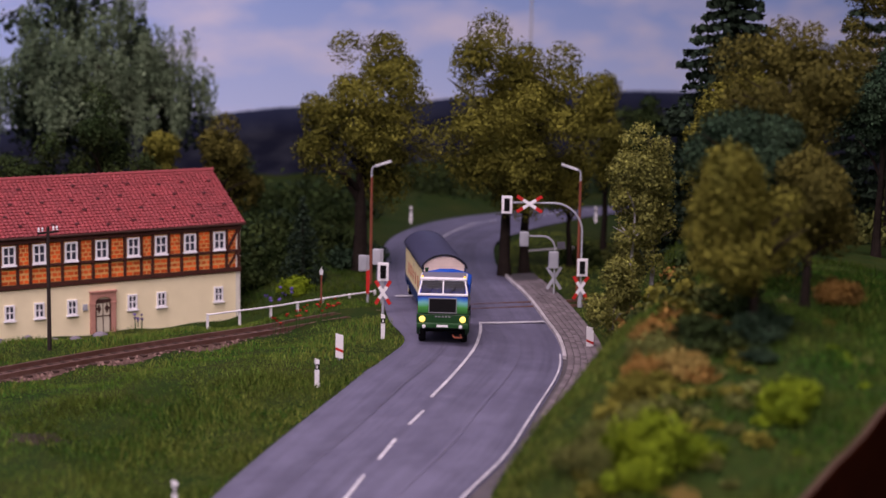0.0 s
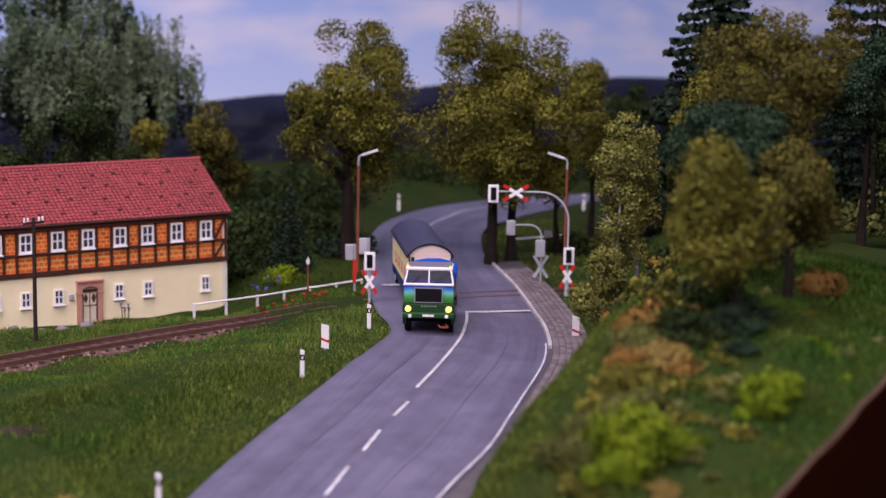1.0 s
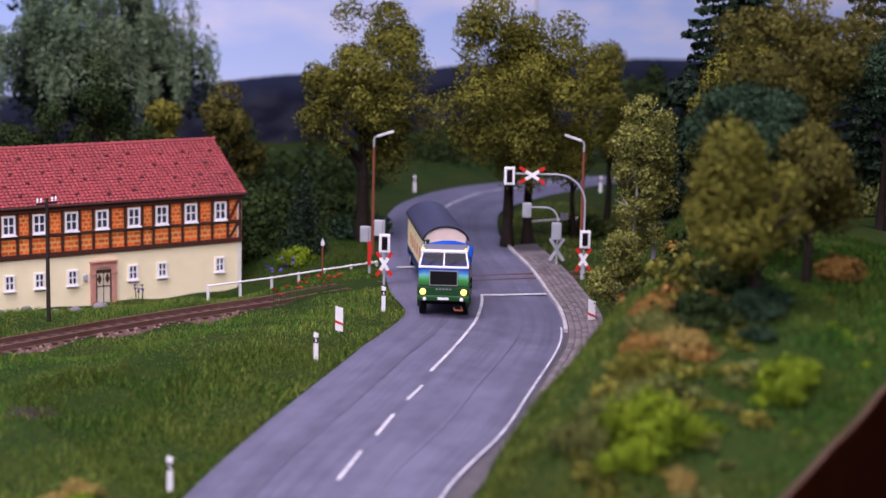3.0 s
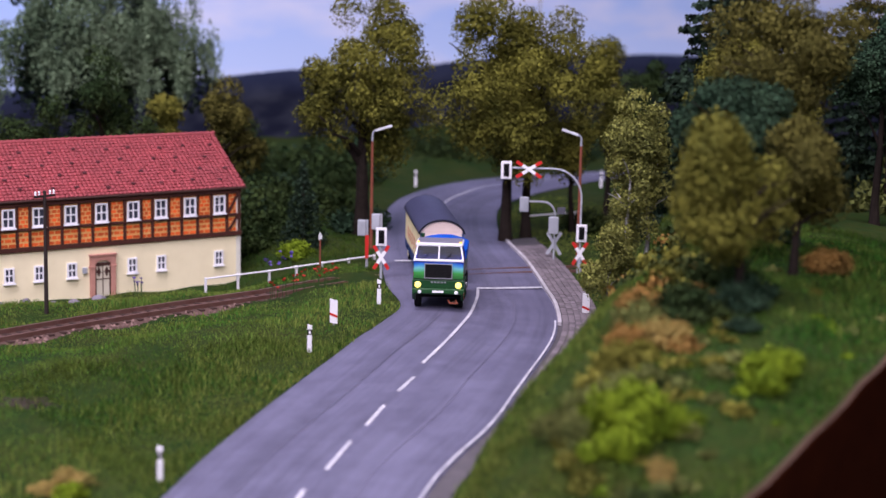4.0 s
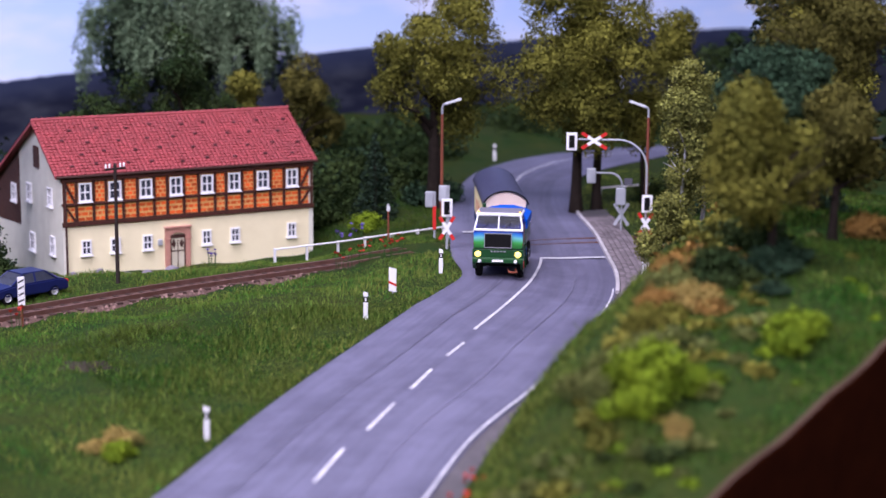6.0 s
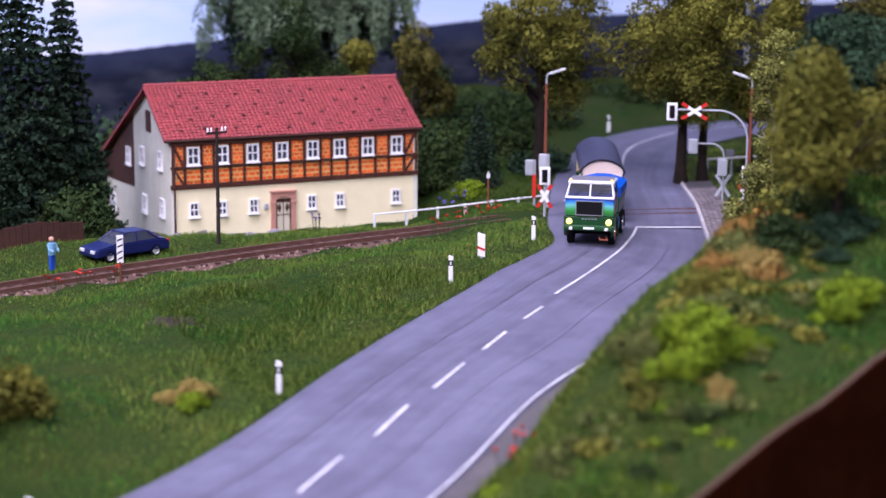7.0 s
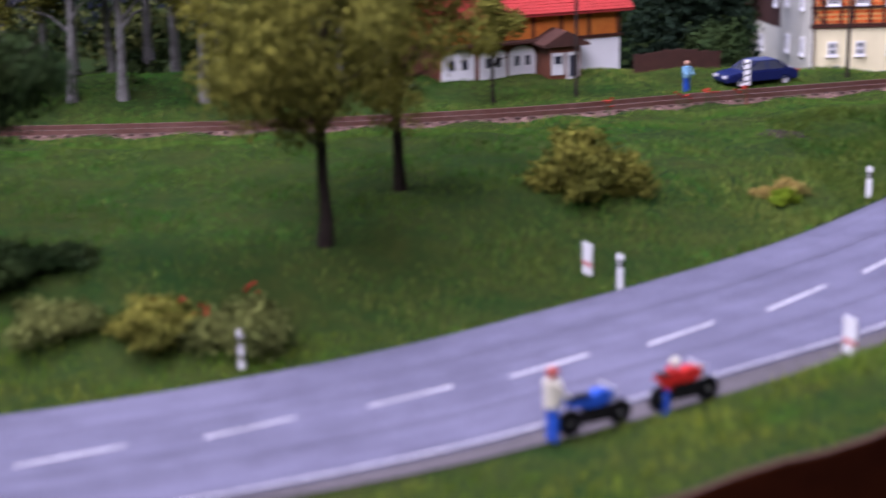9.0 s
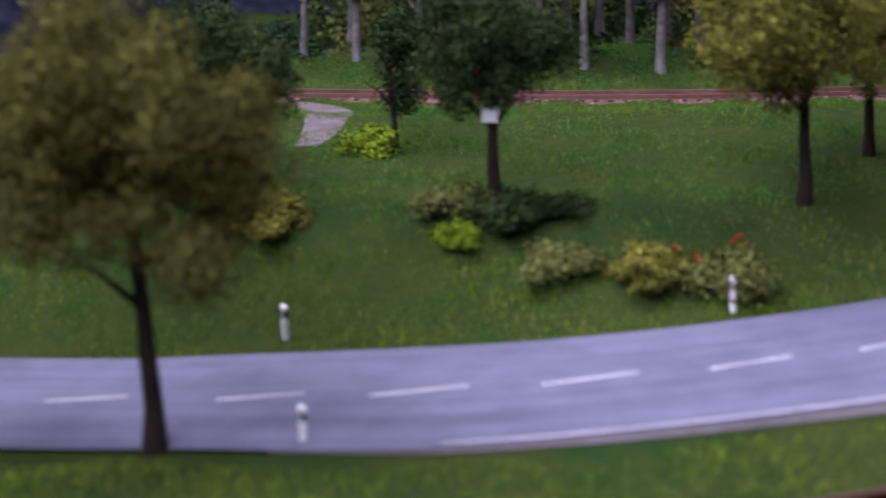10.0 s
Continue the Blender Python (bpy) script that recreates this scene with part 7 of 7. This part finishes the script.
# farmhouse surroundings
conifer(43.2, 77.6, 5.0, 1.55, "fir", "small dark spruce beside the farmhouse", 51, 18, 0.16, z=-0.6, lo=0.1)
conifer(20.0, 78.5, 17.0, 3.3, "fir", "tall dark green spruce behind the cottage", 52, 38, 0.26)
conifer(22.8, 81.5, 13.5, 2.6, "fir", "smaller dark spruce beside the tall one", 59, 32, 0.26)
conifer(15.5, 83.0, 11.5, 2.8, "fir", "dark spruce behind the cottage roof", 53, 22, 0.26)
for x, y, h, r, leaf, seed, label in ((38.0, 90.5, 10.6, 3.3, "dark", 54, "dark green round tree behind the farmhouse"), (42.2, 92.0, 8.0, 1.5, "olive", 55, "small olive tree behind the farmhouse"),
                                      (45.4, 91.0, 8.9, 3.0, "umber", 56, "dark olive tree behind the farmhouse gable"), (33.5, 93.0, 7.2, 2.6, "dark", 57, "dark tree behind the farmhouse roof"), (48.8, 95.0, 6.0, 2.0, "dark", 58, "dark low tree beside the meadow")):
    broad_tree(x, y, h, r, 1.0, leaf, label, seed, 0.2, 9000, 0.22, 45, 0.8, z=-1.4)

# the big weeping tree before the backdrop
rng_ = np.random.default_rng(61)
ob = thing("weeping_tree", 42.4, 100.5, -1.0, 0, "huge grey-green weeping tree with hanging strands of leaves", "tree")
part("trunk", trunk_bmesh(11, 0.6, random.Random(61), 9, 4.0), M_BARK, ob)
bunches = 170
d = on_sphere(bunches, rng_)
d[:, 2] = np.abs(d[:, 2]) * 0.95 - 0.3
st = np.array([0, 0, 10.4]) + d * np.array([7.0, 5.0, 8.2]) * (0.55 + 0.45 * rng_.random(bunches))[:, None]
st = np.repeat(st, 8, 0) + rng_.normal(size=(bunches * 8, 3)) * (0.28, 0.28, 0.3)
ln = np.repeat(rng_.uniform(1.2, 3.6, bunches), 8) * rng_.uniform(0.6, 1.1, bunches * 8)
P = []
for p, l in zip(st, ln):
    m = int(l * 22)
    u = np.sort(rng_.random(m))
    P.append(np.stack([p[0] + 0.07 * rng_.normal(size=m) + 0.25 * p[0] / 7 * np.sin(u * 2), p[1] + 0.12 * rng_.normal(size=m), p[2] - u * l], -1))
P = np.concatenate(P)
P = P[P[:, 2] > 1.0]
add_mesh("crown", leaf_mesh("crown", P, np.tile((0.0, -1.0, 0.4), (len(P), 1)), 0.17, rng_, LEAF["weeping"], 0.35), ob)

# added core of dark fir leaves; its colour stands in for inner shade
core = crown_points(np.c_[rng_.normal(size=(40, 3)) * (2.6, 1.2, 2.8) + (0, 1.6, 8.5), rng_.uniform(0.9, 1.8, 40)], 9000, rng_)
add_mesh("inner_foliage", leaf_mesh("inner_foliage", core[0], core[1], 0.4, rng_, LEAF["fir"]), ob, "inner foliage coloured dark as shade between the strands")

# trees of the meadow
broad_tree(3.4, 40.3, 10.2, 4.0, 2.5, "olive", "olive meadow tree with dark upright trunk", 71, 0.22, 30000, 0.17, 100, 0.95)
broad_tree(5.7, 45.6, 10.0, 3.1, 2.6, "olive", "slim olive meadow tree", 72, 0.2, 20000, 0.17, 80, 0.8)
broad_tree(-6.0, 38.0, 7.6, 2.9, 2.9, "dark", "dark green forked meadow tree", 73, 0.24, 15000, 0.17, 60, 0.8)
broad_tree(-14.8, 37.5, 7.0, 2.6, 1.0, "dark", "dark green tree at the meadow's end", 74, 0.22, 13000, 0.18, 60, 0.8)
broad_tree(-12.6, 24.3, 11.4, 4.3, 4.2, "umber", "large olive tree standing before the road", 75, 0.28, 40000, 0.17, 110, 1.0)
broad_tree(-19.5, 24.6, 8.6, 3.0, 3.2, "umber", "dark olive tree beside the road's front edge", 76, 0.25, 15000, 0.18, 70, 0.9)
broad_tree(10.1, 65.2, 4.7, 1.4, 1.8, "olive", "small tree before the cottage", 77, 0.1, 6000, 0.14, 35, 0.5)
broad_tree(-11.0, 47.5, 5.4, 1.7, 1.2, "dark", "small dark tree by the line", 78, 0.14, 7000, 0.16, 40, 0.6)

# birch wood behind the line
first = broad_tree(-2.3, 65.5, 10.5, 2.3, 3.4, "oak", "tall pale-trunked birch of the wood behind the railway", 81, 0.26, 4700, 0.3, 45, 0.8, z=-0.35, bark=M_GREYBARK, group="birches of the wood")
second = broad_tree(-5.8, 66.0, 11.5, 2.5, 3.9, "dark", "tall grey-trunked tree of the wood behind the railway", 82, 0.24, 4700, 0.3, 45, 0.8, z=-0.35, bark=M_GREYBARK, group="birches of the wood")
rr = random.Random(83)
for k, (x, y) in enumerate([(-8.0, 66.2), (-10.8, 66.5), (-13.5, 66.8), (0.8, 67.0), (3.6, 67.3), (5.6, 69.5), (-0.6, 70.0), (-4.0, 70.5), (-7.0, 71.5), (-10.0, 71.0), (-13.5, 72.0), (-17.0, 68.5), (-20.0, 70.0), (-23.5, 69.0), (2.0, 74.0), (-2.5, 76.0), (-6.0, 77.0), (-9.5, 76.0), (-14.0, 78.0), (-19.0, 76.5)]):
    plant(first if k % 2 else second, x, y, rr.uniform(0.85, 1.15), rr.uniform(0, 360), z=-0.4)

# bushes
B_LIME = make_bush("lime", "bright lime-green bush on the grass", 91)
B_RUST = make_bush("rust", "dry orange-brown bush on the verge", 92, size=0.1)
B_DARK = make_bush("dark", "dark green rounded bush", 93)
B_OLIVE = make_bush("olive", "yellow-olive rounded bush in the meadow", 94, flat=1.0)
B_HERB = make_bush("herb", "grey-green herb tuft on the verge", 95, flat=0.5)
B_STRAW = make_bush("straw", "dry straw-yellow tuft in the meadow", 99, size=0.09)
B_PINE = make_bush("pine", "low blue-green shrub on the bank", 96)
for src, x, y, sc, rz, tall in (
        (B_LIME, 28.0, 33.4, 1.25, 20, 1.3), (B_LIME, 27.0, 33.1, 0.75, 80, 0.9), (B_LIME, 29.0, 33.1, 0.8, 250, 0.85), (B_LIME, 32.4, 33.4, 0.95, 140, 1.1), (B_LIME, 33.3, 33.6, 0.7, 40, 0.9), (B_LIME, 42.0, 76.0, 0.95, 30, 1.0), (B_LIME, -11.6, 46.8, 1.3, 75, 0.9),
        (B_LIME, -1.0, 36.4, 0.9, 10, 0.6), (B_LIME, -7.0, 36.6, 1.0, 200, 0.7),
        (B_RUST, 31.0, 37.4, 0.75, 15, 1.1), (B_STRAW, 31.9, 36.9, 0.9, 70, 0.9), (B_RUST, 33.2, 39.4, 0.8, 170, 0.9), (B_HERB, 32.4, 38.3, 0.9, 110, 1.2), (B_STRAW, 27.4, 31.6, 0.45, 60, 1.5), (B_STRAW, 18.5, 46.7, 0.7, 40, 0.85), (B_STRAW, 17.7, 46.5, 0.55, 140, 0.7), (B_RUST, 40.8, 39.6, 0.9, 0, 0.9),
        (B_DARK, 33.6, 37.9, 1.2, 0, 0.85), (B_PINE, 34.8, 37.2, 1.0, 50, 0.8), (B_DARK, 36.6, 39.6, 1.2, 100, 0.9), (B_DARK, 21.6, 72.6, 1.5, 20, 0.9), (B_DARK, -5.6, 37.9, 1.6, 220, 0.7), (B_HERB, -7.2, 38.2, 1.5, 320, 0.8), (B_DARK, -4.0, 38.6, 1.2, 120, 0.6),
        (B_LIME, 18.2, 45.9, 0.65, 140, 0.75),
        (B_OLIVE, 11.3, 44.8, 1.75, 0, 1.0), (B_OLIVE, 12.8, 45.3, 1.15, 60, 0.95), (B_OLIVE, 22.6, 74.6, 1.2, 200, 0.9), (B_OLIVE, 30.1, 36.6, 0.8, 120, 0.9), (B_OLIVE, -13.0, 36.6, 1.5, 120, 0.7),
        (B_OLIVE, -1.2, 35.7, 1.5, 0, 0.6), (B_HERB, 1.3, 35.3, 1.6, 50, 1.0), (B_HERB, -3.8, 35.8, 1.4, 110, 0.8), (B_HERB, 28.7, 35.3, 1.0, 20, 0.85), (B_HERB, 29.6, 35.7, 0.85, 190, 0.8), (B_HERB, 31.9, 38.0, 0.7, 80, 0.8),
        (B_HERB, 26.9, 34.6, 0.8, 0, 1.3), (B_PINE, 36.0, 38.0, 0.9, 80, 0.8), (B_PINE, 34.0, 36.0, 0.6, 30, 0.6), (B_PINE, 43.0, 45.0, 1.3, 190, 0.8)):
    plant(src, x, y, sc, rz, None, tall)
# low mixed scrub, joined by kind of leaf: bank, back of the layout, birch wood, far bend
SCRUB = {k_: [] for k_ in LEAF}


def scrub(leaf, x, y, scale, z=None, tall=1.0):
    """Adds one tuft's leaf points to the joined scrub of its kind."""
    rng_ = np.random.default_rng(int(1000 + 37 * x + 91 * y) % 100000)
    n = int(270 + 220 * min(scale, 2.0))
    q = on_sphere(60, rng_) * (rng_.random(60) ** 0.45)[:, None]
    b = np.c_[q[:, :2] * 0.85, np.abs(q[:, 2]) * 0.8 + 0.06, rng_.uniform(0.1, 0.27, 60)]
    pts, d = crown_points(b, n, rng_)
    pts = pts * (1 + 0.12 * rng_.normal(size=(n, 1)))
    pts[:, 2] = np.abs(pts[:, 2]) * tall
    SCRUB[leaf].append((pts * scale + np.array([x, y, (gz(x, y) if z is None else z) - 0.05]), d, np.full(n, 0.15 + 0.07 * scale)))


rr = random.Random(98)
for k in range(46):
    x = rr.uniform(27.6, 38)
    y = float(np.interp(x, [27.6, 31, 38], [34.7, 37.0, 43.0])) + rr.uniform(-1.6, 0.6)
    scrub(rr.choice(("herb", "herb", "olive", "olive", "rust" if x > 29.5 else "herb", "dark")), x, y, rr.uniform(0.35, 0.75), None, rr.uniform(0.6, 1.0))
for k in range(40):
    x = rr.uniform(38, 45)
    y = float(np.interp(x, [38, 41.5, 45], [46.0, 50.0, 53.5])) + rr.uniform(-3.0, 0.0)
    scrub(rr.choice(("herb", "dark", "olive", "rust", "dark")), x, y, rr.uniform(0.5, 1.0), None, rr.uniform(0.6, 1.0))
for k in range(36):
    x = rr.uniform(21, 40)
    y = float(board_edge(x)) + rr.uniform(0.8, 6.5)
    scrub(rr.choice(("herb", "lime", "herb", "olive")), x, y, rr.uniform(0.18, 0.38), None, rr.uniform(0.3, 0.6))
for k in range(70):
    x = rr.uniform(23, 35)
    y = float(np.interp(x, [23, 27.6, 31, 35], [33.0, 35.2, 37.2, 40.6])) - 4.2 * rr.random() ** 1.3 - 0.3
    if y > float(board_edge(x)) + 0.4:
        scrub(rr.choice(("herb", "dark", "herb", "olive")), x, y, rr.uniform(0.25, 0.55), None, rr.uniform(0.35, 0.8))
# dark kinds only; their colour also carries the shade beside the far road
for k in range(34):
    scrub(rr.choice(("dark", "dark", "pine")), rr.uniform(38.5, 47.5), rr.uniform(83, 93), rr.uniform(0.9, 1.9), None, rr.uniform(0.7, 1.1))
for k in range(26):
    x = rr.uniform(58.5, 72)
    scrub(rr.choice(("dark", "pine", "herb")), x, rr.uniform(68, 77) + max(0, x - 62) * 0.3, rr.uniform(0.7, 1.5), None, rr.uniform(0.7, 1.1))
rr = random.Random(97)
for k in range(62):
    x = 47 + 45 * k / 62 + rr.uniform(-1.5, 1.5)
    y = float(np.interp(x, [47, 56, 64, 95], [91, 99, 103, 103])) + rr.uniform(-3, 7)
    scrub(("dark", "pine", "dark", "dark")[k % 4], x, y, rr.uniform(1.6, 3.0), -0.6, rr.uniform(0.8, 1.25))
for k in range(30):
    scrub(("dark", "dark", "herb")[k % 3], rr.uniform(-24, 16), rr.uniform(80, 90), rr.uniform(2.2, 3.6), -1.0, rr.uniform(1.0, 1.6))
# undergrowth added among the trunks, dark in place of the wood's shade
for k in range(60):
    scrub(("dark", "dark", "pine", "herb")[k % 4], rr.uniform(-25, 9), rr.uniform(66, 80), rr.uniform(0.7, 1.7), -0.5, rr.uniform(0.5, 1.0))
for k in range(22):
    scrub(("dark", "herb", "pine")[k % 3], rr.uniform(58, 82), rr.uniform(46, 66), rr.uniform(1.4, 2.6), None, rr.uniform(0.8, 1.3))
for k in range(26):
    scrub(("dark", "pine")[k % 2], 14 + k * 1.25 + rr.uniform(-0.8, 0.8), 92 + rr.uniform(-2, 4), rr.uniform(2.6, 3.8), -1.7, rr.uniform(0.9, 1.4))
for k in range(12):
    scrub(("dark", "pine", "dark")[k % 3], 41 + k * 0.8, 86 + rr.uniform(-1, 4), rr.uniform(1.2, 2.2), None, rr.uniform(0.8, 1.2))
# more dark tufts added over bright ground that lies in tree shade
for k in range(26):
    scrub(("dark", "dark", "pine")[k % 3], rr.uniform(41, 50), rr.uniform(80, 88), rr.uniform(0.8, 1.5), None, rr.uniform(0.8, 1.2))
for leaf, label in (("dark", "dark green scrub of the layout, some added in place of tree shade"), ("herb", "grey-green herbs and low scrub of the layout"), ("pine", "blue-green low scrub among the trees"), ("olive", "yellow-olive scrub tufts"), ("rust", "dry orange scrub tufts on the bank"), ("lime", "small lime-green tufts on the bank")):
    P_, D_, Z_ = (np.concatenate([q[k] for q in SCRUB[leaf]]) for k in range(3))
    tagged(new("scrub", leaf_mesh("scrub", P_, D_, Z_[:, None], np.random.default_rng(5), LEAF[leaf])), label, "scrub", kind="stuff")
plant(B_DARK, 21.7, 74.3, 2.0, 200, -0.7, 1.25, "dark olive-green bush between cottage and farmhouse")
for src in (B_STRAW, B_LIME, B_RUST, B_DARK, B_OLIVE, B_HERB, B_PINE):
    for o in list(src.children) + [src]:
        bpy.data.objects.remove(o)

# ---------------------------------------------------------------- grass fibres
def blades(name, n, x0, x1, y0, y1, h0, h1, mat, seed, keep, **tags):
    rng_ = np.random.default_rng(seed)
    x, y = rng_.uniform(x0, x1, n), rng_.uniform(y0, y1, n)
    k = keep(x, y)
    x, y = x[k], y[k]
    n = len(x)
    z = ground(x, y)
    h = rng_.uniform(h0, h1, n) * (0.7 + 0.5 * np.sin(x * 0.9) * np.sin(y * 1.1 + 1))
    a = rng_.uniform(0, 6.283, n)
    w = 0.017 * rng_.uniform(0.7, 1.6, n)
    tx, ty = rng_.normal(size=n) * 0.35 * h, rng_.normal(size=n) * 0.35 * h
    v = np.stack([np.stack([x - np.cos(a) * w, y - np.sin(a) * w, z - 0.03], -1), np.stack([x + np.cos(a) * w, y + np.sin(a) * w, z - 0.03], -1), np.stack([x + tx, y + ty, z + h], -1)], 1).reshape(-1, 3) * S
    me = bpy.data.meshes.new(name)
    me.vertices.add(3 * n)
    me.vertices.foreach_set("co", v.ravel())
    me.loops.add(3 * n)
    me.loops.foreach_set("vertex_index", np.arange(3 * n, dtype=np.int32))
    me.polygons.add(n)
    me.polygons.foreach_set("loop_start", np.arange(0, 3 * n, 3, dtype=np.int32))
    me.update(calc_edges=True)
    me.materials.append(mat)
    return tagged(new(name, me), **tags)


def on_grass(x, y):
    d, i = near(ROAD_MID, x, y)
    ok = (d > ROAD_HALF[i] + 0.16 - 0.34 * np.random.default_rng(6).random(len(x)) ** 2) & (y > board_edge(x) + 0.15)
    t, _ = near(TRACK, x, y)
    ok &= t > 1.35
    mid = ROAD_MID[i]
    ahead = ROAD_MID[np.minimum(i + 1, len(ROAD_MID) - 1)] - ROAD_MID[np.maximum(i - 1, 0)]
    right = ahead[..., 0] * (y - mid[..., 1]) - ahead[..., 1] * (x - mid[..., 0]) < 0
    ok &= ~(right & (d < ROAD_HALF[i] + 0.95) & (i < 131))
    ok &= ~(right & (d < ROAD_HALF[i] + 1.85) & (i >= 92) & (i < 142))
    ok &= ~((x > 26.7) & (x < 40) & (y > 77.6))
    return ok


M_BLADE = material("grass_fibre", (0.037, 0.138, 0.018), (0.095, 0.155, 0.026), 0.7, 0.85, island=0.5, spec=0.05, contrast=0.35)
def on_meadow(x, y):
    """Fibres of the meadow: thinned on the steep slope above the near bend, leaving dark turf as tree shade."""
    d, i = near(ROAD_MID, x, y)
    slope = smoothstep(8.5, 5.0, d - ROAD_HALF[i]) * smoothstep(10.0, 3.0, x)
    return on_grass(x, y) & (np.random.default_rng(8).random(len(x)) > 0.7 * slope)


M_BLADE_DRY = material("dry_grass_fibre", (0.17, 0.19, 0.04), (0.09, 0.145, 0.026), 0.6, 0.85, island=0.5, spec=0.05)
def near_edges(x, y):
    """More dry fibres beside the road and the railway."""
    d, i = near(ROAD_MID, x, y)
    t, _ = near(TRACK, x, y)
    p = np.maximum(smoothstep(6.5, 1.0, d - ROAD_HALF[i]) * (1 - 0.6 * smoothstep(10.0, 3.0, x)), 0.8 * smoothstep(4.0, 2.0, t)) + 0.12
    return on_grass(x, y) & (np.random.default_rng(7).random(len(x)) < p)


blades("meadow_grass", 300000, -26, 48, 30, 72, 0.06, 0.21, M_BLADE, 101, on_meadow, label="short green static-grass fibres of the meadow", category="grass", kind="stuff")
blades("verge_grass", 170000, -26, 48, 30, 72, 0.1, 0.28, M_BLADE_DRY, 102, near_edges, label="pale yellow-green grass fibres along the verges", category="grass", kind="stuff")
M_BLADE_DARK = material("dark_grass_fibre", (0.016, 0.055, 0.007), (0.048, 0.07, 0.01), 0.7, 0.85, island=0.5, spec=0.05, contrast=0.35)
blades("bank_grass", 110000, 20, 50, 24, 58, 0.1, 0.36, M_BLADE_DARK, 103, on_grass, label="green grass fibres on the bank", category="grass", kind="stuff")
blades("yard_grass", 26000, 10, 37, 68, 84, 0.08, 0.26, M_BLADE_DRY, 104, on_grass, label="yellow-green grass round the farmhouse", category="grass", kind="stuff")
# tree shade here is put into the fibre colour
blades("shade_grass", 15000, 37, 48, 69, 84, 0.08, 0.26, M_BLADE_DARK, 106, on_grass, label="grass beyond the railway, coloured darker for the trees' shade", category="grass", kind="stuff")
blades("lawn_grass", 26000, 49, 66, 62, 86, 0.08, 0.24, M_BLADE_DRY, 108, on_grass, label="olive-green lawn beyond the level crossing", category="grass", kind="stuff")
blades("bank_verge_grass", 60000, 16, 46, 24, 58, 0.14, 0.4, M_BLADE_DRY, 107, near_edges, label="pale grass fibres at the foot of the bank", category="grass", kind="stuff")
M_BLADE_VIVID = material("vivid_grass_fibre", (0.065, 0.17, 0.012), (0.2, 0.22, 0.028), 0.7, 0.85, island=0.5, spec=0.05, contrast=0.4)
blades("front_grass", 75000, -24, 24, 14, 36, 0.1, 0.32, M_BLADE_VIVID, 105, on_grass, label="vivid yellow-green grass on the front bank", category="grass", kind="stuff")
